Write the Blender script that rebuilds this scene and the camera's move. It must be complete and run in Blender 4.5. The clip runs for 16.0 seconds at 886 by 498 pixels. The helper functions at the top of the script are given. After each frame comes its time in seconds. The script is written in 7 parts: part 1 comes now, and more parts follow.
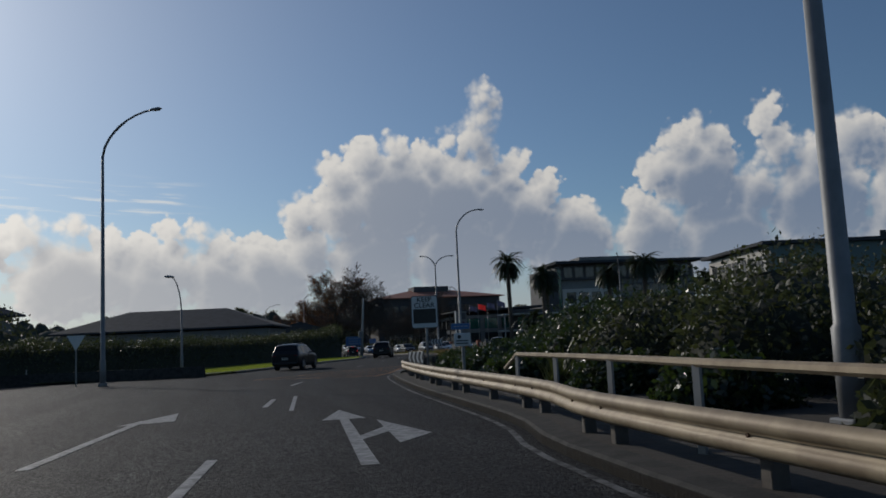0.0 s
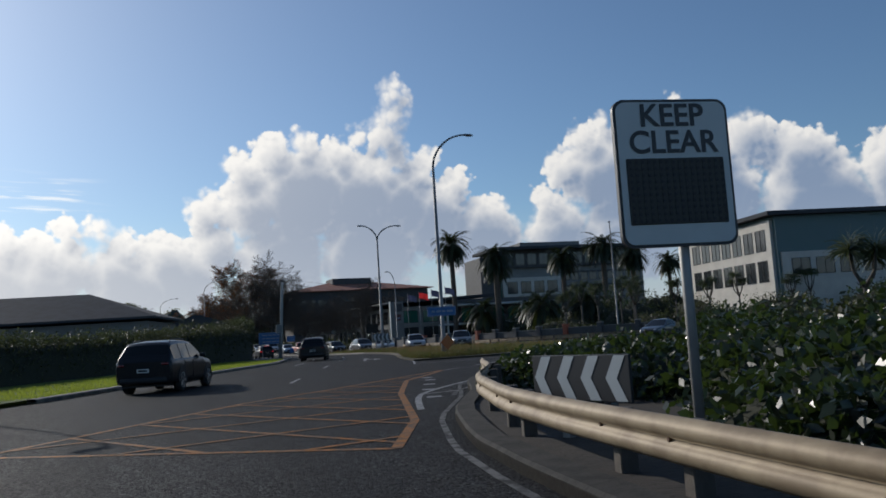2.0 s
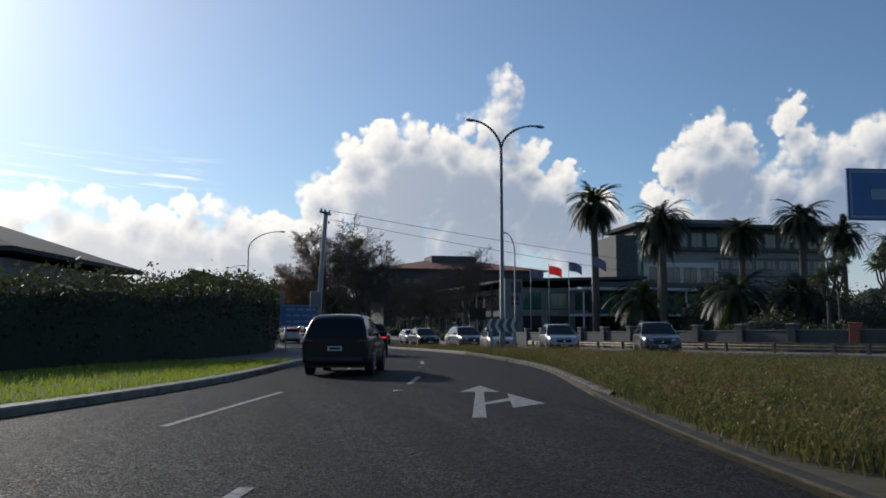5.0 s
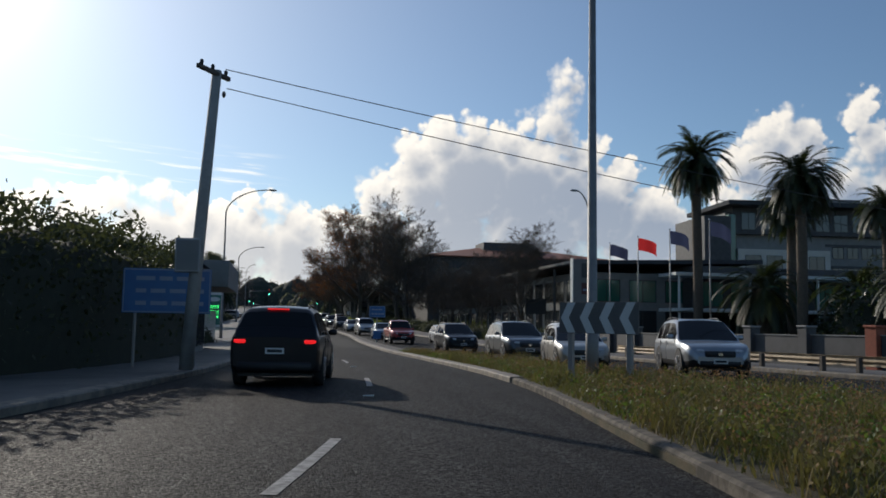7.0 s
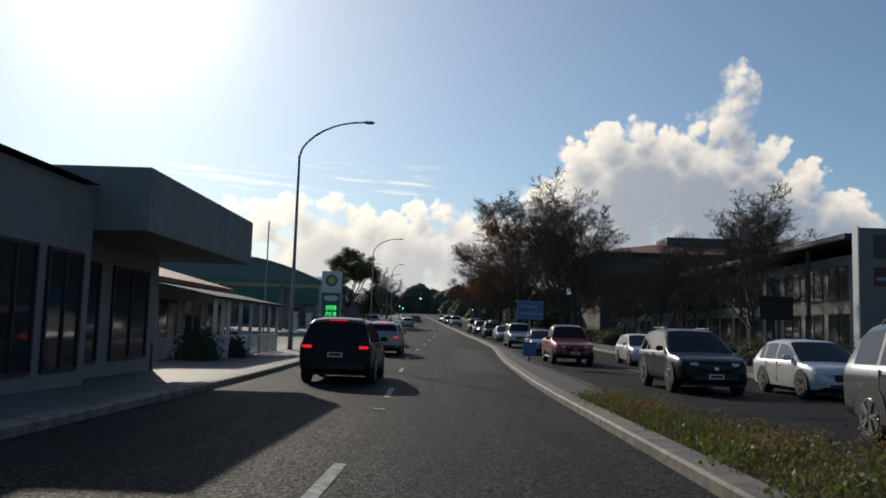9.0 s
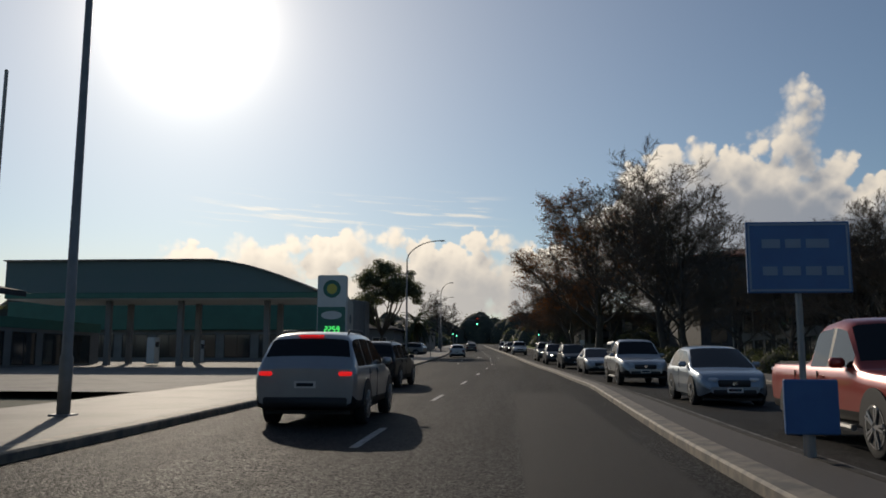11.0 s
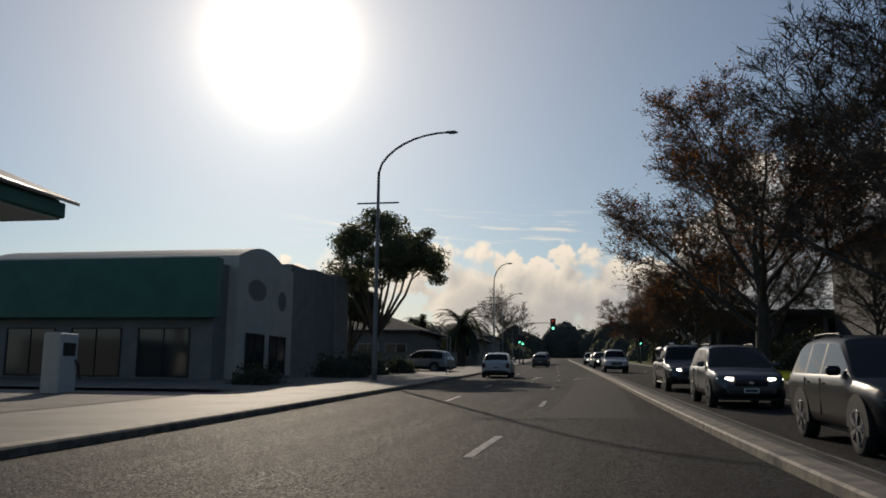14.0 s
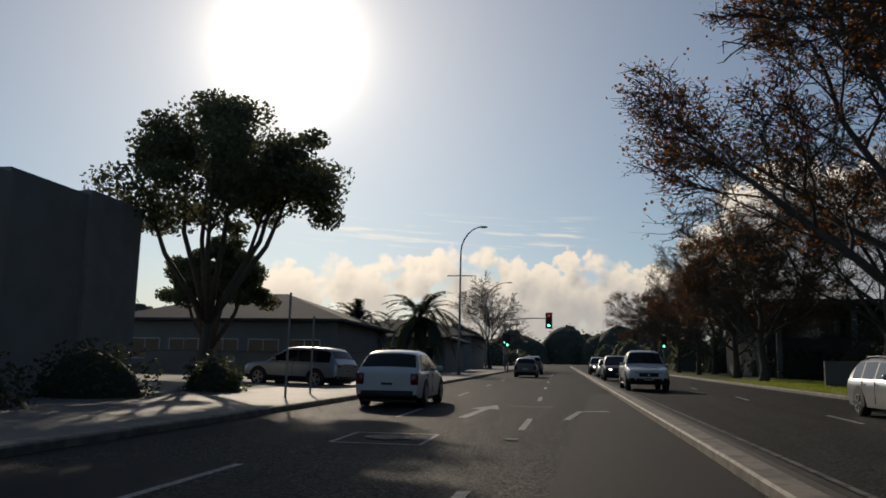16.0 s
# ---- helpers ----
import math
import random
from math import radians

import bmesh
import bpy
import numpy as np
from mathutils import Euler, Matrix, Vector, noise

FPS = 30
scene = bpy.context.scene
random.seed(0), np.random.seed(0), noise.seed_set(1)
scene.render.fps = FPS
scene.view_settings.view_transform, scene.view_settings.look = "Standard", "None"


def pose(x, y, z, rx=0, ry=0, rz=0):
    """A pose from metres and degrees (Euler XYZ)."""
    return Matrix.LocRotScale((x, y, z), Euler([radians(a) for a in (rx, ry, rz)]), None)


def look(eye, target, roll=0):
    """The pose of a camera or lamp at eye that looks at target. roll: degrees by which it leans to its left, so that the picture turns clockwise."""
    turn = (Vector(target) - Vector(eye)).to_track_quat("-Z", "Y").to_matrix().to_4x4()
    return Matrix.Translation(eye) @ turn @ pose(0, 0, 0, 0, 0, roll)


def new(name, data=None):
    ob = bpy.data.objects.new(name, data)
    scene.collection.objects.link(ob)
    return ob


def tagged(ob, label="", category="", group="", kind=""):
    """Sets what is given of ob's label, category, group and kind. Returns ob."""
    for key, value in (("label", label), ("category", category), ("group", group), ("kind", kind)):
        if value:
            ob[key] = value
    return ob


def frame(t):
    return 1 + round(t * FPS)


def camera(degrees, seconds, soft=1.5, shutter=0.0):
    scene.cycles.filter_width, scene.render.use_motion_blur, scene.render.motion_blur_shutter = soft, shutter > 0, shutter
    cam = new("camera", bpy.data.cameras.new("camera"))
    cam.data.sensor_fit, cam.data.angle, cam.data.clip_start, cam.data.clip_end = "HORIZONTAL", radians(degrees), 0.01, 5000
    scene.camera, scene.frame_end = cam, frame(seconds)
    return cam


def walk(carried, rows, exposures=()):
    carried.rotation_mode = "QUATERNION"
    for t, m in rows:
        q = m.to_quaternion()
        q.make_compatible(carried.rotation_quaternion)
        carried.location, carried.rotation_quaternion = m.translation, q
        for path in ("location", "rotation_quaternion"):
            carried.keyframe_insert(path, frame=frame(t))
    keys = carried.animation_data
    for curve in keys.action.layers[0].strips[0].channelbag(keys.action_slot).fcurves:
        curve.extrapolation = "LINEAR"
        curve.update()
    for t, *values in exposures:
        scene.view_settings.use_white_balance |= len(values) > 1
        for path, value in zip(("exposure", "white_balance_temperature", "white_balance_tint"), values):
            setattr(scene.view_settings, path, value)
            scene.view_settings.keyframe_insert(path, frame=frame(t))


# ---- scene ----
import collections
from mathutils import geometry

# ---- camera ----
cam = camera(56.8, 16.0, soft=1.7)
PATH = [
    (0.0, pose(-25.411, -116.075, 1.420, 96.384, 2.713, -16.042)),
    (0.5, pose(-24.845, -109.845, 1.404, 96.583, 2.608, -20.211)),
    (1.0, pose(-23.991, -103.674, 1.387, 96.736, 2.165, -22.593)),
    (1.5, pose(-22.896, -97.173, 1.366, 96.249, 3.213, -22.057)),
    (2.0, pose(-21.666, -90.635, 1.339, 95.883, 3.573, -22.218)),
    (2.5, pose(-20.263, -84.276, 1.314, 96.225, 1.933, -16.370)),
    (3.0, pose(-18.547, -77.942, 1.289, 95.281, 0.803, -15.420)),
    (4.0, pose(-14.854, -65.840, 1.255, 94.933, -0.003, -15.198)),
    (4.5, pose(-12.930, -59.999, 1.252, 95.178, 0.028, -15.347)),
    (5.5, pose(-9.063, -48.552, 1.247, 95.631, -0.238, -14.715)),
    (6.0, pose(-7.172, -42.871, 1.244, 95.489, -1.095, -13.354)),
    (6.5, pose(-5.339, -37.103, 1.228, 95.315, -1.684, -12.333)),
    (7.0, pose(-3.731, -31.176, 1.197, 95.163, -0.990, -11.328)),
    (7.5, pose(-2.520, -25.000, 1.165, 95.065, 0.030, -8.353)),
    (8.0, pose(-1.364, -18.685, 1.127, 94.926, -0.196, -4.712)),
    (8.5, pose(-0.583, -12.746, 1.068, 95.248, -0.472, -1.925)),
    (9.0, pose(-0.215, -6.473, 1.007, 95.551, -1.780, 0.179)),
    (9.5, pose(-0.000, -0.000, 0.944, 95.606, -1.862, 2.591)),
    (10.5, pose(0.157, 13.574, 0.763, 96.842, -0.293, 4.463)),
    (11.0, pose(0.153, 20.662, 0.748, 97.687, -0.145, 4.604)),
    (12.0, pose(0.118, 35.401, 0.811, 98.994, -1.166, 4.995)),
    (12.5, pose(0.143, 43.038, 0.892, 99.120, -1.515, 5.927)),
    (13.0, pose(0.113, 50.423, 0.977, 99.161, -1.542, 6.697)),
    (13.5, pose(0.210, 58.101, 1.066, 98.816, -1.199, 8.873)),
    (14.0, pose(0.260, 65.764, 1.185, 98.651, -0.590, 10.696)),
    (14.5, pose(0.135, 72.866, 1.304, 98.627, -0.630, 12.132)),
    (15.0, pose(-0.007, 80.329, 1.430, 98.647, -0.499, 13.136)),
    (15.5, pose(-0.172, 87.294, 1.583, 98.935, -1.046, 11.523)),
    (16.0, pose(-0.367, 94.248, 1.736, 99.003, -1.212, 10.933)),
]
walk(cam, PATH, [(0.0, -0.62, 6600, 10), (0.5, -0.48, 6450, 10), (1.0, -0.32, 6400, 10), (2.0, -0.05, 6500, 10), (3.0, 0.02, 6550, 10), (5.5, 0.10, 6700, 10), (7.5, 0.10, 7000, 10), (9.5, -0.10, 7300, 10), (12.0, -0.38, 7900, 12), (16.0, -0.40, 7950, 12)])

# ---- sky and sun ----
SUN_AZ, SUN_EL = 22.6, 22.3  # degrees left of +y, above the horizon
sun_dir = Vector((-math.sin(radians(SUN_AZ)) * math.cos(radians(SUN_EL)),
                  math.cos(radians(SUN_AZ)) * math.cos(radians(SUN_EL)), math.sin(radians(SUN_EL))))
scene.view_settings.exposure = 0.0

sun_data = bpy.data.lights.new("sun", "SUN")
sun_data.energy, sun_data.angle, sun_data.color = 2.6, radians(0.6), (1.0, 0.95, 0.88)
sun = new("sun", sun_data)
sun.matrix_world = look(sun_dir * 300, (0, 0, 0))

# cumulus heaps: centre (degrees left of +y, degrees up) and radius in degrees
HEAP_MAIN = [(-8.9, 11.7, 1.7), (-10.9, 12.9, 1.8), (-13.1, 13.3, 1.6), (-15.3, 12.6, 1.6), (-9.7, 9.2, 2.8), (-12.9, 10.0, 3.9),
             (-16.5, 10.0, 3.3), (-19.3, 9.6, 2.9), (-18.5, 11.6, 1.7), (-21.9, 12.3, 1.1), (-20.7, 11.1, 1.7), (-23.6, 10.3, 1.6),
             (-21.7, 8.0, 3.3), (-6.4, 9.1, 1.7), (-11.4, 6.0, 3.8), (-17.3, 6.1, 4.2), (-25.1, 6.4, 3.4)]
HEAP_TOWER = [(-19.6, 16.9, 1.35), (-20.3, 16.0, 1.15), (-19.4, 15.3, 1.6), (-18.9, 14.0, 1.8), (-17.2, 14.0, 1.2), (-19.5, 12.6, 1.7)]
HEAP_RIGHT = [(-34.1, 13.7, 1.1), (-33.0, 12.6, 1.5), (-35.2, 12.4, 1.5), (-31.5, 10.8, 1.8), (-34.1, 9.9, 3.3), (-37.4, 8.8, 2.5),
              (-29.9, 8.6, 1.4), (-30.8, 6.3, 3.0), (-35.4, 5.8, 3.8)]
HEAP_FAR = [(-38.9, 14.2, 1.1), (-38.2, 13.2, 1.2), (-39.1, 11.4, 1.7), (-41.5, 10.6, 2.0), (-43.6, 11.5, 2.1), (-46.6, 9.7, 2.6),
            (-41.2, 7.7, 3.7), (-47.4, 6.4, 4.2), (-53.0, 8.0, 3.5), (-60.0, 7.0, 4.0)]
HEAP_LEFT = [(10.8, 7.7, 1.7), (8.3, 8.2, 1.3), (13.0, 6.8, 1.8), (5.9, 7.0, 1.8), (2.4, 8.1, 1.25), (3.9, 6.4, 1.9), (0.4, 7.9, 1.15),
             (-0.9, 6.8, 1.6), (-3.2, 6.5, 1.5), (9.0, 5.0, 3.2), (3.8, 4.2, 3.2), (-1.7, 4.0, 3.0), (16.5, 5.5, 2.6), (22.0, 5.0, 3.0), (-4.5, 4.6, 3.2), (-7.0, 6.6, 2.2), (-3.5, 6.0, 2.2), (-0.5, 5.0, 2.6), (2.2, 5.4, 2.4), (6.5, 5.0, 2.6), (18.5, 7.0, 1.6), (15.0, 7.6, 1.2)]


class Nodes:
    """Short hand for wiring node trees."""

    def __init__(self, tree):
        self.tree = tree

    def add(self, kind, **values):
        node = self.tree.nodes.new(kind)
        for key, value in values.items():
            setattr(node, key, value)
        return node

    def put(self, socket, value):
        if isinstance(value, bpy.types.NodeSocket):
            self.tree.links.new(value, socket)
        elif value is not None:
            socket.default_value = value

    def math(self, op, a, b=None, c=None, clamp=False):
        node = self.add("ShaderNodeMath", operation=op, use_clamp=clamp)
        for socket, value in zip(node.inputs, (a, b, c)):
            self.put(socket, value)
        return node.outputs[0]

    def vec(self, op, a, b=None, scale=None):
        node = self.add("ShaderNodeVectorMath", operation=op)
        self.put(node.inputs[0], a)
        self.put(node.inputs[1], b)
        if scale is not None:
            self.put(node.inputs["Scale"], scale)
        return node.outputs["Value"] if op in ("LENGTH", "DOT_PRODUCT", "DISTANCE") else node.outputs["Vector"]

    def smooth(self, value, low, high, to_low=0.0, to_high=1.0):
        node = self.add("ShaderNodeMapRange", interpolation_type="SMOOTHSTEP")
        for socket, v in zip(node.inputs, (value, low, high, to_low, to_high)):
            self.put(socket, v)
        return node.outputs[0]

    def mix(self, fac, a, b, blend="MIX"):
        node = self.add("ShaderNodeMix", data_type="RGBA", blend_type=blend)
        self.put(node.inputs[0], fac)
        self.put(node.inputs[6], a)
        self.put(node.inputs[7], b)
        return node.outputs[2]

    def noise(self, vector, scale, detail=4.0, rough=0.55, lac=2.0, dist=0.0):
        node = self.add("ShaderNodeTexNoise")
        self.put(node.inputs["Vector"], vector)
        for key, v in (("Scale", scale), ("Detail", detail), ("Roughness", rough), ("Lacunarity", lac), ("Distortion", dist)):
            node.inputs[key].default_value = v
        return node


def heap_group():
    """A node group: at a place of the sky (degrees), how deep it lies inside the heaps."""
    tree = bpy.data.node_groups.new("cloud_heaps", "ShaderNodeTree")
    tree.interface.new_socket("Place", in_out="INPUT", socket_type="NodeSocketVector")
    tree.interface.new_socket("Depth", in_out="OUTPUT", socket_type="NodeSocketFloat")
    n = Nodes(tree)
    place = n.add("NodeGroupInput").outputs[0]
    total = None
    for heap in (HEAP_MAIN, HEAP_TOWER, HEAP_RIGHT, HEAP_FAR, HEAP_LEFT):
        for az, el, r in heap:
            d = n.vec("DISTANCE", place, (az, el, 0))
            v = n.math("MULTIPLY_ADD", d, -1.0 / 1.0, r)
            total = v if total is None else n.math("SMOOTH_MAX", total, v, 0.35)
    n.put(n.add("NodeGroupOutput").inputs[0], total)
    return tree


def make_world():
    world = bpy.data.worlds.new("sky")
    scene.world = world
    world.use_nodes = True
    world.node_tree.nodes.clear()
    n = Nodes(world.node_tree)
    ray = n.add("ShaderNodeTexCoord").outputs["Generated"]
    sep = n.add("ShaderNodeSeparateXYZ")
    n.put(sep.inputs[0], ray)
    az = n.math("MULTIPLY", n.math("ARCTAN2", n.math("MULTIPLY", sep.outputs[0], -1), sep.outputs[1]), 180 / math.pi)
    el = n.math("MULTIPLY", n.math("ARCSINE", sep.outputs[2]), 180 / math.pi)
    flat = n.add("ShaderNodeCombineXYZ")
    n.put(flat.inputs[0], az)
    n.put(flat.inputs[1], el)
    # clear sky
    sky = n.add("ShaderNodeTexSky", sky_type="NISHITA", sun_disc=False)
    sky.sun_elevation, sky.sun_rotation = radians(SUN_EL), radians(-SUN_AZ)
    sky.air_density, sky.dust_density, sky.ozone_density = 1.0, 0.15, 3.0
    clear = n.vec("MULTIPLY", sky.outputs[0], (0.064, 0.076, 0.086))
    # glare of the sun in the hazy air
    away = n.math("MULTIPLY", n.math("ARCCOSINE", n.vec("DOT_PRODUCT", ray, tuple(sun_dir))), 180 / math.pi)
    core = n.math("MULTIPLY", n.math("EXPONENT", n.math("MULTIPLY", n.math("POWER", n.math("DIVIDE", away, 2.9), 1.5), -1)), 3.6)
    halo = n.math("MULTIPLY", n.math("EXPONENT", n.math("DIVIDE", away, -12.5)), 0.74)
    veil = n.math("MULTIPLY", n.math("EXPONENT", n.math("DIVIDE", away, -22.0)), 0.17)
    glow = n.vec("SCALE", (1.0, 0.965, 0.9), scale=n.math("ADD", n.math("ADD", core, halo), veil))
    # clouds
    wobble = n.noise(flat.outputs[0], 0.45, 3.0, 0.5)
    push = n.vec("SCALE", n.vec("SUBTRACT", wobble.outputs["Color"], (0.5, 0.5, 0.5)), scale=1.1)
    fine = n.noise(flat.outputs[0], 1.6, 4.0, 0.55)
    push2 = n.vec("SCALE", n.vec("SUBTRACT", fine.outputs["Color"], (0.5, 0.5, 0.5)), scale=0.20)
    place = n.vec("ADD", flat.outputs[0], push)

    def billows(offset):
        cell = n.add("ShaderNodeTexVoronoi", feature="SMOOTH_F1")
        n.put(cell.inputs["Vector"], n.vec("ADD", n.vec("ADD", flat.outputs[0], push2), offset))
        cell.inputs["Scale"].default_value = 1.2
        cell.inputs["Detail"].default_value = 1.5
        cell.inputs["Roughness"].default_value = 0.55
        cell.inputs["Smoothness"].default_value = 0.25
        return cell.outputs["Distance"]

    puff, puff_sunward = billows((0, 0, 0)), billows((0.22, 0.30, 0))
    billow = n.math("MULTIPLY_ADD", puff, -0.80, 0.62)
    group = heap_group()

    def depth_at(offset):
        g = n.add("ShaderNodeGroup", node_tree=group)
        n.put(g.inputs[0], n.vec("ADD", place, offset))
        return g.outputs[0]

    here = n.math("ADD", depth_at((0, 0, 0)), billow)
    sunward = n.math("ADD", depth_at((0.7, 1.1, 0)), n.math("MULTIPLY", billow, 0.5))
    soft = n.noise(flat.outputs[0], 0.22, 3.0, 0.5)
    edge = n.smooth(soft.outputs["Fac"], 0.42, 0.62, 0.30, 1.3)
    cover = n.smooth(here, 0.0, edge)
    lit = n.smooth(sunward, -0.5, 1.8)
    near_sun = n.math("EXPONENT", n.math("DIVIDE", away, -17.0))
    white = n.mix(n.math("MULTIPLY", near_sun, 2.2, clamp=True), (0.82, 0.81, 0.79, 1), (0.96, 0.94, 0.90, 1))
    shade = n.mix(n.math("MULTIPLY", near_sun, 2.0, clamp=True), (0.20, 0.28, 0.42, 1), (0.60, 0.59, 0.58, 1))
    relief = n.math("MULTIPLY", n.math("SUBTRACT", puff_sunward, puff), n.smooth(here, 0.2, 2.2, 0.5, 0.0))
    lit = n.math("SUBTRACT", lit, relief, clamp=True)
    cloud = n.mix(lit, white, shade)
    # haze towards the horizon
    low = n.smooth(el, 0.0, 9.0, 1.0, 0.0)
    haze = n.mix(n.math("MULTIPLY", near_sun, 2.0, clamp=True), (0.40, 0.47, 0.56, 1), (0.83, 0.80, 0.755, 1))
    cloud = n.mix(n.math("MULTIPLY", low, 0.6), cloud, haze)
    # thin streaks above the low bank
    streak = n.add("ShaderNodeCombineXYZ")
    n.put(streak.inputs[0], n.math("MULTIPLY", az, 0.16))
    n.put(streak.inputs[1], n.math("MULTIPLY_ADD", az, -0.12, n.math("MULTIPLY", el, 2.2)))
    wisp = n.noise(streak.outputs[0], 1.0, 4.0, 0.55)
    band = n.math("MULTIPLY", n.smooth(el, 8.3, 9.6), n.smooth(el, 10.2, 12.0, 1.0, 0.0))
    band = n.math("MULTIPLY", band, n.math("MULTIPLY", n.smooth(az, -1.0, 3.0), n.smooth(az, 16.0, 24.0, 1.0, 0.0)))
    wisps = n.math("MULTIPLY", n.smooth(wisp.outputs["Fac"], 0.52, 0.70), n.math("MULTIPLY", band, 0.6))
    hazy = n.mix(n.math("MULTIPLY", low, 0.8), clear, haze)
    air = n.mix(wisps, hazy, (0.95, 0.93, 0.88, 1))
    seen = n.vec("ADD", n.mix(cover, air, cloud), glow)
    back = n.add("ShaderNodeBackground")
    n.put(back.inputs[0], seen)
    back.inputs[1].default_value = 1.0
    n.put(n.add("ShaderNodeOutputWorld").inputs[0], back.outputs[0])


make_world()


# ---- the lie of the land ----
LAND_Y = [-400, -140, -100, -70, -40, -20, 0, 15, 30, 45, 60, 80, 100, 130, 170, 260, 420, 700, 1200, 3000]
LAND_Z = [0.6, 0.235, 0.127, 0.007, -0.007, -0.111, -0.306, -0.48, -0.48, -0.337, -0.162, 0.173, 0.612, 1.329, 2.285, 4.436, 8.2, 15.0, 22.0, 30.0]


def gz(y):
    """Height of the ground along the street."""
    return float(np.mean(np.interp([y - 4, y - 2, y, y + 2, y + 4], LAND_Y, LAND_Z)))


def curve(pairs):
    """A smooth function through (y, x) pairs."""
    ys, xs = [p[0] for p in pairs], [p[1] for p in pairs]
    return lambda y: float(np.mean(np.interp([y - 2.5, y - 1.2, y, y + 1.2, y + 2.5], ys, xs)))


left_kerb = curve([(-75, -30.5), (-62, -23.0), (-49, -17.5), (-37, -11.8), (-32, -10.2), (-20, -7.2), (-10, -5.7), (0, -4.9), (15, -5.3), (40, -6.0),
                   (64, -6.8), (90, -7.2), (117, -7.7), (150, -8.9), (250, -13.8), (420, -22)])
right_kerb = curve([(-42, -4.8), (-39, -3.8), (-30, -1.1), (-22, 0.3), (-14, 1.6), (-8, 2.0), (0, 2.1), (15, 2.2), (33, 2.5), (45, 2.9), (51, 3.1), (69, 2.7), (89, 1.75),
                    (106, 1.05), (125, 0.1), (153, -1.3), (250, -6.2), (420, -14)])
median_edge = curve([(13, 3.6), (20, 3.7), (33, 3.7), (45, 3.9), (52, 3.8), (69, 3.35), (89, 2.45), (106, 1.7), (125, 0.75), (153, -0.65), (250, -5.5), (420, -13.3)])
far_kerb = curve([(-50, 40), (-40, 25), (-30, 18), (-20, 14.3), (-10, 12.6), (0, 11.9), (13, 11.7), (25, 11.4), (45, 11), (60, 10.6), (90, 9.9), (115, 9.2),
                  (138, 8.0), (153, 7.2), (250, 2.4), (420, -5)])


# ---- materials ----
def material(name, base=(0.5, 0.5, 0.5), rough=0.6, metal=0.0, spec=0.5, second=None, scale=6.0, amount=0.5, bump=0.0, bump_scale=60.0, third=None, third_scale=0.6,
             island=0.0, coat=0.0, emit=None, power=0.0, transmission=0.0, alpha=1.0, rough_var=0.0, translucent=None):
    """A procedural material: a base colour, patches of a second and third one, fine relief, variation piece by piece."""
    m = bpy.data.materials.new(name)
    m.use_nodes = True
    n = Nodes(m.node_tree)
    b = m.node_tree.nodes["Principled BSDF"]
    where = n.add("ShaderNodeTexCoord").outputs["Object"]
    colour = (*base, 1)
    if second:
        t = n.noise(where, scale, 5.0, 0.6)
        colour = n.mix(n.math("MULTIPLY", n.smooth(t.outputs["Fac"], 0.36, 0.66), amount), colour, (*second, 1))
        if rough_var:
            n.put(b.inputs["Roughness"], n.smooth(t.outputs["Fac"], 0.3, 0.7, rough - rough_var, rough + rough_var))
    if third:
        t = n.noise(where, third_scale, 3.0, 0.55)
        colour = n.mix(n.smooth(t.outputs["Fac"], 0.45, 0.70, 0.0, 0.75), colour, (*third, 1))
    if island:
        info = n.add("ShaderNodeNewGeometry").outputs["Random Per Island"]
        colour = n.mix(1.0, colour, n.mix(info, (1 - island, 1 - island, 1 - island, 1), (1 + island, 1 + island, 1 + island * 0.7, 1)), "MULTIPLY")
    n.put(b.inputs["Base Color"], colour)
    if not (second and rough_var):
        b.inputs["Roughness"].default_value = rough
    b.inputs["Metallic"].default_value = metal
    b.inputs["Specular IOR Level"].default_value = spec
    b.inputs["Coat Weight"].default_value = coat
    b.inputs["Transmission Weight"].default_value = transmission
    b.inputs["Alpha"].default_value = alpha
    if emit:
        b.inputs["Emission Color"].default_value = (*emit, 1)
        b.inputs["Emission Strength"].default_value = power
    if bump:
        t = n.noise(where, bump_scale, 3.0, 0.6)
        bn = n.add("ShaderNodeBump")
        bn.inputs["Strength"].default_value = bump
        bn.inputs["Distance"].default_value = 0.02
        n.put(bn.inputs["Height"], t.outputs["Fac"])
        n.put(b.inputs["Normal"], bn.outputs[0])
    if translucent:
        tr = n.add("ShaderNodeBsdfTranslucent")
        tr.inputs[0].default_value = (*translucent, 1)
        mx = n.add("ShaderNodeMixShader")
        mx.inputs[0].default_value = 0.35
        n.put(mx.inputs[1], b.outputs[0])
        n.put(mx.inputs[2], tr.outputs[0])
        n.put(m.node_tree.nodes["Material Output"].inputs[0], mx.outputs[0])
    return m


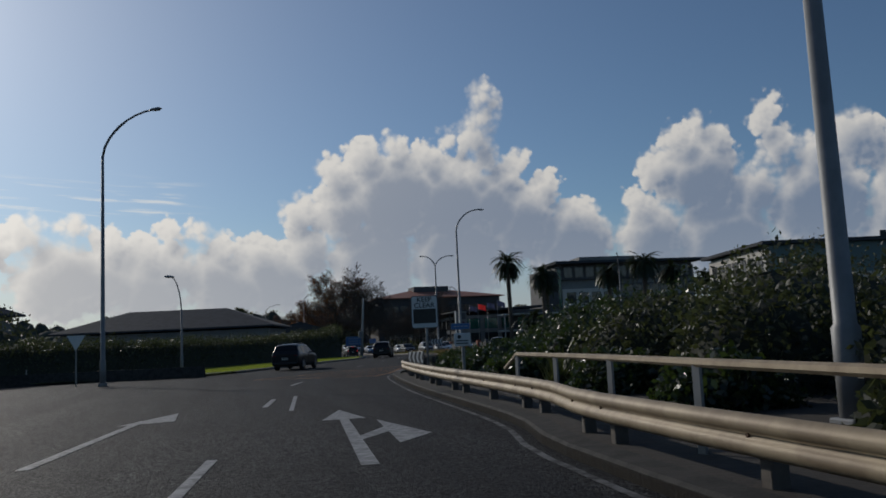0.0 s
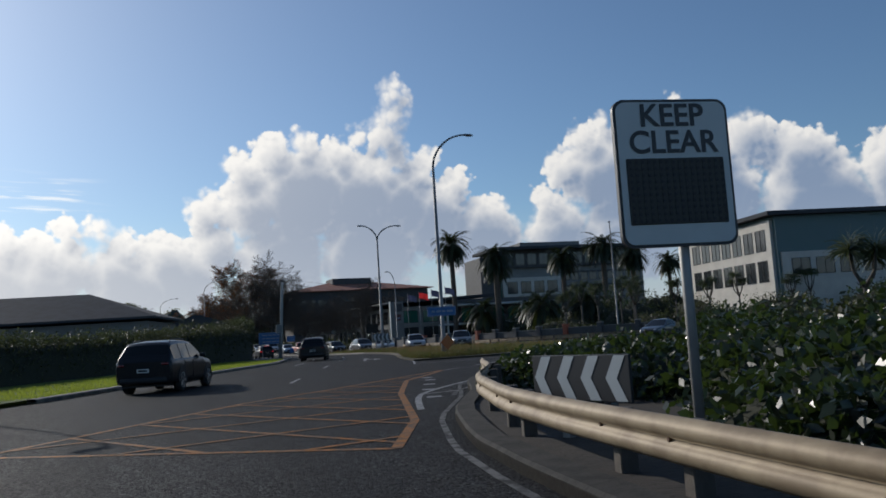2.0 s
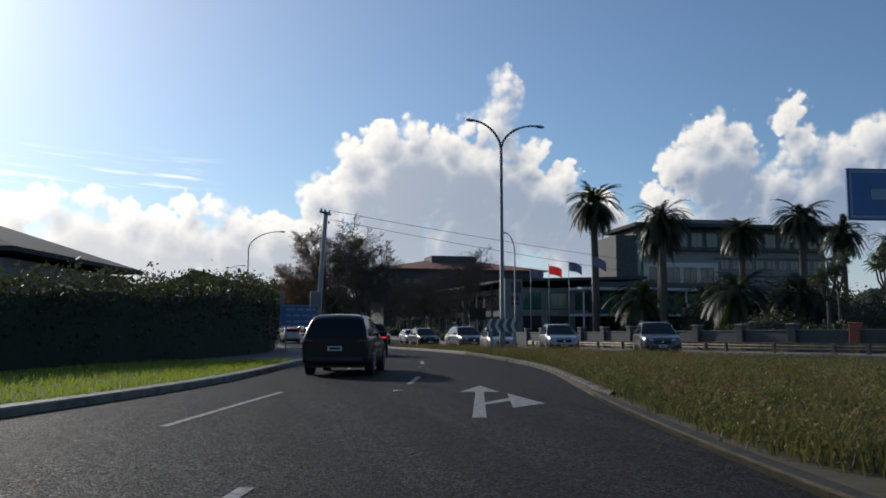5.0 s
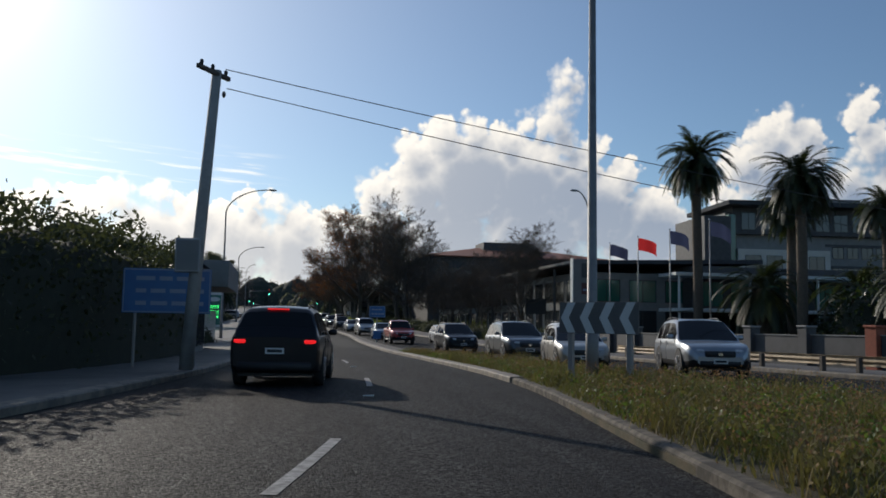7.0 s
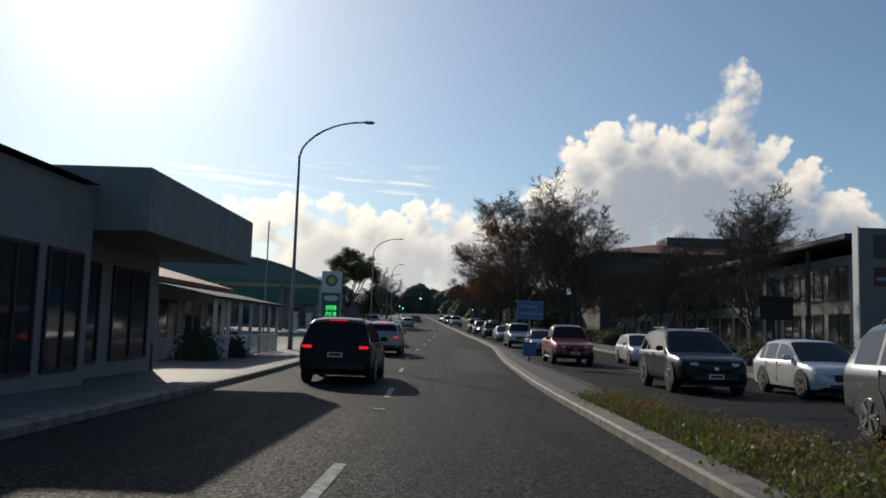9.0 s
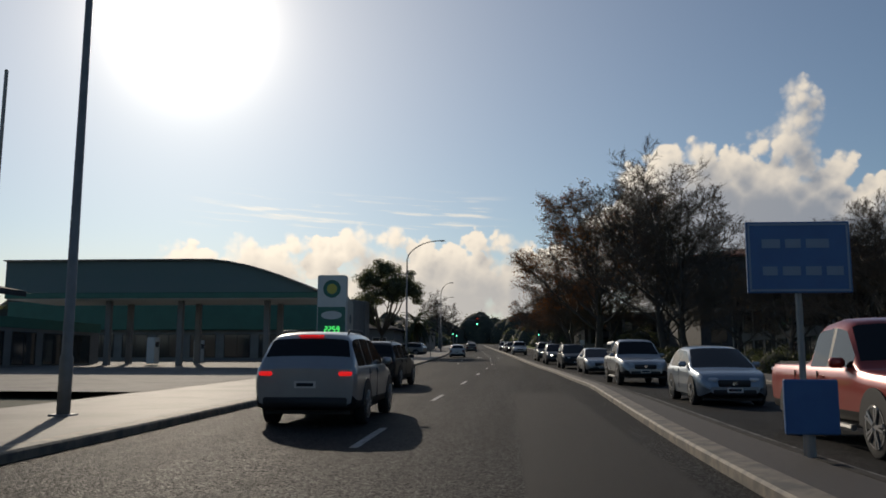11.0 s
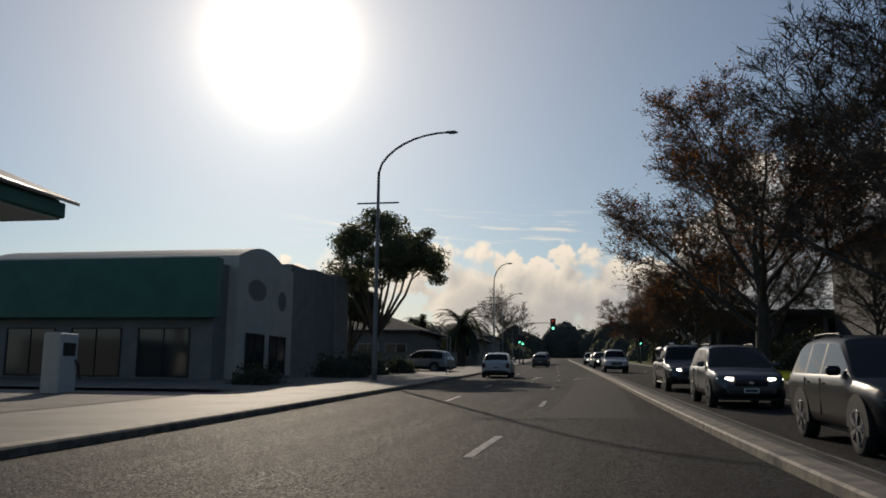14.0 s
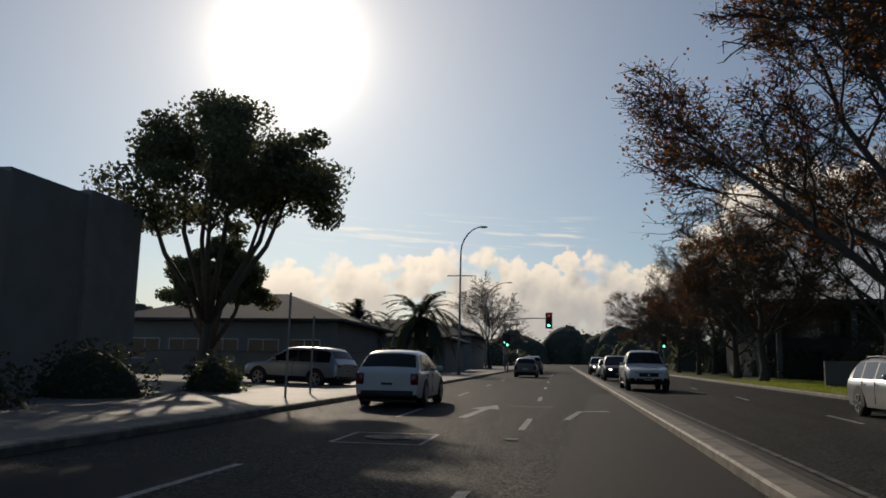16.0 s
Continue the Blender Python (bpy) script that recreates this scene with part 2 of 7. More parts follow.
def chip_seal():
    """Road of dark bitumen with stone chips, polished in long tracks and patched with tar."""
    m = bpy.data.materials.new("asphalt")
    m.use_nodes = True
    n = Nodes(m.node_tree)
    b = m.node_tree.nodes["Principled BSDF"]
    where = n.add("ShaderNodeTexCoord").outputs["Object"]
    chip = n.add("ShaderNodeTexVoronoi")
    n.put(chip.inputs["Vector"], where)
    chip.inputs["Scale"].default_value = 46.0
    split = n.add("ShaderNodeSeparateColor")
    n.put(split.inputs[0], chip.outputs["Color"])
    stone = n.mix(n.smooth(split.outputs[0], 0.35, 1.0), (0.007, 0.0072, 0.0075, 1), (0.076, 0.0745, 0.072, 1))
    long = n.vec("MULTIPLY", where, (1.0, 0.045, 1.0))
    track = n.noise(long, 1.15, 4.0, 0.6).outputs["Fac"]
    patch = n.noise(where, 0.21, 4.0, 0.6).outputs["Fac"]
    colour = n.mix(n.smooth(track, 0.42, 0.62, 0.0, 0.6), stone, (0.012, 0.012, 0.0125, 1))
    colour = n.mix(n.smooth(patch, 0.46, 0.66, 0.0, 0.55), colour, (0.021, 0.0205, 0.02, 1))
    n.put(b.inputs["Base Color"], colour)
    n.put(b.inputs["Roughness"], n.smooth(split.outputs[1], 0.0, 1.0, 0.6, 0.95))
    b.inputs["Specular IOR Level"].default_value = 0.09
    tilt = n.math("ADD", n.math("MULTIPLY", chip.outputs["Distance"], -1.0), n.math("MULTIPLY", n.noise(where, 120.0, 2.0).outputs["Fac"], 0.4))
    bn = n.add("ShaderNodeBump")
    bn.inputs["Strength"].default_value = 0.85
    bn.inputs["Distance"].default_value = 0.012
    n.put(bn.inputs["Height"], tilt)
    n.put(b.inputs["Normal"], bn.outputs[0])
    return m


ASPHALT = chip_seal()
PATCH = material("asphalt_patch", (0.018, 0.018, 0.0185), 0.8, spec=0.15, second=(0.034, 0.033, 0.032), scale=60.0, bump=0.5, bump_scale=80.0)
SEAL = material("median_seal", (0.05, 0.045, 0.043), 0.8, second=(0.085, 0.07, 0.06), scale=14.0, bump=0.6, bump_scale=40.0)
PAINT = material("road_paint", (0.32, 0.32, 0.31), 0.7, spec=0.2, second=(0.14, 0.14, 0.14), scale=9.0, amount=0.9, bump=0.3, bump_scale=60.0)
PAINT_WORN = material("worn_road_paint", (0.17, 0.17, 0.165), 0.8, spec=0.15, second=(0.04, 0.04, 0.04), scale=5.0, amount=1.0, bump=0.3, bump_scale=60.0)
YELLOW = material("yellow_paint", (0.36, 0.135, 0.02), 0.7, spec=0.2, second=(0.10, 0.07, 0.045), scale=7.0, amount=0.95, bump=0.3, bump_scale=60.0)
CONCRETE = material("concrete", (0.19, 0.18, 0.163), 0.8, spec=0.2, second=(0.15, 0.144, 0.132), scale=3.0, amount=0.7, bump=0.3, bump_scale=40.0, third=(0.11, 0.105, 0.097), third_scale=0.7)
BANK_KERB = material("dirty_kerb", (0.055, 0.051, 0.046), 0.9, spec=0.2, second=(0.03, 0.03, 0.027), scale=4.0, amount=0.9, bump=0.5, bump_scale=20.0)
ISLAND_KERB = material("island_kerb_concrete", (0.15, 0.13, 0.105), 0.85, spec=0.2, second=(0.05, 0.045, 0.038), scale=3.5, amount=0.9, bump=0.5, bump_scale=25.0)
KERB = material("kerb_concrete", (0.235, 0.20, 0.155), 0.75, second=(0.10, 0.09, 0.08), scale=3.0, amount=0.85, bump=0.4, bump_scale=30.0)
PAVING = material("footpath", (0.15, 0.14, 0.127), 0.7, spec=0.28, second=(0.125, 0.118, 0.108), scale=2.2, amount=0.7, bump=0.25, bump_scale=45.0, third=(0.085, 0.08, 0.073), third_scale=0.5)
SOIL = material("soil", (0.028, 0.022, 0.016), 0.95, second=(0.055, 0.042, 0.028), scale=4.0, bump=0.9, bump_scale=14.0)
LAND = material("land", (0.055, 0.06, 0.035), 0.95, second=(0.09, 0.085, 0.05), scale=0.4, bump=0.4, bump_scale=5.0)
LAWN = material("lawn", (0.14, 0.20, 0.03), 0.85, second=(0.16, 0.19, 0.05), scale=5.0, amount=0.8, bump=0.7, bump_scale=90.0, translucent=(0.12, 0.2, 0.03))
ROUGH_GRASS = material("rough_grass_ground", (0.055, 0.05, 0.024), 0.9, second=(0.11, 0.078, 0.042), scale=2.5, amount=0.8, bump=0.7, bump_scale=40.0)
BLADE = material("grass_blade", (0.085, 0.115, 0.026), 0.75, second=(0.24, 0.16, 0.075), scale=0.6, amount=1.0, island=0.35, translucent=(0.17, 0.16, 0.04))
WEED = material("weed_leaf", (0.055, 0.10, 0.02), 0.6, island=0.4, translucent=(0.16, 0.24, 0.03))
STRAW = material("dry_seed_head", (0.22, 0.13, 0.07), 0.8, island=0.4, translucent=(0.26, 0.15, 0.07))
LAWN_BLADE = material("lawn_blade", (0.13, 0.18, 0.025), 0.7, island=0.3, translucent=(0.50, 0.60, 0.07))
GALV = material("galvanised_steel", (0.32, 0.31, 0.29), 0.55, metal=0.5, second=(0.30, 0.29, 0.28), scale=5.0, amount=0.7)
RAIL = material("weathered_rail_steel", (0.36, 0.28, 0.18), 0.6, metal=0.1, spec=0.3, second=(0.20, 0.145, 0.09), scale=2.4, amount=0.8, bump=0.1, bump_scale=12.0)
RUST = material("rusty_bolt", (0.10, 0.055, 0.03), 0.8, metal=0.3)
POLE = material("pole_steel", (0.24, 0.24, 0.235), 0.55, metal=0.2, second=(0.14, 0.14, 0.14), scale=2.0)
POLE_GREY = material("pole_grey", (0.33, 0.34, 0.34), 0.5, metal=0.5, second=(0.24, 0.24, 0.24), scale=2.0)
TIMBER = material("weathered_timber", (0.11, 0.092, 0.075), 0.85, second=(0.06, 0.05, 0.042), scale=6.0, bump=0.5, bump_scale=25.0)
DARK = material("dark_metal", (0.025, 0.026, 0.028), 0.5, metal=0.3)
BLACK = material("black_plastic", (0.012, 0.012, 0.013), 0.55)
SIGN_WHITE = material("sign_white", (0.58, 0.60, 0.58), 0.45, second=(0.52, 0.54, 0.52), scale=3.0, amount=0.5)
SIGN_BLACK = material("sign_black", (0.03, 0.03, 0.032), 0.45)
LED = material("led_panel", (0.028, 0.026, 0.022), 0.55, second=(0.05, 0.045, 0.035), scale=30.0)
# sign black lifted to grey: the sheen of reflecting sheeting put into the colour
SIGN_GREY = material("sheen_washed_black", (0.10, 0.10, 0.098), 0.5, second=(0.075, 0.075, 0.074), scale=3.0)
SIGN_BLUE = material("sign_blue", (0.025, 0.12, 0.30), 0.45, second=(0.02, 0.09, 0.24), scale=3.0)
SIGN_TEXT = material("sign_letter", (0.20, 0.27, 0.36), 0.5)
ORANGE = material("orange_sign", (0.45, 0.13, 0.03), 0.5)
CHARCOAL = material("charcoal_boards", (0.23, 0.228, 0.218), 0.8, second=(0.165, 0.165, 0.157), scale=1.3, bump=0.3, bump_scale=14.0)
WALL_DARK = material("dark_cladding", (0.075, 0.075, 0.077), 0.7, second=(0.04, 0.04, 0.042), scale=1.5, bump=0.2, bump_scale=18.0)
WALL_GREY = material("grey_render", (0.20, 0.20, 0.195), 0.8, second=(0.15, 0.15, 0.145), scale=0.8, bump=0.15, bump_scale=25.0)
WALL_WHITE = material("white_weatherboard", (0.62, 0.61, 0.58), 0.65, second=(0.48, 0.47, 0.44), scale=1.2, amount=0.6)
WALL_CREAM = material("cream_render", (0.55, 0.52, 0.46), 0.75, second=(0.45, 0.42, 0.37), scale=0.7, amount=0.6)
WALL_GREEN = material("green_panel", (0.03, 0.16, 0.12), 0.5, second=(0.02, 0.11, 0.085), scale=1.0)
TEAL = material("teal_panel", (0.09, 0.15, 0.155), 0.5, second=(0.075, 0.15, 0.145), scale=0.6)
ROOF_DARK = material("dark_roofing", (0.065, 0.07, 0.078), 0.85, spec=0.15, second=(0.045, 0.046, 0.048), scale=1.5)
ROOF_RED = material("terracotta_roofing", (0.33, 0.12, 0.07), 0.75, second=(0.22, 0.08, 0.05), scale=3.0, bump=0.4, bump_scale=8.0)
BRICK = material("red_brick_pier", (0.36, 0.10, 0.055), 0.8, second=(0.22, 0.07, 0.045), scale=8.0, bump=0.4, bump_scale=20.0)
GLASS = material("window_glass", (0.03, 0.036, 0.04), 0.08, spec=0.7)
GREEN_GLASS = material("green_glass", (0.02, 0.12, 0.09), 0.1, spec=0.7)
CAR_GLASS = material("car_glass", (0.008, 0.009, 0.010), 0.06, spec=0.35)
TYRE = material("tyre_rubber", (0.018, 0.018, 0.018), 0.8)
ALLOY = material("alloy_wheel", (0.50, 0.50, 0.51), 0.3, metal=0.9)
CHROME = material("chrome", (0.7, 0.7, 0.7), 0.12, metal=1.0)
TAIL = material("tail_light", (0.14, 0.008, 0.008), 0.2, coat=0.6)
BRAKE = material("lit_brake_light", (0.5, 0.02, 0.015), 0.3, emit=(1.0, 0.02, 0.025), power=0.7)
HEADLIGHT = material("headlight", (0.55, 0.56, 0.58), 0.08, spec=0.8, coat=0.8)
LIT_HEAD = material("lit_headlight", (0.8, 0.8, 0.8), 0.2, emit=(1.0, 0.98, 0.92), power=6.0)
PLATE = material("number_plate", (0.6, 0.6, 0.58), 0.5)
LED_GREEN = material("green_digits", (0.0, 0.3, 0.05), 0.4, emit=(0.03, 0.95, 0.22), power=1.3)
SIG_GREEN = material("green_signal", (0.02, 0.5, 0.3), 0.3, emit=(0.1, 1.0, 0.62), power=4.0)
SIG_RED = material("red_signal", (0.5, 0.03, 0.01), 0.3, emit=(1.0, 0.1, 0.03), power=0.25)
FLAG_RED = material("red_flag", (0.55, 0.03, 0.03), 0.8, translucent=(0.7, 0.04, 0.04))
FLAG_NAVY = material("navy_flag", (0.04, 0.05, 0.09), 0.8, translucent=(0.05, 0.06, 0.12))
BARK = material("bark", (0.10, 0.088, 0.075), 0.9, second=(0.055, 0.047, 0.04), scale=5.0, bump=0.6, bump_scale=18.0)
TWIG = material("twig", (0.12, 0.098, 0.082), 0.9)
PALM_BARK = material("palm_trunk", (0.13, 0.10, 0.075), 0.95, second=(0.07, 0.055, 0.04), scale=6.0, bump=0.9, bump_scale=9.0)
FROND = material("palm_frond", (0.026, 0.038, 0.017), 0.5, island=0.3, translucent=(0.04, 0.055, 0.015))
LEAF_HEDGE = material("hedge_leaf", (0.046, 0.049, 0.027), 0.55, island=0.4, translucent=(0.08, 0.095, 0.03))
LEAF_GLOSS = material("glossy_shrub_leaf", (0.024, 0.037, 0.015), 0.33, spec=0.6, island=0.45, translucent=(0.05, 0.08, 0.015))
LEAF_FLAX = material("flax_leaf", (0.06, 0.075, 0.03), 0.45, island=0.4, translucent=(0.09, 0.11, 0.03))
LEAF_TREE = material("evergreen_leaf", (0.07, 0.08, 0.045), 0.45, island=0.35, translucent=(0.20, 0.21, 0.09))
LEAF_RED = material("russet_leaf", (0.20, 0.075, 0.022), 0.65, island=0.5, translucent=(0.35, 0.12, 0.02))
LEAF_DRY = material("dry_brown_leaf", (0.13, 0.085, 0.045), 0.7, island=0.4, translucent=(0.2, 0.12, 0.04))
# dark colour that stands for the shade inside hedges and shrubs
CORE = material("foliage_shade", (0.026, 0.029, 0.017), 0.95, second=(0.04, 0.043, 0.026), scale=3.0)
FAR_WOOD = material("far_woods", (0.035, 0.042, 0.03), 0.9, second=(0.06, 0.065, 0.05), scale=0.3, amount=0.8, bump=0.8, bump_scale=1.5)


# ---- mesh helpers ----
def finish(bm, smooth=False):
    bmesh.ops.recalc_face_normals(bm, faces=bm.faces)
    me = bpy.data.meshes.new("mesh")
    bm.to_mesh(me)
    bm.free()
    if smooth:
        me.polygons.foreach_set("use_smooth", [True] * len(me.polygons))
    return me


def part(name, bm, mat, parent=None, label="", smooth=False, kind=""):
    """Links a bmesh as one mesh object, under a thing if one is given."""
    me = finish(bm, smooth) if isinstance(bm, bmesh.types.BMesh) else bm
    me.name = name
    if not me.materials:
        me.materials.append(mat)
    ob = new(name, me)
    if parent:
        ob.parent = parent
    return tagged(ob, label=label, kind=kind)


def thing(name, at, label, category, group="", turn=0.0, kind=""):
    ob = new(name)
    ob.matrix_world = pose(*at, 0, 0, turn)
    ob.empty_display_size = 0.2
    return tagged(ob, label, category, group, kind)


def setting(name, bm, mat, label, category, smooth=False):
    return tagged(part(name, bm, mat, None, "", smooth), label, category, "", "structure")


def box(bm, x0, y0, z0, x1, y1, z1, bevel=0.0):
    vs = [bm.verts.new(p) for p in ((x0, y0, z0), (x1, y0, z0), (x1, y1, z0), (x0, y1, z0), (x0, y0, z1), (x1, y0, z1), (x1, y1, z1), (x0, y1, z1))]
    fs = [bm.faces.new([vs[i] for i in q]) for q in ((3, 2, 1, 0), (4, 5, 6, 7), (0, 1, 5, 4), (1, 2, 6, 5), (2, 3, 7, 6), (3, 0, 4, 7))]
    if bevel:
        edges = {e for f in fs for e in f.edges}
        bmesh.ops.bevel(bm, geom=list(edges), offset=bevel, segments=1, affect="EDGES")


def boxed(x0, y0, z0, x1, y1, z1, bevel=0.0):
    bm = bmesh.new()
    box(bm, x0, y0, z0, x1, y1, z1, bevel)
    return bm


def tube(bm, points, radii, sides=8, caps=True):
    """A round bar along points, with a radius at each."""
    rings, count = [], len(points)
    pts = [Vector(p) for p in points]
    for i, p in enumerate(pts):
        d = (pts[min(i + 1, count - 1)] - pts[max(i - 1, 0)]).normalized()
        a = d.orthogonal().normalized() if i == 0 else (a - d * a.dot(d)).normalized()
        b = d.cross(a)
        r = radii[i] if isinstance(radii, (list, tuple)) else radii
        rings.append([bm.verts.new(p + (a * math.cos(t) + b * math.sin(t)) * r) for t in (2 * math.pi * k / sides for k in range(sides))])
    for r0, r1 in zip(rings, rings[1:]):
        for k in range(sides):
            bm.faces.new((r0[k], r0[(k + 1) % sides], r1[(k + 1) % sides], r1[k]))
    if caps:
        bm.faces.new(rings[0][::-1])
        bm.faces.new(rings[-1])


def tubed(points, radii, sides=8):
    bm = bmesh.new()
    tube(bm, points, radii, sides)
    return bm


def slab(points, z0, z1, follow=False):
    """A flat prism over a plan polygon; with follow its height goes along with the land."""
    bm = bmesh.new()
    base = (lambda y: gz(y)) if follow else (lambda y: 0.0)
    low = [bm.verts.new((x, y, base(y) + z0)) for x, y in points]
    top = [bm.verts.new((x, y, base(y) + z1)) for x, y in points]
    tris = geometry.tessellate_polygon([[Vector((x, y, 0)) for x, y in points]])
    for t in tris:
        bm.faces.new([top[i] for i in t])
        bm.faces.new([low[i] for i in t][::-1])
    for i in range(len(points)):
        j = (i + 1) % len(points)
        bm.faces.new((low[i], low[j], top[j], top[i]))
    return bm


def strip(left, right, y0, y1, step, z, columns=1):
    """A sheet between two curves of the plan, on the land."""
    bm = bmesh.new()
    ys = list(np.arange(y0, y1 + step * 0.5, step))
    rows = [[bm.verts.new((left(y) + (right(y) - left(y)) * k / columns, y, gz(y) + z)) for k in range(columns + 1)] for y in ys]
    for r0, r1 in zip(rows, rows[1:]):
        for k in range(columns):
            bm.faces.new((r0[k], r0[k + 1], r1[k + 1], r1[k]))
    return bm


def sweep(points, profile, closed=False):
    """A profile (offset to the right, height) drawn along plan points on the land."""
    bm = bmesh.new()
    rings, count = [], len(points)
    for i, (x, y) in enumerate(points):
        a, b = points[max(i - 1, 0)], points[min(i + 1, count - 1)]
        d = Vector((b[0] - a[0], b[1] - a[1])).normalized()
        rings.append([bm.verts.new((x + d.y * o, y - d.x * o, gz(y) + z)) for o, z in profile])
    size = len(profile)
    for r0, r1 in zip(rings, rings[1:]):
        for k in range(size if closed else size - 1):
            bm.faces.new((r0[k], r0[(k + 1) % size], r1[(k + 1) % size], r1[k]))
    if closed:
        bm.faces.new(rings[0])
        bm.faces.new(rings[-1][::-1])
    return bm


def along(f, y0, y1, step=1.5):
    return [(f(y), y) for y in np.arange(y0, y1 + step * 0.5, step)]


def resample(points, step):
    """Plan points at even steps along a smooth line through the given ones."""
    pts = [Vector(p) for p in points]
    out, n = [], len(pts)
    for i in range(n - 1):
        p0, p1, p2, p3 = pts[max(i - 1, 0)], pts[i], pts[i + 1], pts[min(i + 2, n - 1)]
        m = max(1, int((p2 - p1).length / step))
        for k in range(m):
            t = k / m
            out.append(tuple(0.5 * (2 * p1 + (p2 - p0) * t + (2 * p0 - 5 * p1 + 4 * p2 - p3) * t * t + (3 * p1 - p0 - 3 * p2 + p3) * t ** 3)))
    return out + [tuple(pts[-1])]


def quad_cloud(name, quads, mat, parent=None, kind="", label=""):
    """Many small four-cornered leaves in one mesh."""
    vs = np.array(quads, dtype=float).reshape(-1, 3)
    n = len(vs) // 4
    me = bpy.data.meshes.new(name)
    me.from_pydata(vs.tolist(), [], [(4 * i, 4 * i + 1, 4 * i + 2, 4 * i + 3) for i in range(n)])
    return part(name, me, mat, parent, label, False, kind)


def leaf_quads(centres, size, rng, flat=0.0, aspect=0.5):
    """Leaves at given places, turned at random. Diamond shaped."""
    c = np.asarray(centres, dtype=float)
    n = len(c)
    d = rng.normal(size=(n, 3))
    d[:, 2] = d[:, 2] * (1 - flat) - 0.15
    d /= np.linalg.norm(d, axis=1, keepdims=True)
    e = np.cross(d, rng.normal(size=(n, 3)))
    e /= np.linalg.norm(e, axis=1, keepdims=True)
    s = size * rng.uniform(0.6, 1.35, (n, 1))
    return np.stack([c - d * s * 0.5, c + e * s * 0.5 * aspect, c + d * s * 0.5, c - e * s * 0.5 * aspect], axis=1)


# ---- ground, roads, kerbs ----
def build_ground():
    bm = bmesh.new()
    ys = [-3000, -1200, -400] + list(range(-180, 421, 10)) + [560, 700, 950, 1200, 1800, 2600, 3500]
    xs = [-3000, -900, -300, -120, -60, -30, 0, 30, 60, 120, 300, 900, 3000]
    rows = [[bm.verts.new((x, y, gz(y) - 0.09)) for x in xs] for y in ys]
    for r0, r1 in zip(rows, rows[1:]):
        for k in range(len(xs) - 1):
            bm.faces.new((r0[k], r0[k + 1], r1[k + 1], r1[k]))
    setting("ground", bm, LAND, "dark earth and grass ground to the horizon", "ground", True)


build_ground()
setting("road", strip(lambda y: left_kerb(y) if y > -64 else -70, lambda y: far_kerb(y) if y > -50 else 110, -200, 420, 2.0, 0.0, 6), ASPHALT,
        "grey chip-seal road with worn wheel tracks", "road", True)

KERB_PROFILE = [(0.0, -0.1), (0.0, 0.11), (0.03, 0.14), (0.30, 0.15), (0.30, -0.1)]
LOW_KERB = [(0.0, -0.1), (0.0, 0.06), (0.03, 0.085), (0.16, 0.09), (0.16, -0.1)]
BED_EDGE = resample([(-24.4, -150), (-23.2, -130), (-22.0, -110), (-20.95, -104), (-19.85, -94), (-18.3, -84), (-17.3, -80.4), (-16.35, -78), (-14.7, -74.9),
                     (-12.4, -70), (-8.7, -67.2), (0, -66.4), (30, -66.2), (100, -66)], 1.2)
ISLAND_LEFT = resample([(-6.9, -50.2), (-6.2, -47), (-4.95, -42.3), (-3.85, -38.8), (-1.1, -29.8), (0.25, -22), (1.6, -14), (2.05, -8), (2.1, 0), (2.2, 13.5)], 1.2)
ISLAND_RIGHT = resample([(2.2, 13.5), (3.6, 13.8), (4.0, 8), (4.6, 0), (6.0, -10), (8.5, -20), (12, -30), (17, -38), (24, -45), (22, -50), (4, -51.3), (-4, -51), (-6.9, -50.2)], 1.5)
setting("kerb", sweep(BED_EDGE, KERB_PROFILE), BANK_KERB, "stained concrete kerb of the planted bank", "kerb")
setting("kerb", sweep([q for q in ISLAND_LEFT if q[1] < -40], LOW_KERB), BANK_KERB, "low worn concrete kerb of the grass island", "kerb")
setting("kerb", sweep(ISLAND_RIGHT, LOW_KERB), BANK_KERB, "concrete kerb round the grass island", "kerb")
setting("kerb", sweep(along(right_kerb, -41, -12), [(0.0, -0.1), (0.0, 0.10), (0.03, 0.13), (0.15, 0.14), (0.15, -0.1)]), ISLAND_KERB, "narrow dirty concrete kerb of the grass island", "kerb")
median_kerb = sweep(along(right_kerb, -12.2, 300), [(0.0, -0.1), (0.0, 0.11), (0.03, 0.14), (0.32, 0.15), (0.32, -0.1)])
median_kerb.verts.ensure_lookup_table()
median_kerb.faces.new([median_kerb.verts[k] for k in range(5)])
setting("kerb", median_kerb, KERB, "pale concrete kerb of the median strip", "kerb")
setting("kerb", sweep([(median_edge(y), y) for y in np.arange(300, 13.4, -1.5)], [(0.0, -0.1), (0.0, 0.10), (0.03, 0.13), (0.14, 0.13), (0.14, -0.1)]), BANK_KERB,
        "dirty concrete kerb behind the median", "kerb")
setting("kerb", sweep([(left_kerb(y), y) for y in np.arange(300, -64, -1.5)], KERB_PROFILE), KERB, "concrete kerb and channel beside the footpath", "kerb")
setting("kerb", sweep(along(far_kerb, -46, 300), KERB_PROFILE), KERB, "concrete kerb across the opposing lanes", "kerb")
setting("planting_bed", slab(BED_EDGE + [(100, -150)], -0.1, 0.10, True), SOIL, "dark mulched soil of the planted bank", "ground")
island_plan = ISLAND_LEFT + ISLAND_RIGHT[1:-1]
setting("traffic_island", slab([(x * 1.0, y) for x, y in island_plan], -0.1, 0.082, True), ROUGH_GRASS, "rough unmown grass on the traffic island", "ground")
setting("median", strip(lambda y: right_kerb(y) + 0.3, lambda y: median_edge(y) - 0.1, 10.5, 300, 1.5, 0.12), SEAL, "dark sealed median strip between kerbs", "median")
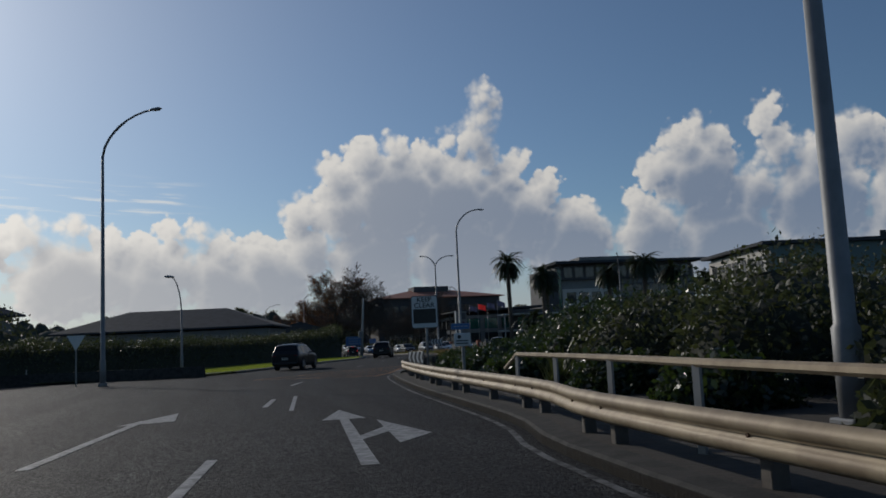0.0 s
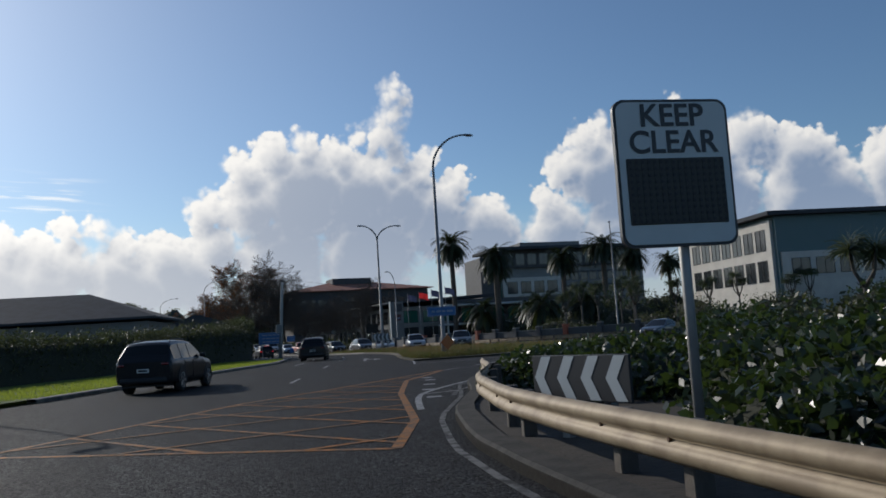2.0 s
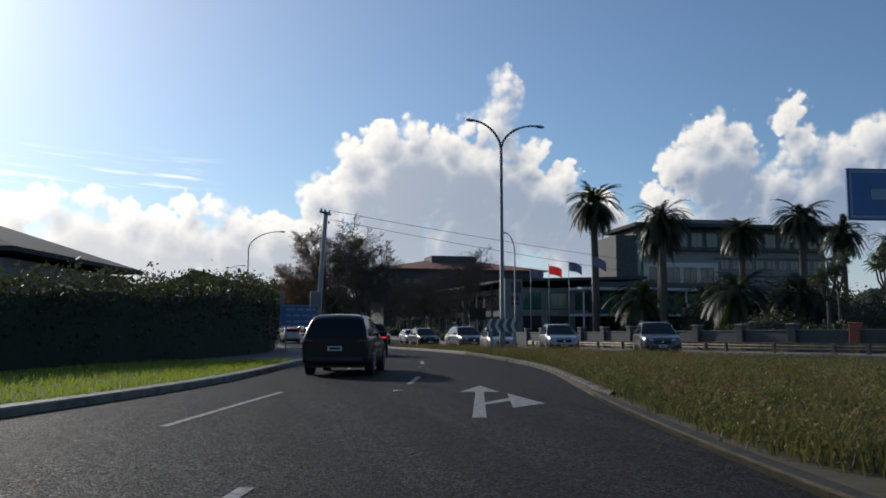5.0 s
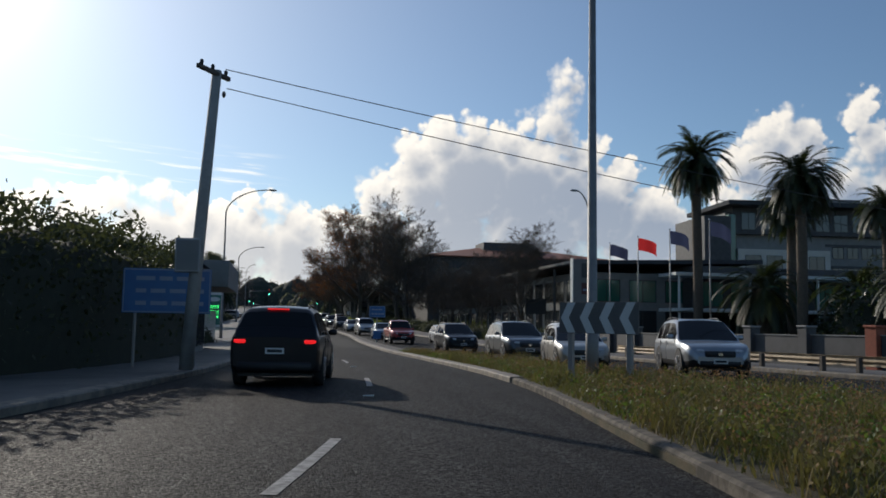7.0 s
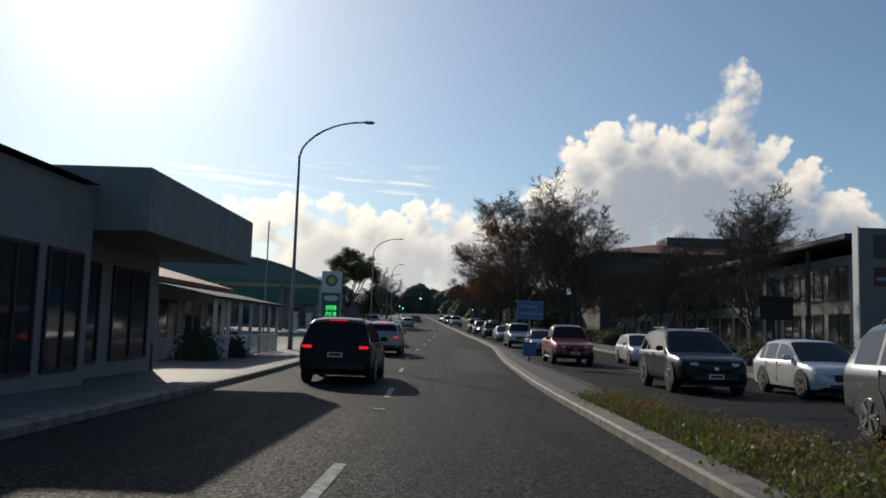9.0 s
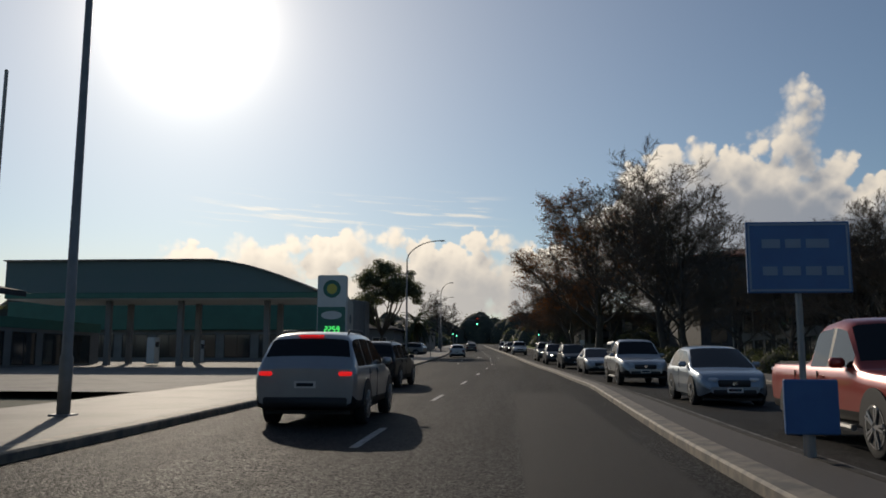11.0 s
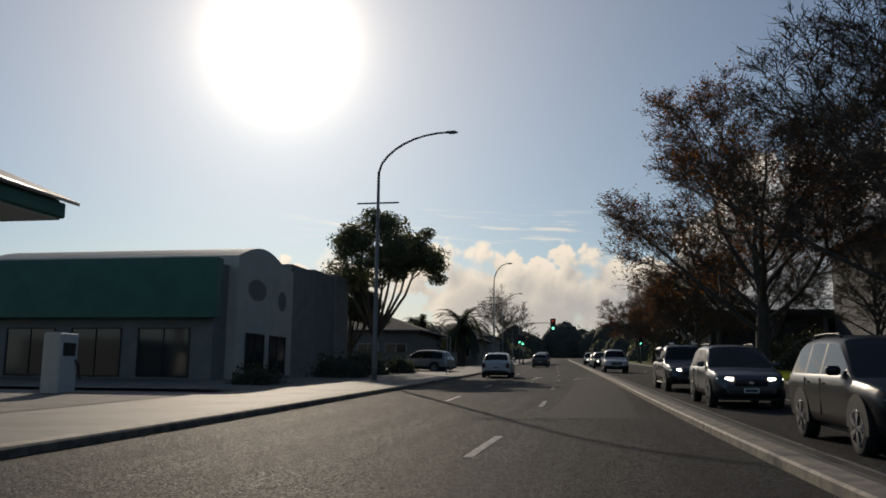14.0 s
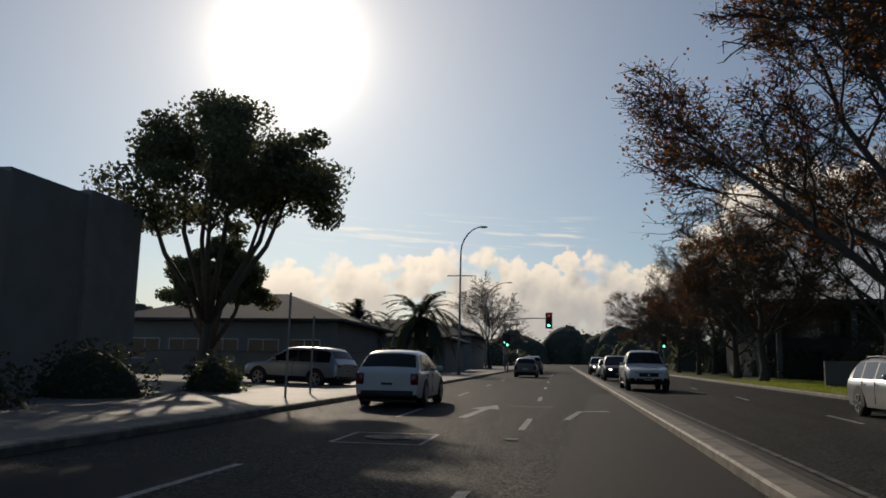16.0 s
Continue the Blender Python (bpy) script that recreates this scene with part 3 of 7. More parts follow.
setting("verge", strip(lambda y: left_kerb(y) - 9.5, lambda y: left_kerb(y) - 0.28, -66, -22, 1.0, 0.13, 3), LAWN, "bright green mown grass verge", "grass")
setting("pavement", strip(lambda y: left_kerb(y) - 4.5, lambda y: left_kerb(y) - 0.28, -22, 300, 1.5, 0.13, 3), PAVING, "pale worn concrete footpath", "pavement")
setting("pavement", strip(lambda y: far_kerb(y) + 0.28, lambda y: far_kerb(y) + 3.2, -46, 112, 1.5, 0.13, 2), PAVING, "grey footpath with leaf litter", "pavement")
setting("verge", strip(lambda y: far_kerb(y) + 0.28, lambda y: far_kerb(y) + 9.0, 112.5, 300, 1.5, 0.135, 3), LAWN, "mown grass verge beside the opposing lanes", "grass")
setting("forecourt", strip(lambda y: -40, lambda y: left_kerb(y) - 4.4, 44, 91, 2.0, 0.14, 2), CONCRETE, "stained concrete fuel station forecourt", "forecourt")
setting("driveway", strip(lambda y: -30, lambda y: left_kerb(y) - 4.4, 92, 140, 2.0, 0.14, 2), CONCRETE, "pale concrete driveway and car park", "driveway")


# ---- markings ----
def mark(points, mat=PAINT, name="lane_marking", label="worn white lane line dash", z=0.007):
    bm = bmesh.new()
    vs = [bm.verts.new((x, y, gz(y) + z)) for x, y in points]
    bm.faces.new(vs)
    me = finish(bm)
    if me.polygons[0].normal.z < 0:
        me.flip_normals()
    me.materials.append(mat)
    me.name = name
    return tagged(new(name, me), label, "road marking", "", "structure")


def line(p, q, width=0.12, mat=PAINT, **more):
    d = (Vector(q) - Vector(p)).normalized() * width / 2
    mark([(p[0] - d.y, p[1] + d.x), (p[0] + d.y, p[1] - d.x), (q[0] + d.y, q[1] - d.x), (q[0] - d.y, q[1] + d.x)], mat, **more)


def ribbon(points, width, mat, name, label, z=0.007):
    bm = bmesh.new()
    rows = []
    for i, (x, y) in enumerate(points):
        a, b = points[max(i - 1, 0)], points[min(i + 1, len(points) - 1)]
        d = Vector((b[0] - a[0], b[1] - a[1])).normalized() * width / 2
        rows.append((bm.verts.new((x - d.y, y + d.x, gz(y) + z)), bm.verts.new((x + d.y, y - d.x, gz(y) + z))))
    for (a, b), (c, d) in zip(rows, rows[1:]):
        bm.faces.new((a, b, d, c))
    setting(name, bm, mat, label, "road marking")


lane = curve([(-112, -26.2), (-98, -24.3), (-86, -22.6), (-63, -16.0), (-50, -11.6), (-36, -6.8), (-33, -5.8), (-25, -3.8), (-22, -3.0), (-15, -1.87), (-9, -1.4), (2.6, -1.15),
              (15, -1.5), (34, -2.05), (60, -1.7), (88, -1.25), (98, -1.6), (112, -1.9), (150, -3.9), (250, -8.9)])
for far in (-105.8, -94.0, -83.1, -60.3, -47.5, -33.0, -21.9, -10.6, 1.6, 13.4, 24.0, 35.0, 46, 57, 68, 79.5, 90.7, 102.3, 112.5, 123.5, 134.5, 145.5, 156.5, 167.5, 178.5):
    ribbon([(lane(y), y) for y in np.linspace(far - 3.0, far, 4)], 0.13, PAINT, "lane_marking", "worn white lane line dash")
for y in (-38.0, -27.5, -16.2, -4.6, 7.5, 19, 107.5):
    bm = boxed(-0.10, -0.05, 0, 0.10, 0.05, 0.02, 0.008)
    stud = tagged(part("road_stud", bm, SIGN_WHITE), "small pale raised road stud", "road stud", "studs of the lane line")
    stud.location = (lane(y), y, gz(y) + 0.004)
for far in (92.8, 103.5, 115, 126, 137, 148, 160):
    ribbon([(lane(y) - 2.85, y) for y in np.linspace(far - 3.1, far, 4)], 0.11, PAINT, "lane_marking", "worn white lane line dash")
for far in (-37.6, -26):
    ribbon([(lane(y) - 2.4, y) for y in np.linspace(far - 5.5, far, 5)], 0.12, PAINT, "lane_marking", "long worn white lane line")
line((-23.73, -98.6), (-23.07, -93.1), 0.10)
line((-27.5, -105.3), (-26.6, -98.6), 0.16, label="long white arrow shaft worn by traffic")
mark([(-27.0, -99.6), (-26.0, -97.0), (-26.0, -99.3)], label="worn white arrow head")
ribbon(along(lambda y: median_edge(y) + 0.35, 14, 260), 0.10, PAINT_WORN, "edge_line", "thin white edge line behind the median")
ribbon([(x - 0.22, y) for x, y in BED_EDGE if y < -70], 0.09, PAINT_WORN, "edge_line", "dirty white edge line along the kerb")
for far in range(-4, 150, 11):
    line(((median_edge(far) + far_kerb(far)) / 2 + 0.1, far - 3), ((median_edge(far) + far_kerb(far)) / 2 + 0.1, far), 0.12)


def turn_arrow(tail, tip, spread, label):
    """A straight arrow with a branch to the right."""
    a, b = Vector(tail), Vector(tip)
    u = (b - a).normalized()
    r = Vector((u.y, -u.x))
    size = (b - a).length

    def at(f, side):
        return tuple(a + u * size * f + r * spread * side)

    mark([at(0, -0.16), at(0, 0.16), at(0.72, 0.13), at(0.72, -0.13)], name="arrow_marking", label=label)
    mark([at(0.72, -0.62), at(0.72, 0.62), at(1, 0)], name="arrow_marking", label=label)
    mark([at(0.30, 0.13), at(0.36, 0.13), at(0.52, 0.95), at(0.42, 0.95)], name="arrow_marking", label=label)
    mark([at(0.22, 0.85), at(0.66, 0.85), at(0.34, 1.75)], name="arrow_marking", label=label)


turn_arrow((-23.75, -107.3), (-22.85, -99.3), 0.62, "white arrow for ahead and right turn")
turn_arrow((-7.45, -43.2), (-5.42, -36.9), 0.62, "worn white arrow for ahead and right turn")
line((-3.4, 112.2), (-3.36, 116.0), 0.2, label="worn white straight arrow shaft")
mark([(-3.75, 115.6), (-3.0, 115.6), (-3.3, 117.6)], label="worn white arrow head")
line((-1.15, 112.4), (-0.95, 115.6), 0.16, label="faded turn arrow shaft")
line((-0.95, 115.6), (-0.25, 116.0), 0.3, label="faded turn arrow branch")
line((-3.0, 117.2), (-1.7, 117.3), 0.12, label="thin white cross mark")

# yellow keep-clear box
BOX = [(-10.4, -62.7), (-16.0, -68.5), (-18.8, -71.2), (-23.4, -77.6), (-18.6, -81.5), (-17.3, -78.6), (-15.4, -72.5), (-13.4, -67.3), (-11.8, -65.0)]


def clipped(p, d):
    """Where a line meets the sides of the box."""
    hits = []
    for a, b in zip(BOX, BOX[1:] + BOX[:1]):
        a, b = Vector(a), Vector(b)
        e = b - a
        det = d.x * -e.y + e.x * d.y
        if abs(det) > 1e-6:
            w = a - p
            t, s = (w.x * -e.y + e.x * w.y) / det, (d.x * w.y - d.y * w.x) / det
            if 0 <= s <= 1:
                hits.append(t)
    hits.sort()
    return [(tuple(p + d * hits[i]), tuple(p + d * hits[i + 1])) for i in range(0, len(hits) - 1, 2)]


for a, b in zip(BOX, BOX[1:] + BOX[:1]):
    line(a, b, 0.14, YELLOW, name="box_marking", label="worn yellow outline of the keep-clear box")
for k in range(-4, 9):
    for a, b in clipped(Vector((-17.5 + k * 1.7, -71)), Vector((0.42, -1.0))):
        line(a, b, 0.11, YELLOW, name="box_marking", label="worn yellow cross hatch line", z=0.009)
    for a, b in clipped(Vector((-17, -78 + k * 2.2)), Vector((1.0, 0.22))):
        line(a, b, 0.11, YELLOW, name="box_marking", label="worn yellow cross hatch line", z=0.011)
for x, y in ((-12.9, -66.3), (-13.3, -67.6), (-14.1, -69.6), (-14.9, -71.6), (-15.7, -74)):
    line((x + 0.25, y - 0.3), (x + 0.55, y - 0.4), 0.40, label="short white give-way bar")
line((-8.4, -54.5), (-3.2, -39.5), 0.11, label="white line round the island nose")
line((-8.4, -54.5), (4.0, -52.6), 0.11, label="white line round the island nose")
for p, q in (((-10.6, -63.0), (-9.4, -62.0)), ((-8.2, -60.7), (-7.4, -60.0)), ((-6.9, -59.5), (-6.0, -58.8)), ((-5.2, -58.2), (-4.3, -57.4)), ((-3, -56.8), (2, -55.6))):
    line(p, q, 0.12)
line((-8.3, -62.3), (-5.6, -61.2), 0.18, label="white turn arrow shaft")
mark([(-5.9, -61.9), (-5.6, -60.7), (-3.9, -60.9)], label="white turn arrow head")
for a, b in (((-4.44, 107.2), (-4.48, 108.0)), ((-4.48, 108.0), (-3.1, 108.05)), ((-3.1, 108.05), (-3.02, 106.3)), ((-3.02, 106.3), (-4.4, 106.3)), ((-4.4, 106.3), (-4.44, 107.2))):
    line(a, b, 0.07, label="white paint round a manhole")
bm = bmesh.new()
bmesh.ops.create_cone(bm, cap_ends=True, segments=28, radius1=0.36, radius2=0.36, depth=0.02)
for k in range(-3, 4):
    box(bm, -0.28, k * 0.08 - 0.015, 0.01, 0.28, k * 0.08 + 0.015, 0.016)
cover = tagged(part("manhole_cover", bm, DARK), "round dark iron manhole cover in the road", "manhole cover")
cover.location = (-3.75, 107.2, gz(107.2) + 0.006)
for x0, x1, y0, y1 in ((-0.9, 1.1, 84, 128), (0.3, 2.0, 22, 47), (-6.4, -4.6, 96, 104)):
    bm = strip(lambda y: x0 + 0.015 * math.sin(y), lambda y: x1 + 0.015 * math.sin(y * 1.7), y0, y1, 1.5, 0.003)
    setting("road_patch", bm, PATCH, "darker resurfaced strip of road", "road")


# ---- guard rails ----
W_BEAM = [(0.0, 0.33), (0.05, 0.36), (0.075, 0.41), (0.05, 0.455), (0.0, 0.485), (0.05, 0.515), (0.075, 0.56), (0.05, 0.61), (0.0, 0.64)]


def guard_rail(points, label, posts_every=2.0, height=0.0):
    at = points[0]
    root = thing("guard_rail", (0, 0, 0), label, "guard rail")
    prof = [(-o, z + height) for o, z in W_BEAM]
    prof += [(-o + 0.012, z + height) for o, z in reversed(W_BEAM)]
    part("beam", sweep(points, prof, True), RAIL, root, "ribbed weathered steel beam", True)
    gone, last = 0.0, Vector(points[0])
    k = 0
    for i, p in enumerate(points[1:-1], 1):
        p = Vector(p)
        gone += (p - last).length
        last = p
        if gone > posts_every * (k + 0.5):
            k += 1
            d = (Vector(points[i + 1]) - Vector(points[i - 1])).normalized()
            x, y = p.x + d.y * 0.17, p.y - d.x * 0.17
            post = part("post", boxed(-0.075, -0.075, -0.3, 0.075, 0.075, 0.60 + height, 0.012), TIMBER, root, "dark square timber post")
            post.matrix_local = pose(x, y, gz(y), 0, 0, math.degrees(math.atan2(d.y, d.x)))
            bolt = part("bolt", tubed([(0, 0, 0), (0, 0, 0.02)], [0.022, 0.018], 6), RUST, root)
            bolt.matrix_local = Matrix.Translation((p.x - d.y * 0.012, p.y + d.x * 0.012, gz(y) + 0.485 + height)) @ Vector((-d.y, d.x, 0)).to_track_quat("Z", "Y").to_matrix().to_4x4()


def offset(points, by):
    out = []
    for i, (x, y) in enumerate(points):
        a, b = points[max(i - 1, 0)], points[min(i + 1, len(points) - 1)]
        d = Vector((b[0] - a[0], b[1] - a[1])).normalized()
        out.append((x + d.y * by, y - d.x * by))
    return out


bank_rail = [p for p in offset(BED_EDGE, 0.42) if p[1] < -70.5]
guard_rail(bank_rail, "weathered steel guard rail curving round the bank")
guard_rail([(12.6 + (far_kerb(y) - 11.7) * 0.9, y) for y in np.arange(7, -41, -1.5)], "pale steel guard rail beside the far footpath", 2.5)


def handrail():
    """The pipe and angle fence behind the guard rail."""
    root = thing("handrail_fence", (0, 0, 0), "pale galvanised handrail fence on slim posts", "fence")
    posts = [(-23.2, -124.0), (-22.4, -118.0), (-21.55, -112.4), (-20.95, -109.2), (-20.3, -106.2), (-19.8, -103.3), (-19.4, -100.5)]
    top = [Vector((x, y, gz(y) + 0.95)) for x, y in posts]
    top.append(top[-1] + Vector((0.02, 0.75, -0.3)))
    part("rail", tubed(top, 0.045, 7), RAIL, root, "pale weathered top rail")
    for (x, y) in posts:
        p = part("post", boxed(-0.045, -0.02, -0.2, 0.045, 0.02, 0.93), GALV, root)
        p.matrix_local = pose(x, y, gz(y), 0, 0, -75)


handrail()


# white lines and bars round the bend of the bank
BEND = resample([(-16.6, -77.0), (-15.6, -74.2), (-14.8, -72.7), (-13.4, -70.9), (-11.3, -68.6), (-9.6, -66.7), (-7.7, -65.2), (-3.0, -63.6), (6, -63.0)], 0.8)
ribbon(BEND, 0.13, PAINT, "edge_line", "white line curving round the bank")
ribbon(offset(BEND, 0.75)[3:-4], 0.11, PAINT_WORN, "edge_line", "worn white line beside the kerb of the bank")
for k in range(4, len(BEND) - 14, 3):
    p, q = Vector(BEND[k]), Vector(offset(BEND, 0.68)[k + 1])
    line(p.lerp(q, 0.12), q, 0.26, PAINT_WORN, label="worn white bar between the curved lines")


# ---- plants ----
def branch_tree(seed, height, fork, trunk=0.24, limbs=9, radius=4.8, spray=3):
    """A bare tree: trunk, limbs and branches as one mesh, the fine twigs as another."""
    rng = np.random.default_rng(seed)
    wood, fine, tips = bmesh.new(), [], []
    children = (0, 11, 10, 8, 0)
    pull = (0.0, 0.07, 0.05, 0.03, 0.02)

    def grow(p, d, length, r, level):
        steps = (5, 8, 5, 4, 3)[level]
        pts, rad = [p], [r]
        for k in range(steps):
            d = (d + Vector(rng.normal(0, 0.07 + 0.045 * level, 3)) + Vector((0, 0, pull[level]))).normalized()
            p = p + d * (length / steps)
            pts.append(p)
            rad.append(r * (1 - 0.72 * (k + 1) / steps))
        if level >= 3:
            fine.append((pts, rad))
        else:
            tube(wood, pts, rad, (9, 6, 4)[level], False)
        if level == 4:
            tips.append(p)
            return
        turn = rng.uniform(0, 6.28)
        for k in range(children[level]):
            f = 0.22 + 0.78 * (k + rng.uniform(0.2, 0.8)) / children[level]
            spot = f * steps
            b = min(int(spot), steps - 1)
            q = pts[b].lerp(pts[b + 1], spot - b)
            along_d = (pts[b + 1] - pts[b]).normalized()
            turn += 2.4 + rng.normal(0, 0.4)
            side = along_d.orthogonal().normalized()
            side = side * math.cos(turn) + along_d.cross(side) * math.sin(turn)
            nd = (along_d + side * rng.uniform(0.55, 1.05)).normalized()
            grow(q, nd, length * rng.uniform(0.34, 0.52) * (1.15 - 0.55 * f), max(rad[b] * 0.46, 0.006), level + 1)

    top = height * 0.46
    stem = [Vector((0, 0, -0.2))]
    for k in range(1, 7):
        stem.append(Vector((rng.normal(0, 0.05), rng.normal(0, 0.05), top * k / 6)))
    tube(wood, stem, [trunk * (1.35 if k == 0 else 1.0 - 0.11 * k) for k in range(7)], 10, False)
    for k in range(limbs):
        f = k / (limbs - 1)
        z = fork + (top - fork) * f
        az = k * 2.4 + rng.uniform(-0.4, 0.4)
        out = 1.15 - 0.95 * f + rng.uniform(-0.12, 0.12)
        spot = z / top * 6
        b = min(int(spot), 5)
        grow(stem[b].lerp(stem[b + 1], spot - b), Vector((math.cos(az) * out, math.sin(az) * out, 1.0)).normalized(), height * (0.50 + 0.06 * f) * rng.uniform(0.85, 1.1), trunk * (0.46 - 0.16 * f), 1)
    quads = []
    for pts, rad in fine:
        for a, b, r in zip(pts, pts[1:], rad):
            r = max(r, 0.0082)
            w = (b - a).orthogonal().normalized() * r
            w2 = (b - a).normalized().cross(w)
            quads.append([a - w, a + w, b + w * 0.8, b - w * 0.8])
            quads.append([a - w2, a + w2, b + w2 * 0.8, b - w2 * 0.8])
    for p in list(tips):
        for k in range(spray):
            d = Vector(rng.normal(size=3))
            d.z = d.z * 0.6 + 0.2
            d = (d.normalized() + Vector((p.x, p.y, (p.z - height * 0.45))).normalized() * 0.8).normalized()
            b = p + d * rng.uniform(0.12, 0.30)
            w = d.cross(Vector(rng.normal(size=3))).normalized() * 0.0055
            quads.append([p - w, p + w, b + w * 0.6, b - w * 0.6])
            tips.append(b)
    s = height / max(p.z for p in tips)
    reach = float(np.percentile([math.hypot(p.x, p.y) for p in tips], 95))
    flat = Matrix.Diagonal((radius / reach, radius / reach, s))
    for v in wood.verts:
        v.co = flat @ v.co
    scale = np.array([radius / reach, radius / reach, s])
    return finish(wood, True), np.array([[tuple(c) for c in q] for q in quads]) * scale, np.array([tuple(p) for p in tips]) * scale


def place_tree(meshes, at, turn, scale, label, name="bare_tree", leaves=None):
    root = thing(name, at, label, "tree", "trees along the street", turn)
    root.scale = (scale, scale, scale)
    for nm, me, mat in meshes:
        part(nm, me, mat, root)
    return root


def mesh_of(quads, mat, name):
    vs = np.array(quads, dtype=float).reshape(-1, 3)
    me = bpy.data.meshes.new(name)
    me.from_pydata(vs.tolist(), [], [(4 * i, 4 * i + 1, 4 * i + 2, 4 * i + 3) for i in range(len(vs) // 4)])
    me.materials.append(mat)
    return me


def bare_kinds():
    kinds = []
    for seed, fork, leaf, mat, spray in ((3, 1.7, 700, LEAF_DRY, 1), (8, 1.5, 24000, LEAF_RED, 2), (15, 1.4, 2600, LEAF_DRY, 1)):
        wood, twigs, tips = branch_tree(seed, 10.0, fork, 0.17, 10, 4.8, spray)
        wood.materials.append(BARK)
        kind = [("trunk", wood, BARK), ("crown", mesh_of(twigs, TWIG, "crown"), TWIG)]
        if leaf:
            rng = np.random.default_rng(seed)
            c = tips[rng.integers(0, len(tips), leaf)] + rng.normal(0, 0.06, (leaf, 3))
            kind.append(("leaves", mesh_of(leaf_quads(c, 0.07, rng, 0, 0.8), mat, "leaves"), mat))
        kinds.append(kind)
    return kinds


KIND_BARE, KIND_RED, KIND_DRY = bare_kinds()
for kind, x, y, h, turn in ((KIND_BARE, 15.8, 108, 23.4, 20), (KIND_RED, 11.4, 126.8, 23.0, 200), (KIND_BARE, 16.0, 98, 19.0, 80), (KIND_DRY, 15.0, 143, 17.0, 300), (KIND_DRY, 10.0, 152, 15.0, 130), (KIND_RED, 10.5, 166, 14.0, 40),
                            (KIND_BARE, 9.0, 180, 12.5, 300), (KIND_DRY, 8.5, 196, 13.5, 10), (KIND_RED, 7.0, 214, 13.0, 90), (KIND_BARE, 25.8, 60, 13.6, 60), (KIND_BARE, 22.0, 74, 11.5, 170),
                            (KIND_DRY, 27.5, 86, 12.5, 250), (KIND_BARE, -15.5, 205, 13.5, 33), (KIND_DRY, 19.5, 92, 11.0, 320),
                            (KIND_RED, 11.5, 188, 13.5, 222), (KIND_DRY, 20.5, 121, 15.0, 150), (KIND_BARE, 22.0, 136, 15.0, 260), (KIND_BARE, 20.5, 66, 10.0, 5), (KIND_BARE, 20.4, 49, 12.2, 99), (KIND_DRY, 19.5, 79, 10.0, 199)):
    words = {id(KIND_BARE): "bare winter street tree with fine twigs", id(KIND_RED): "tall winter tree with remaining russet leaves", id(KIND_DRY): "bare tree with a few dry brown leaves"}[id(kind)]
    place_tree(kind, (x, y, gz(y)), turn, h / 10.0, words)


def palm_kind(seed, fronds, reach, trunk_r, trunk_h):
    """A date palm, 1 unit of trunk height = trunk_h metres; trunk, crown and hanging skirt."""
    rng = np.random.default_rng(seed)
    bm = bmesh.new()
    pts = [(0.10 * math.sin(k * 0.5) * 0.6, 0.08 * math.cos(k * 0.4) * 0.6, -0.2 + (trunk_h + 0.2) * k / 12) for k in range(13)]
    tube(bm, pts, [trunk_r * (1.35 if k == 0 else 1.0 + 0.05 * (k % 2)) for k in range(13)], 9)
    trunk = finish(bm, True)
    trunk.materials.append(PALM_BARK)
    quads, top = [], Vector(pts[-1])
    for i in range(fronds):
        az = rng.uniform(0, 2 * math.pi)
        el = math.radians(-42 + 112 * rng.uniform(0, 1) ** 0.85)
        length = reach * rng.uniform(0.8, 1.1)
        d = Vector((math.cos(az) * math.cos(el), math.sin(az) * math.cos(el), math.sin(el)))
        p, steps = top.copy(), 13
        side = Vector((-math.sin(az), math.cos(az), 0))
        for k in range(steps):
            q = p + d * (length / steps)
            w = side * 0.035 * (1 - k / steps) * 1.6
            quads.append([p - w, p + w, q + w * 0.8, q - w * 0.8])
            if k > 1:
                ll = reach * 0.125 * math.sin(math.pi * min(0.98, (k + 0.5) / steps)) ** 0.6
                for sgn in (-1, 1):
                    for half in (0.0, 0.33, 0.66):
                        b = p + (q - p) * half
                        tip = b + (side * sgn * 0.8 + d * 0.75 + Vector((0, 0, -0.12 + rng.normal(0, 0.10)))).normalized() * ll
                        u = d * 0.040 * reach / 3
                        quads.append([b - u, b + u, tip + u * 0.25, tip - u * 0.25])
            d = (d + Vector((0, 0, -0.125 - 0.05 * max(0, math.cos(el))))).normalized()
            p = q
    crown = mesh_of([[tuple(c) for c in q] for q in quads], FROND, "crown")
    bm = bmesh.new()
    for k in range(26):
        az = rng.uniform(0, 6.28)
        a = top + Vector((math.cos(az), math.sin(az), 0)) * trunk_r * 1.1 + Vector((0, 0, -rng.uniform(0, 0.9)))
        tube(bm, [a, a + Vector((math.cos(az) * 0.28, math.sin(az) * 0.28, 0.22))], [0.06, 0.03], 4)
    stubs = finish(bm)
    stubs.materials.append(PALM_BARK)
    return [("trunk", trunk, PALM_BARK), ("crown", crown, FROND), ("frond_base", stubs, PALM_BARK)]


def palm(kind, x, y, scale, turn, label):
    root = thing("palm_tree", (x, y, gz(y) + 0.05), label, "palm tree", "palms before the buildings", turn)
    root.scale = (scale, scale, scale)
    for nm, me, mat in kind:
        part(nm, me, mat, root, "", False, "stuff" if nm == "frond_base" else "")


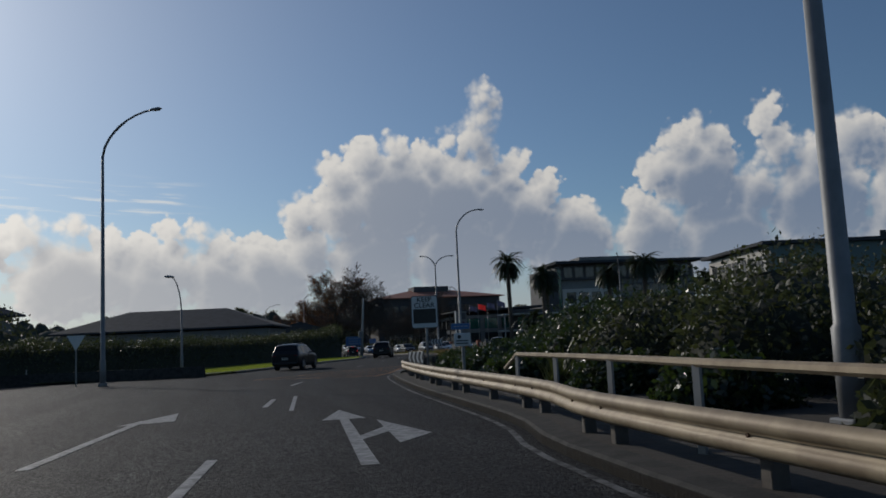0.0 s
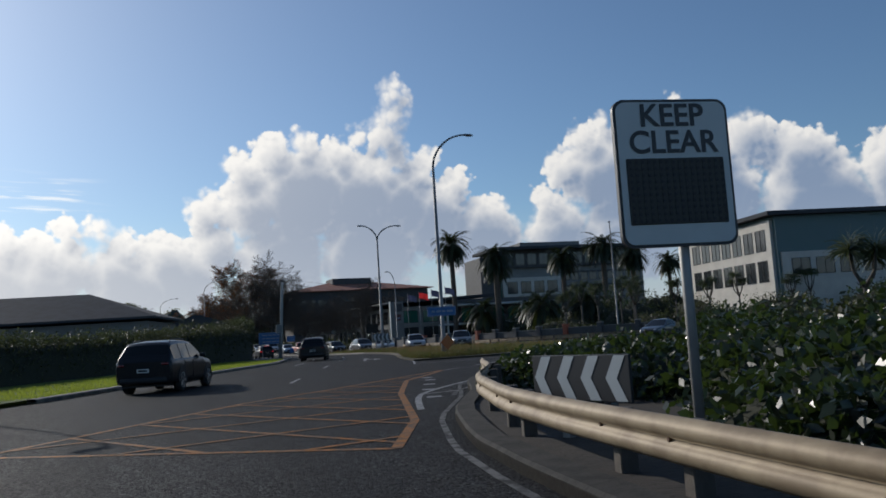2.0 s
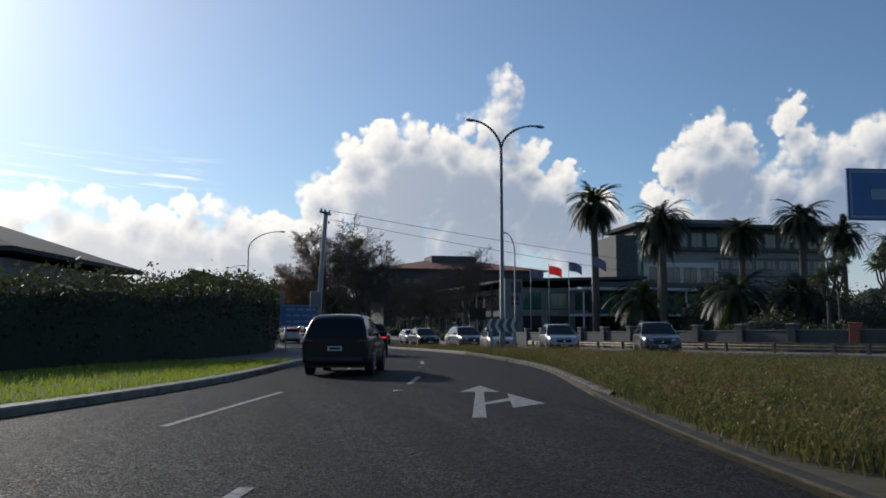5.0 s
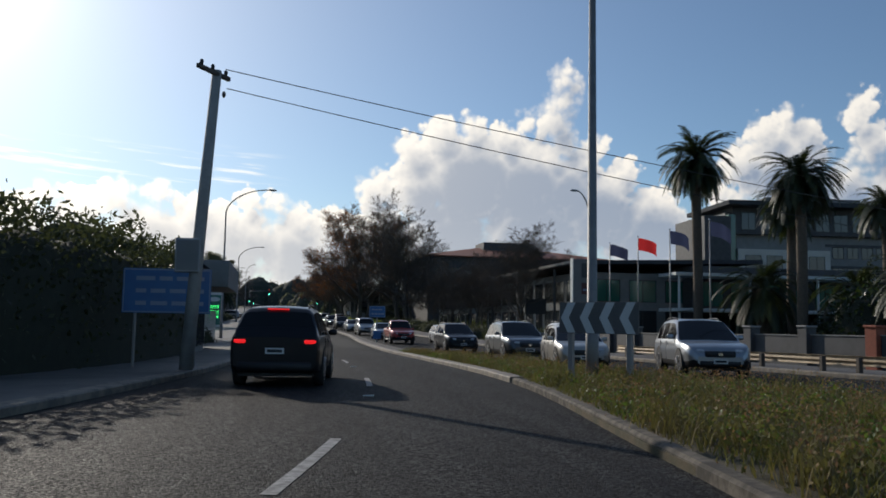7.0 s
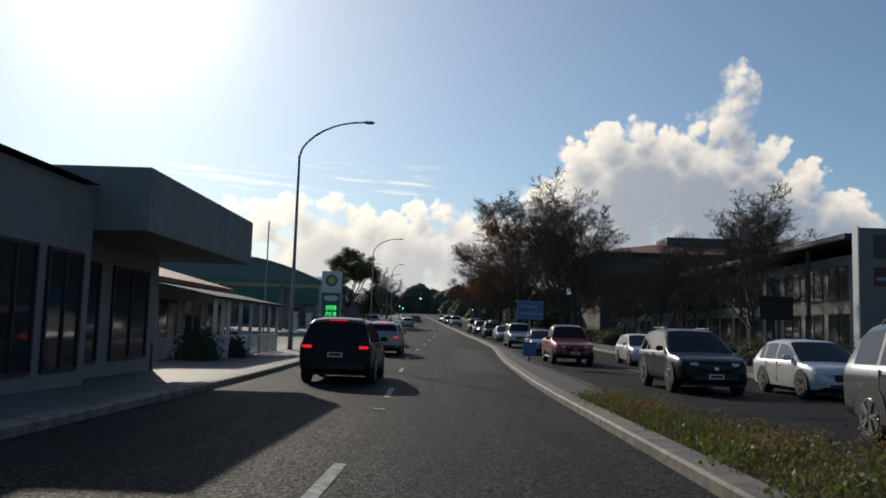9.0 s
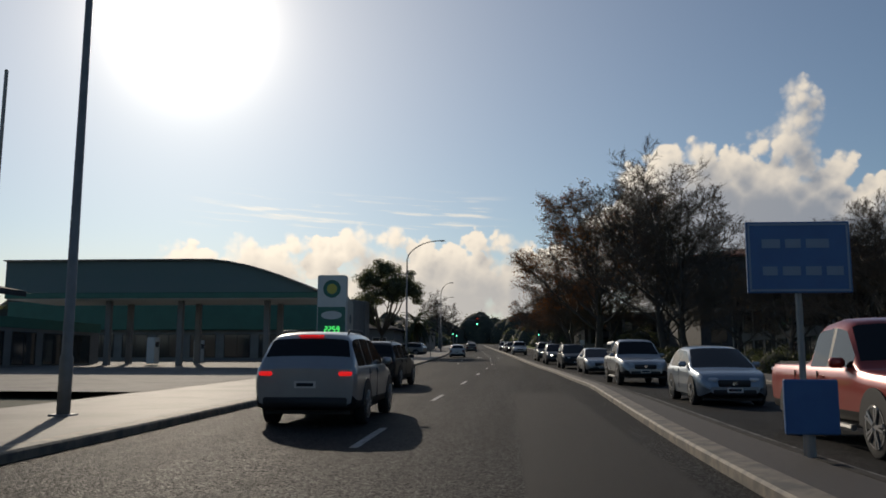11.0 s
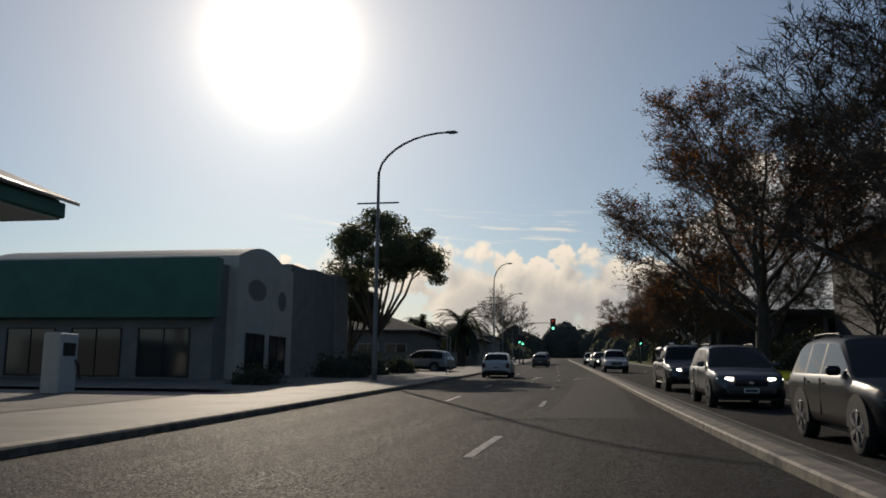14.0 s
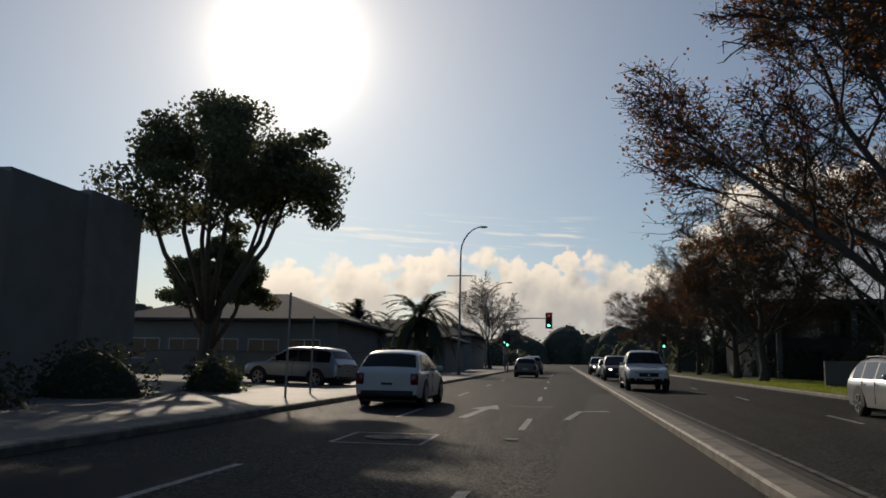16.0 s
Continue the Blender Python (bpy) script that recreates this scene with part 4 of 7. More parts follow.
PALM_TALL = palm_kind(5, 115, 4.1, 0.38, 15.2)
PALM_MID = palm_kind(6, 125, 4.1, 0.40, 13.4)
PALM_LOW = palm_kind(7, 70, 3.9, 0.42, 3.9)
palm(PALM_TALL, 31.5, 33.6, 1.06, 0, "tall slender date palm with arching fronds")
palm(PALM_MID, 34.2, 23.1, 0.97, 40, "date palm with full dark crown")
palm(PALM_MID, 37.4, 29.0, 0.90, 140, "date palm with full dark crown")
palm(PALM_MID, 58.0, 43.0, 1.07, 80, "date palm with full dark crown")
palm(PALM_MID, 63.6, 37.6, 1.20, 200, "large date palm with dense crown")
palm(PALM_MID, 70.4, 38.0, 1.06, 290, "date palm with full dark crown")
palm(PALM_MID, 78.5, 38.0, 0.96, 20, "date palm with full dark crown")
palm(PALM_LOW, 36.5, 13.5, 1.25, 60, "young low date palm with wide fronds")
palm(PALM_LOW, 45.5, 16.0, 1.3, 160, "young low date palm with wide fronds")
palm(PALM_LOW, 33.5, 27.0, 1.2, 10, "young low date palm with wide fronds")
palm(PALM_LOW, 41.5, 26.5, 1.2, 120, "young low date palm with wide fronds")
palm(PALM_LOW, 50.0, 25.0, 1.15, 220, "young low date palm with wide fronds")
palm(PALM_LOW, -16.4, 166.0, 1.25, 75, "dark bushy palm beside the houses")
palm(PALM_LOW, -19.4, 157.0, 1.0, 15, "dark bushy palm beside the houses")


def shrub(name, plan, n, leaf, mat, label, category, height, seed, core=True, gloss=0.6, kind="", group="", flat=0.0, inner=0.75):
    """A mass of leaves over a lumpy body. plan(rng, n) gives places on the ground, height(x, y) its top."""
    rng = np.random.default_rng(seed)
    root = thing(name, (0, 0, 0), label, category, group, 0.0, kind)
    xy = plan(rng, n)
    top = np.array([height(x, y) for x, y in xy])
    lump = np.array([noise.noise(Vector((x * 0.55, y * 0.55, seed))) + 0.5 * noise.noise(Vector((x * 1.6, y * 1.6, seed))) for x, y in xy])
    top = top * (1 + 0.22 * lump)
    z = np.array([gz(y) for y in xy[:, 1]]) + 0.05 + top * rng.uniform(0, 1, n) ** 0.45
    c = np.column_stack([xy, z]) + rng.normal(0, 0.06, (n, 3))
    quad_cloud("leaves", leaf_quads(c, leaf, rng, flat, gloss), mat, root)
    return root, rng


def band(f, y0, y1, depth):
    """Places in a strip of that depth to the left of the curve f."""
    def plan(rng, n):
        y = rng.uniform(y0, y1, n)
        x = np.array([f(v) for v in y]) - depth * rng.uniform(0, 1, n) ** 1.6
        return np.column_stack([x, y])
    return plan


hedge_front = curve([(-75, -43), (-66, -37.3), (-49, -27.0), (-37, -20.6), (-30, -17.2), (-22, -12.6), (-14, -9.4), (-6, -7.7), (0, -7.2), (6, -7.0)])


def hedge_height(x, y):
    return float(np.interp(y, [-75, -60, -40, -30, -22, -14, -6, 2, 6], [2.25, 2.35, 2.4, 2.65, 3.1, 3.6, 3.9, 3.8, 3.5]))


def hedge():
    root, rng = shrub("hedge", band(hedge_front, -72, 5.0, 2.0), 26000, 0.17, LEAF_HEDGE, "tall dense dark hedge along the road", "hedge", hedge_height, 11)
    n = 9000
    y = rng.uniform(-72, 5.0, n)
    x = np.array([hedge_front(v) for v in y]) - rng.uniform(0, 2.2, n)
    z = np.array([gz(b) + hedge_height(a, b) * (0.95 + 0.25 * noise.noise(Vector((a * 0.7, b * 0.7, 3)))) for a, b in zip(x, y)]) + rng.normal(0, 0.22, n)
    quad_cloud("hedge_top", leaf_quads(np.column_stack([x, y, z]), 0.2, rng, 0, 0.4), LEAF_HEDGE, root, "", "ragged lighter shoots")
    # solid dark body painting the shade between the hedge leaves
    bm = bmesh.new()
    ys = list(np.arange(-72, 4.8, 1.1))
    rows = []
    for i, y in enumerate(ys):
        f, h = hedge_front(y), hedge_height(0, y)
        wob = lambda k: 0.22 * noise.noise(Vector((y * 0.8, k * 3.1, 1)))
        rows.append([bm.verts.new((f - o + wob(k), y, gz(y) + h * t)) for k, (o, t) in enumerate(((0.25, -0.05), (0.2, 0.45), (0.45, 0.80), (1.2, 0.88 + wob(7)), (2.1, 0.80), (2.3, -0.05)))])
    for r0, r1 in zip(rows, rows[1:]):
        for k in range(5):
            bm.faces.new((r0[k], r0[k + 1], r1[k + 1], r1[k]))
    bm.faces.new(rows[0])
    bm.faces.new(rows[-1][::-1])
    part("shade_body", bm, CORE, root, "dark twiggy inside", True)


hedge()


def in_box(x0, x1, y0, y1):
    return lambda rng, n: np.column_stack([rng.uniform(x0, x1, n), rng.uniform(y0, y1, n)])


def mound(bm, x, y, r, h, seed):
    """A lumpy dark body under leaves."""
    n = Vector((seed * 3.7, seed * 1.3, 0))
    rows = []
    for i in range(6):
        t = i / 5 * math.pi / 2
        rows.append([bm.verts.new((x + math.cos(a) * r * math.cos(t) * (1 + 0.25 * noise.noise(Vector((math.cos(a), math.sin(a), i)) + n)),
                                   y + math.sin(a) * r * math.cos(t) * (1 + 0.25 * noise.noise(Vector((math.sin(a), math.cos(a), i)) + n)),
                                   gz(y) + h * math.sin(t) * (1 + 0.18 * noise.noise(Vector((math.cos(a) * 2, math.sin(a) * 2, i)) + n)))) for a in (2 * math.pi * k / 11 for k in range(11))])
    for r0, r1 in zip(rows, rows[1:]):
        for k in range(11):
            bm.faces.new((r0[k], r0[(k + 1) % 11], r1[(k + 1) % 11], r1[k]))


def bush(x, y, r, h, n, leaf, mat, label, seed, name="shrub", category="shrub", group="shrubs on the bank", aspect=0.55, core=0.82):
    """A rounded shrub of leaves on a dark lumpy body."""
    rng = np.random.default_rng(seed)
    root = thing(name, (x, y, gz(y)), label, category, group)
    # dark lump in place of the shade deep in the shrub
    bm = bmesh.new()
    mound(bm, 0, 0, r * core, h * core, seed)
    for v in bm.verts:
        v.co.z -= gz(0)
    part("shade_body", bm, CORE, root, "", True)
    d = rng.normal(size=(n, 3))
    d[:, 2] = np.abs(d[:, 2])
    d /= np.linalg.norm(d, axis=1, keepdims=True)
    lump = np.array([noise.noise(Vector(v * 1.7) + Vector((seed, 0, 0))) + 0.6 * noise.noise(Vector(v * 4.5) + Vector((0, seed, 0))) for v in d])
    rad = (1 + 0.3 * lump) * rng.uniform(0.72, 1.06, n)
    c = d * rad[:, None] * np.array([r, r, h])
    quad_cloud("leaves", leaf_quads(c, leaf, rng, 0.2, aspect), mat, root)
    return root


def flax(x, y, h, n, seed, label="clump of long upright flax leaves", mat=None, name="flax_clump"):
    rng = np.random.default_rng(seed)
    root = thing(name, (x, y, gz(y)), label, "plant", "flax on the bank")
    quads = []
    for k in range(n):
        az, out = rng.uniform(0, 6.28), rng.uniform(0.12, 0.75)
        d = Vector((math.cos(az) * out, math.sin(az) * out, 1)).normalized()
        side = Vector((-math.sin(az), math.cos(az), 0)) * 0.035
        p = Vector((rng.normal(0, 0.15), rng.normal(0, 0.15), 0))
        ln = h * rng.uniform(0.7, 1.1)
        for s in range(4):
            q = p + d * ln / 4
            w0, w1 = side * (1.2 - 0.25 * s), side * (0.95 - 0.25 * s)
            quads.append([p - w0, p + w0, q + w1, q - w1])
            d = (d + Vector((math.cos(az) * 0.10, math.sin(az) * 0.10, -0.10 * s))).normalized()
            p = q
    quad_cloud("leaves", [[tuple(c) for c in q] for q in quads], mat or LEAF_FLAX, root)


def cabbage_tree(x, y, h, seed, heads=5):
    """A branching tree with round heads of sword leaves."""
    rng = np.random.default_rng(seed)
    root = thing("cabbage_tree", (x, y, gz(y)), "cabbage tree with shaggy heads of sword leaves", "tree", "cabbage trees on the bank")
    bm, quads = bmesh.new(), []
    fork = Vector((0, 0, h * 0.55))
    tube(bm, [(0, 0, -0.1), (0.05, 0.02, h * 0.3), fork], [0.14, 0.11, 0.10], 6)
    for k in range(heads):
        az = 2 * math.pi * k / heads + rng.uniform(-0.3, 0.3)
        out = rng.uniform(0.35, 0.8) if heads > 1 else 0.05
        tip = fork + Vector((math.cos(az) * out, math.sin(az) * out, h * rng.uniform(0.22, 0.40)))
        tube(bm, [fork, (fork + tip) / 2 + Vector((math.cos(az) * 0.15, math.sin(az) * 0.15, -0.1)), tip], [0.08, 0.06, 0.05], 5)
        for j in range(95):
            d = Vector(rng.normal(size=3))
            d.z = d.z * 0.9 - 0.05
            d.normalize()
            ln = rng.uniform(0.55, 0.95)
            side = d.orthogonal().normalized() * 0.028
            a, b = tip, tip + d * ln * 0.6
            c = b + (d + Vector((0, 0, -0.55))).normalized() * ln * 0.4
            quads.append([a - side, a + side, b + side, b - side])
            quads.append([b - side, b + side, c + side * 0.2, c - side * 0.2])
    part("trunk", bm, BARK, root, "", True)
    quad_cloud("leaves", [[tuple(c) for c in q] for q in quads], LEAF_FLAX, root)


# the planted bank
rng_bank = np.random.default_rng(77)
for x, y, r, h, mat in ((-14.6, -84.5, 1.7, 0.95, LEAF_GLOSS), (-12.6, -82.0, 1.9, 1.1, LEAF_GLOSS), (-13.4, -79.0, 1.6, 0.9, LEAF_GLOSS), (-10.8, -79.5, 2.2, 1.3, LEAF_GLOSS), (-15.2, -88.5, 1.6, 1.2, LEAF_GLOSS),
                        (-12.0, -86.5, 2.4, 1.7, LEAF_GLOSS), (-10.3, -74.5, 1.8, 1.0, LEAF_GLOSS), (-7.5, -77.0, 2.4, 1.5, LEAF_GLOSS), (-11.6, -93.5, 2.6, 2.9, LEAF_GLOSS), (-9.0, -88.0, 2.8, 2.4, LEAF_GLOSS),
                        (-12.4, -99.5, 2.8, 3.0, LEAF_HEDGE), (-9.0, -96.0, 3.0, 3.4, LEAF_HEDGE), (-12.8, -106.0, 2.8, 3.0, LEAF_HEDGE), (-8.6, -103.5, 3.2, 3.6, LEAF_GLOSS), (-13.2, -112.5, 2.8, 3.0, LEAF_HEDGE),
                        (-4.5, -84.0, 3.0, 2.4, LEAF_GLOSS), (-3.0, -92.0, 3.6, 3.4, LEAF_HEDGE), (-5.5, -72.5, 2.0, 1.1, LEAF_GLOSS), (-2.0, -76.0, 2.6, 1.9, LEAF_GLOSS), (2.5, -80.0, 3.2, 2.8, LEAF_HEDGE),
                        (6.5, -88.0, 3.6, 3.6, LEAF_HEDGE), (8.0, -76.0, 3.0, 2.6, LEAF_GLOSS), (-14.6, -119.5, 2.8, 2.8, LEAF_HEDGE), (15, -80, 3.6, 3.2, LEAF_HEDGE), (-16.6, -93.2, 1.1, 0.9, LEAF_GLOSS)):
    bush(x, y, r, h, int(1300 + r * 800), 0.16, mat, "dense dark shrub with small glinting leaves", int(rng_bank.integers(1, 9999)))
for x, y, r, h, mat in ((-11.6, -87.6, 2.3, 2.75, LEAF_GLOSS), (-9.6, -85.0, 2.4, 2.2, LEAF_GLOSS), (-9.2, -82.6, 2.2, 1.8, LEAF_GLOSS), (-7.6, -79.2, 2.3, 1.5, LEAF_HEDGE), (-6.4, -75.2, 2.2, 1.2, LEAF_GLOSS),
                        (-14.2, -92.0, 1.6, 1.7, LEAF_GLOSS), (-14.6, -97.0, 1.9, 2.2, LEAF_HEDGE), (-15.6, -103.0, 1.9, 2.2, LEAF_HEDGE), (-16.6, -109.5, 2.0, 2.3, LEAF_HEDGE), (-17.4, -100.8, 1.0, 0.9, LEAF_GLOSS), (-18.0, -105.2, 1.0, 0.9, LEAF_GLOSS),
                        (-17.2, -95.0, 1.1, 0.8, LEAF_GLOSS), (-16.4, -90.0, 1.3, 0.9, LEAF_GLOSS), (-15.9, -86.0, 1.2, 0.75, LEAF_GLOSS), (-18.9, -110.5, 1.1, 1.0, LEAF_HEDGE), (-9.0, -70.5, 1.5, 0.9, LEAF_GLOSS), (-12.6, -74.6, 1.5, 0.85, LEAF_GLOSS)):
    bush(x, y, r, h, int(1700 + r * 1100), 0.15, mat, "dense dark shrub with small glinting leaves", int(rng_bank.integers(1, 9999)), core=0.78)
for x, y, h, n in ((-13.8, -91.0, 1.4, 70), (-12.3, -89.5, 1.3, 60), (-16.9, -97.0, 1.2, 50), (-15.5, -101.5, 1.4, 60), (-11.0, -77.0, 1.0, 50)):
    flax(x, y, h, n, int(x * -10))
for x, y, h, heads in ((2.0, -70.5, 3.6, 4), (5.5, -72.0, 4.2, 5), (-1.5, -88.5, 4.4, 4), (9.0, -82.0, 4.6, 5)):
    cabbage_tree(x, y, h, int(abs(x * 13 + y)), heads)
# planting below the palms
for k, (x, y, r, h, mat) in enumerate(((26, 8, 2.4, 1.1, LEAF_HEDGE), (30, 14, 2.6, 1.3, LEAF_HEDGE), (35, 8, 3.8, 2.8, LEAF_HEDGE), (41, 13, 4.0, 3.2, LEAF_HEDGE), (47, 9, 4.2, 4.2, LEAF_GLOSS), (53, 14, 4.4, 5.6, LEAF_GLOSS),
                                       (59, 8, 4.4, 5.2, LEAF_HEDGE), (66, 12, 4.6, 5.0, LEAF_HEDGE), (30, -6, 3.2, 1.8, LEAF_HEDGE), (38, -10, 3.6, 2.4, LEAF_HEDGE), (47, -8, 4.0, 3.4, LEAF_HEDGE), (56, -10, 4.2, 4.0, LEAF_GLOSS),
                                       (36, -24, 3.0, 2.4, LEAF_GLOSS), (44, -26, 3.6, 3.6, LEAF_HEDGE), (54, -28, 4.0, 3.8, LEAF_HEDGE), (64, -20, 4.4, 4.4, LEAF_HEDGE), (74, 8, 4.6, 5.2, LEAF_HEDGE))):
    bush(x, y, r, h, 1700, 0.30, mat, "large dark shrub below the palms", 300 + k, group="shrubs below the palms")
for k in range(4, 16):
    bush(27 + k * 3.4, 33 + 3 * math.sin(k * 1.9), 2.6, 3.0 + 1.8 * abs(math.sin(k * 1.3)), 1000, 0.34, LEAF_HEDGE if k % 3 else LEAF_GLOSS, "large dark shrub below the palms", 400 + k, group="shrubs below the palms")
# bare hedge and undergrowth along the far footpath
for k in range(20):
    y = 26 + k * 4.1
    bush(far_kerb(y) + 4.9 + 0.8 * math.sin(k * 2.3), y, 1.5, 0.95 + 0.5 * abs(math.sin(k * 1.7)), 1500, 0.13, LEAF_HEDGE, "dark twiggy hedge beside the far footpath", 700 + k, "roadside_shrub", "shrub", "far roadside shrubs", core=0.8)
for k in range(22):
    y = 150 + k * 6.5
    bush(far_kerb(y) + 12 + 2.5 * math.sin(k * 1.3), y, 3.2, 2.6 + 1.6 * abs(math.sin(k * 2.1)), 1100, 0.30, LEAF_HEDGE, "dark roadside shrub below the trees", 800 + k, "roadside_shrub", "shrub", "far roadside shrubs")
for k in range(3, 14):
    bush(25 + k * 4.2, 20 + 3 * math.sin(k * 2.1), 3.3, 4.6 + 2.6 * abs(math.sin(k * 1.1)), 1900, 0.34, LEAF_GLOSS if k % 4 == 3 else LEAF_HEDGE, "tall dark garden tree below the palms", 600 + k, "garden_tree", "tree", "garden trees below the palms")
for x, y, h in ((40, -18, 6.2), (46, -16, 6.6), (52, -18, 6.4), (58, -15, 6.8), (33, -14, 6.0), (25.8, -11, 5.6), (29.4, -12, 6.4), (31.0, -6, 7.2), (35.6, -10, 7.0), (38.0, -4, 7.6), (42.5, -9, 7.0)):
    cabbage_tree(x, y, h, int(x * 7), 5)


def island_grass():
    """Rough unmown blades and weeds of the island."""
    rng = np.random.default_rng(21)
    poly = [Vector(p) for p in island_plan]

    def inside(x, y):
        c = False
        for a, b in zip(poly, poly[1:] + poly[:1]):
            if (a.y > y) != (b.y > y) and x < (b.x - a.x) * (y - a.y) / (b.y - a.y) + a.x:
                c = not c
        return c

    quads = []
    spots = []
    while len(spots) < 26000:
        y = rng.uniform(-50, 11.0)
        x = rng.uniform(-6, 14)
        if rng.random() < math.exp(-max(0, x - np.interp(y, [-50, -20, 0, 13], [-5, 1, 3, 3])) / 5.0) and inside(x, y) and inside(x - 0.32, y) and inside(x + 0.32, y):
            spots.append((x, y))
    for x, y in spots:
        tall = 0.5 + 2.0 * max(0, noise.noise(Vector((x * 0.8, y * 0.8, 5)))) + 0.8 * max(0, noise.noise(Vector((x * 0.11, y * 0.11, 9))))
        z = gz(y) + 0.08
        for k in range(3):
            az = rng.uniform(0, 6.28)
            h = 0.26 * tall * rng.uniform(0.4, 1.4) * (1.0 if y < 0 else 0.65)
            b = Vector((x + rng.normal(0, 0.09), y + rng.normal(0, 0.09), z))
            s = Vector((-math.sin(az), math.cos(az), 0)) * rng.uniform(0.004, 0.011)
            m = b + Vector((math.cos(az) * h * 0.2, math.sin(az) * h * 0.2, h * 0.6))
            t = m + Vector((math.cos(az) * h * 0.45, math.sin(az) * h * 0.45, h * 0.35))
            quads.append([b - s, b + s, m + s * 0.8, m - s * 0.8])
            quads.append([m - s * 0.8, m + s * 0.8, t + s * 0.15, t - s * 0.15])
    root = thing("long_grass", (0, 0, 0), "unmown green and straw coloured grass on the island", "grass", "", 0.0, "stuff")
    quad_cloud("blades", [[tuple(c) for c in q] for q in quads], BLADE, root, "stuff")
    for name, mat, count, tall, leaf in (("weeds", BLADE, 900, 0.34, 0.06), ("green_weeds", WEED, 520, 0.24, 0.06), ("dry_seed_heads", STRAW, 1100, 0.46, 0.04)):
        spots_at = []
        for k in range(count):
            x, y = spots[int(rng.integers(0, len(spots)))]
            if name == "dry_seed_heads" and noise.noise(Vector((x * 0.35, y * 0.35, 2))) < -0.05:
                continue
            for j in range(30):
                spots_at.append((x + rng.normal(0, 0.14), y + rng.normal(0, 0.14), gz(y) + 0.09 + tall * rng.uniform(0.05, 1.0) * (1.0 if y < 2 else 0.7)))
        quad_cloud(name, leaf_quads(spots_at, leaf, rng, 0, 0.6), mat, root, "stuff")


island_grass()


def verge_grass():
    """Short lawn blades along the kerb, lit through by the sun."""
    rng = np.random.default_rng(31)
    n = 40000
    y = -22.5 - 40 * rng.uniform(0, 1, n)
    x = np.array([left_kerb(v) for v in y]) - 0.35 - 6.0 * rng.uniform(0, 1, n) ** 1.3
    z = np.array([gz(v) for v in y]) + 0.125
    b = np.column_stack([x, y, z])
    az = rng.uniform(0, 6.28, n)
    h = rng.uniform(0.05, 0.12, n)
    lean = rng.uniform(0.1, 0.7, n)
    d = np.column_stack([np.cos(az) * lean, np.sin(az) * lean, np.ones(n)]) * h[:, None]
    s = np.column_stack([-np.sin(az), np.cos(az), np.zeros(n)]) * rng.uniform(0.008, 0.02, n)[:, None]
    y2 = 113 + 40 * rng.uniform(0, 1, n // 2)
    x2 = np.array([far_kerb(v) for v in y2]) + 0.4 + 6.5 * rng.uniform(0, 1, n // 2)
    b[: n // 2] = np.column_stack([x2, y2, np.array([gz(v) for v in y2]) + 0.13])
    root = thing("lawn_grass", (0, 0, 0), "short bright green lawn grass along the kerbs", "grass", "", 0.0, "stuff")
    quad_cloud("blades", np.stack([b - s, b + s, b + d + s * 0.3, b + d - s * 0.3], axis=1), LAWN_BLADE, root, "stuff")


verge_grass()


def leafy_tree(x, y, h, seed, label):
    """An evergreen: one short trunk, leaning limbs, and a domed crown of leaf clumps with gaps."""
    rng = np.random.default_rng(seed)
    root = thing("evergreen_tree", (x, y, gz(y)), label, "tree")
    bm, clumps = bmesh.new(), []
    fork = Vector((-0.05 * h, 0, h * 0.20))
    tube(bm, [Vector((-0.06 * h, 0, -0.2)), Vector((-0.06 * h, 0, h * 0.1)), fork], [0.26, 0.21, 0.19], 8)
    for k in range(8):
        az = 2 * math.pi * k / 8 + rng.uniform(-0.35, 0.35)
        out = rng.uniform(0.14, 0.30) * h
        rise = 0.90 - 1.05 * (out / h) + rng.uniform(-0.06, 0.06)
        tip = Vector((math.cos(az) * out, math.sin(az) * out, h * rise))
        mid = fork.lerp(tip, 0.45) + Vector((math.cos(az) * 0.05 * h, math.sin(az) * 0.05 * h, 0.02 * h))
        tube(bm, [fork, mid, tip], [0.15, 0.10, 0.04], 6)
        for j in range(7):
            a2, o2 = rng.uniform(0, 6.28), rng.uniform(0.05, 0.15) * h
            end = mid.lerp(tip, rng.uniform(0.5, 1.1)) + Vector((math.cos(a2) * o2, math.sin(a2) * o2, rng.uniform(-0.02, 0.07) * h))
            base = mid.lerp(tip, rng.uniform(0.2, 0.9))
            tube(bm, [base, base.lerp(end, 0.55) + Vector((0, 0, -0.1)), end], [0.05, 0.035, 0.015], 4)
            clumps.append((end, rng.uniform(0.045, 0.085) * h))
    for k in range(30):
        a2, o2 = rng.uniform(0, 6.28), 0.33 * rng.uniform(0, 1) ** 0.6
        dome = 0.97 - 1.2 * o2 * o2 / 0.33
        clumps.append((Vector((math.cos(a2) * o2 * h, math.sin(a2) * o2 * h, h * dome * rng.uniform(0.86, 1.0))), rng.uniform(0.05, 0.085) * h))
    part("trunk", bm, BARK, root, "pale leaning stems", True)
    pts = []
    for c, r in clumps:
        d = rng.normal(size=(430, 3))
        d /= np.linalg.norm(d, axis=1, keepdims=True)
        pts.append(np.array(c) + d * (r * 1.1 * rng.uniform(0.1, 1.0, (430, 1)) ** 0.6) * np.array([1.15, 1.15, 0.7]))
    quad_cloud("crown", leaf_quads(np.concatenate(pts), 0.20, rng, 0.2, 0.6), LEAF_TREE, root)


leafy_tree(-15.5, 125.2, 12.7, 4, "broad evergreen tree with clumped dark foliage")
leafy_tree(-21.0, 136.0, 8.0, 9, "smaller evergreen tree behind the footpath")


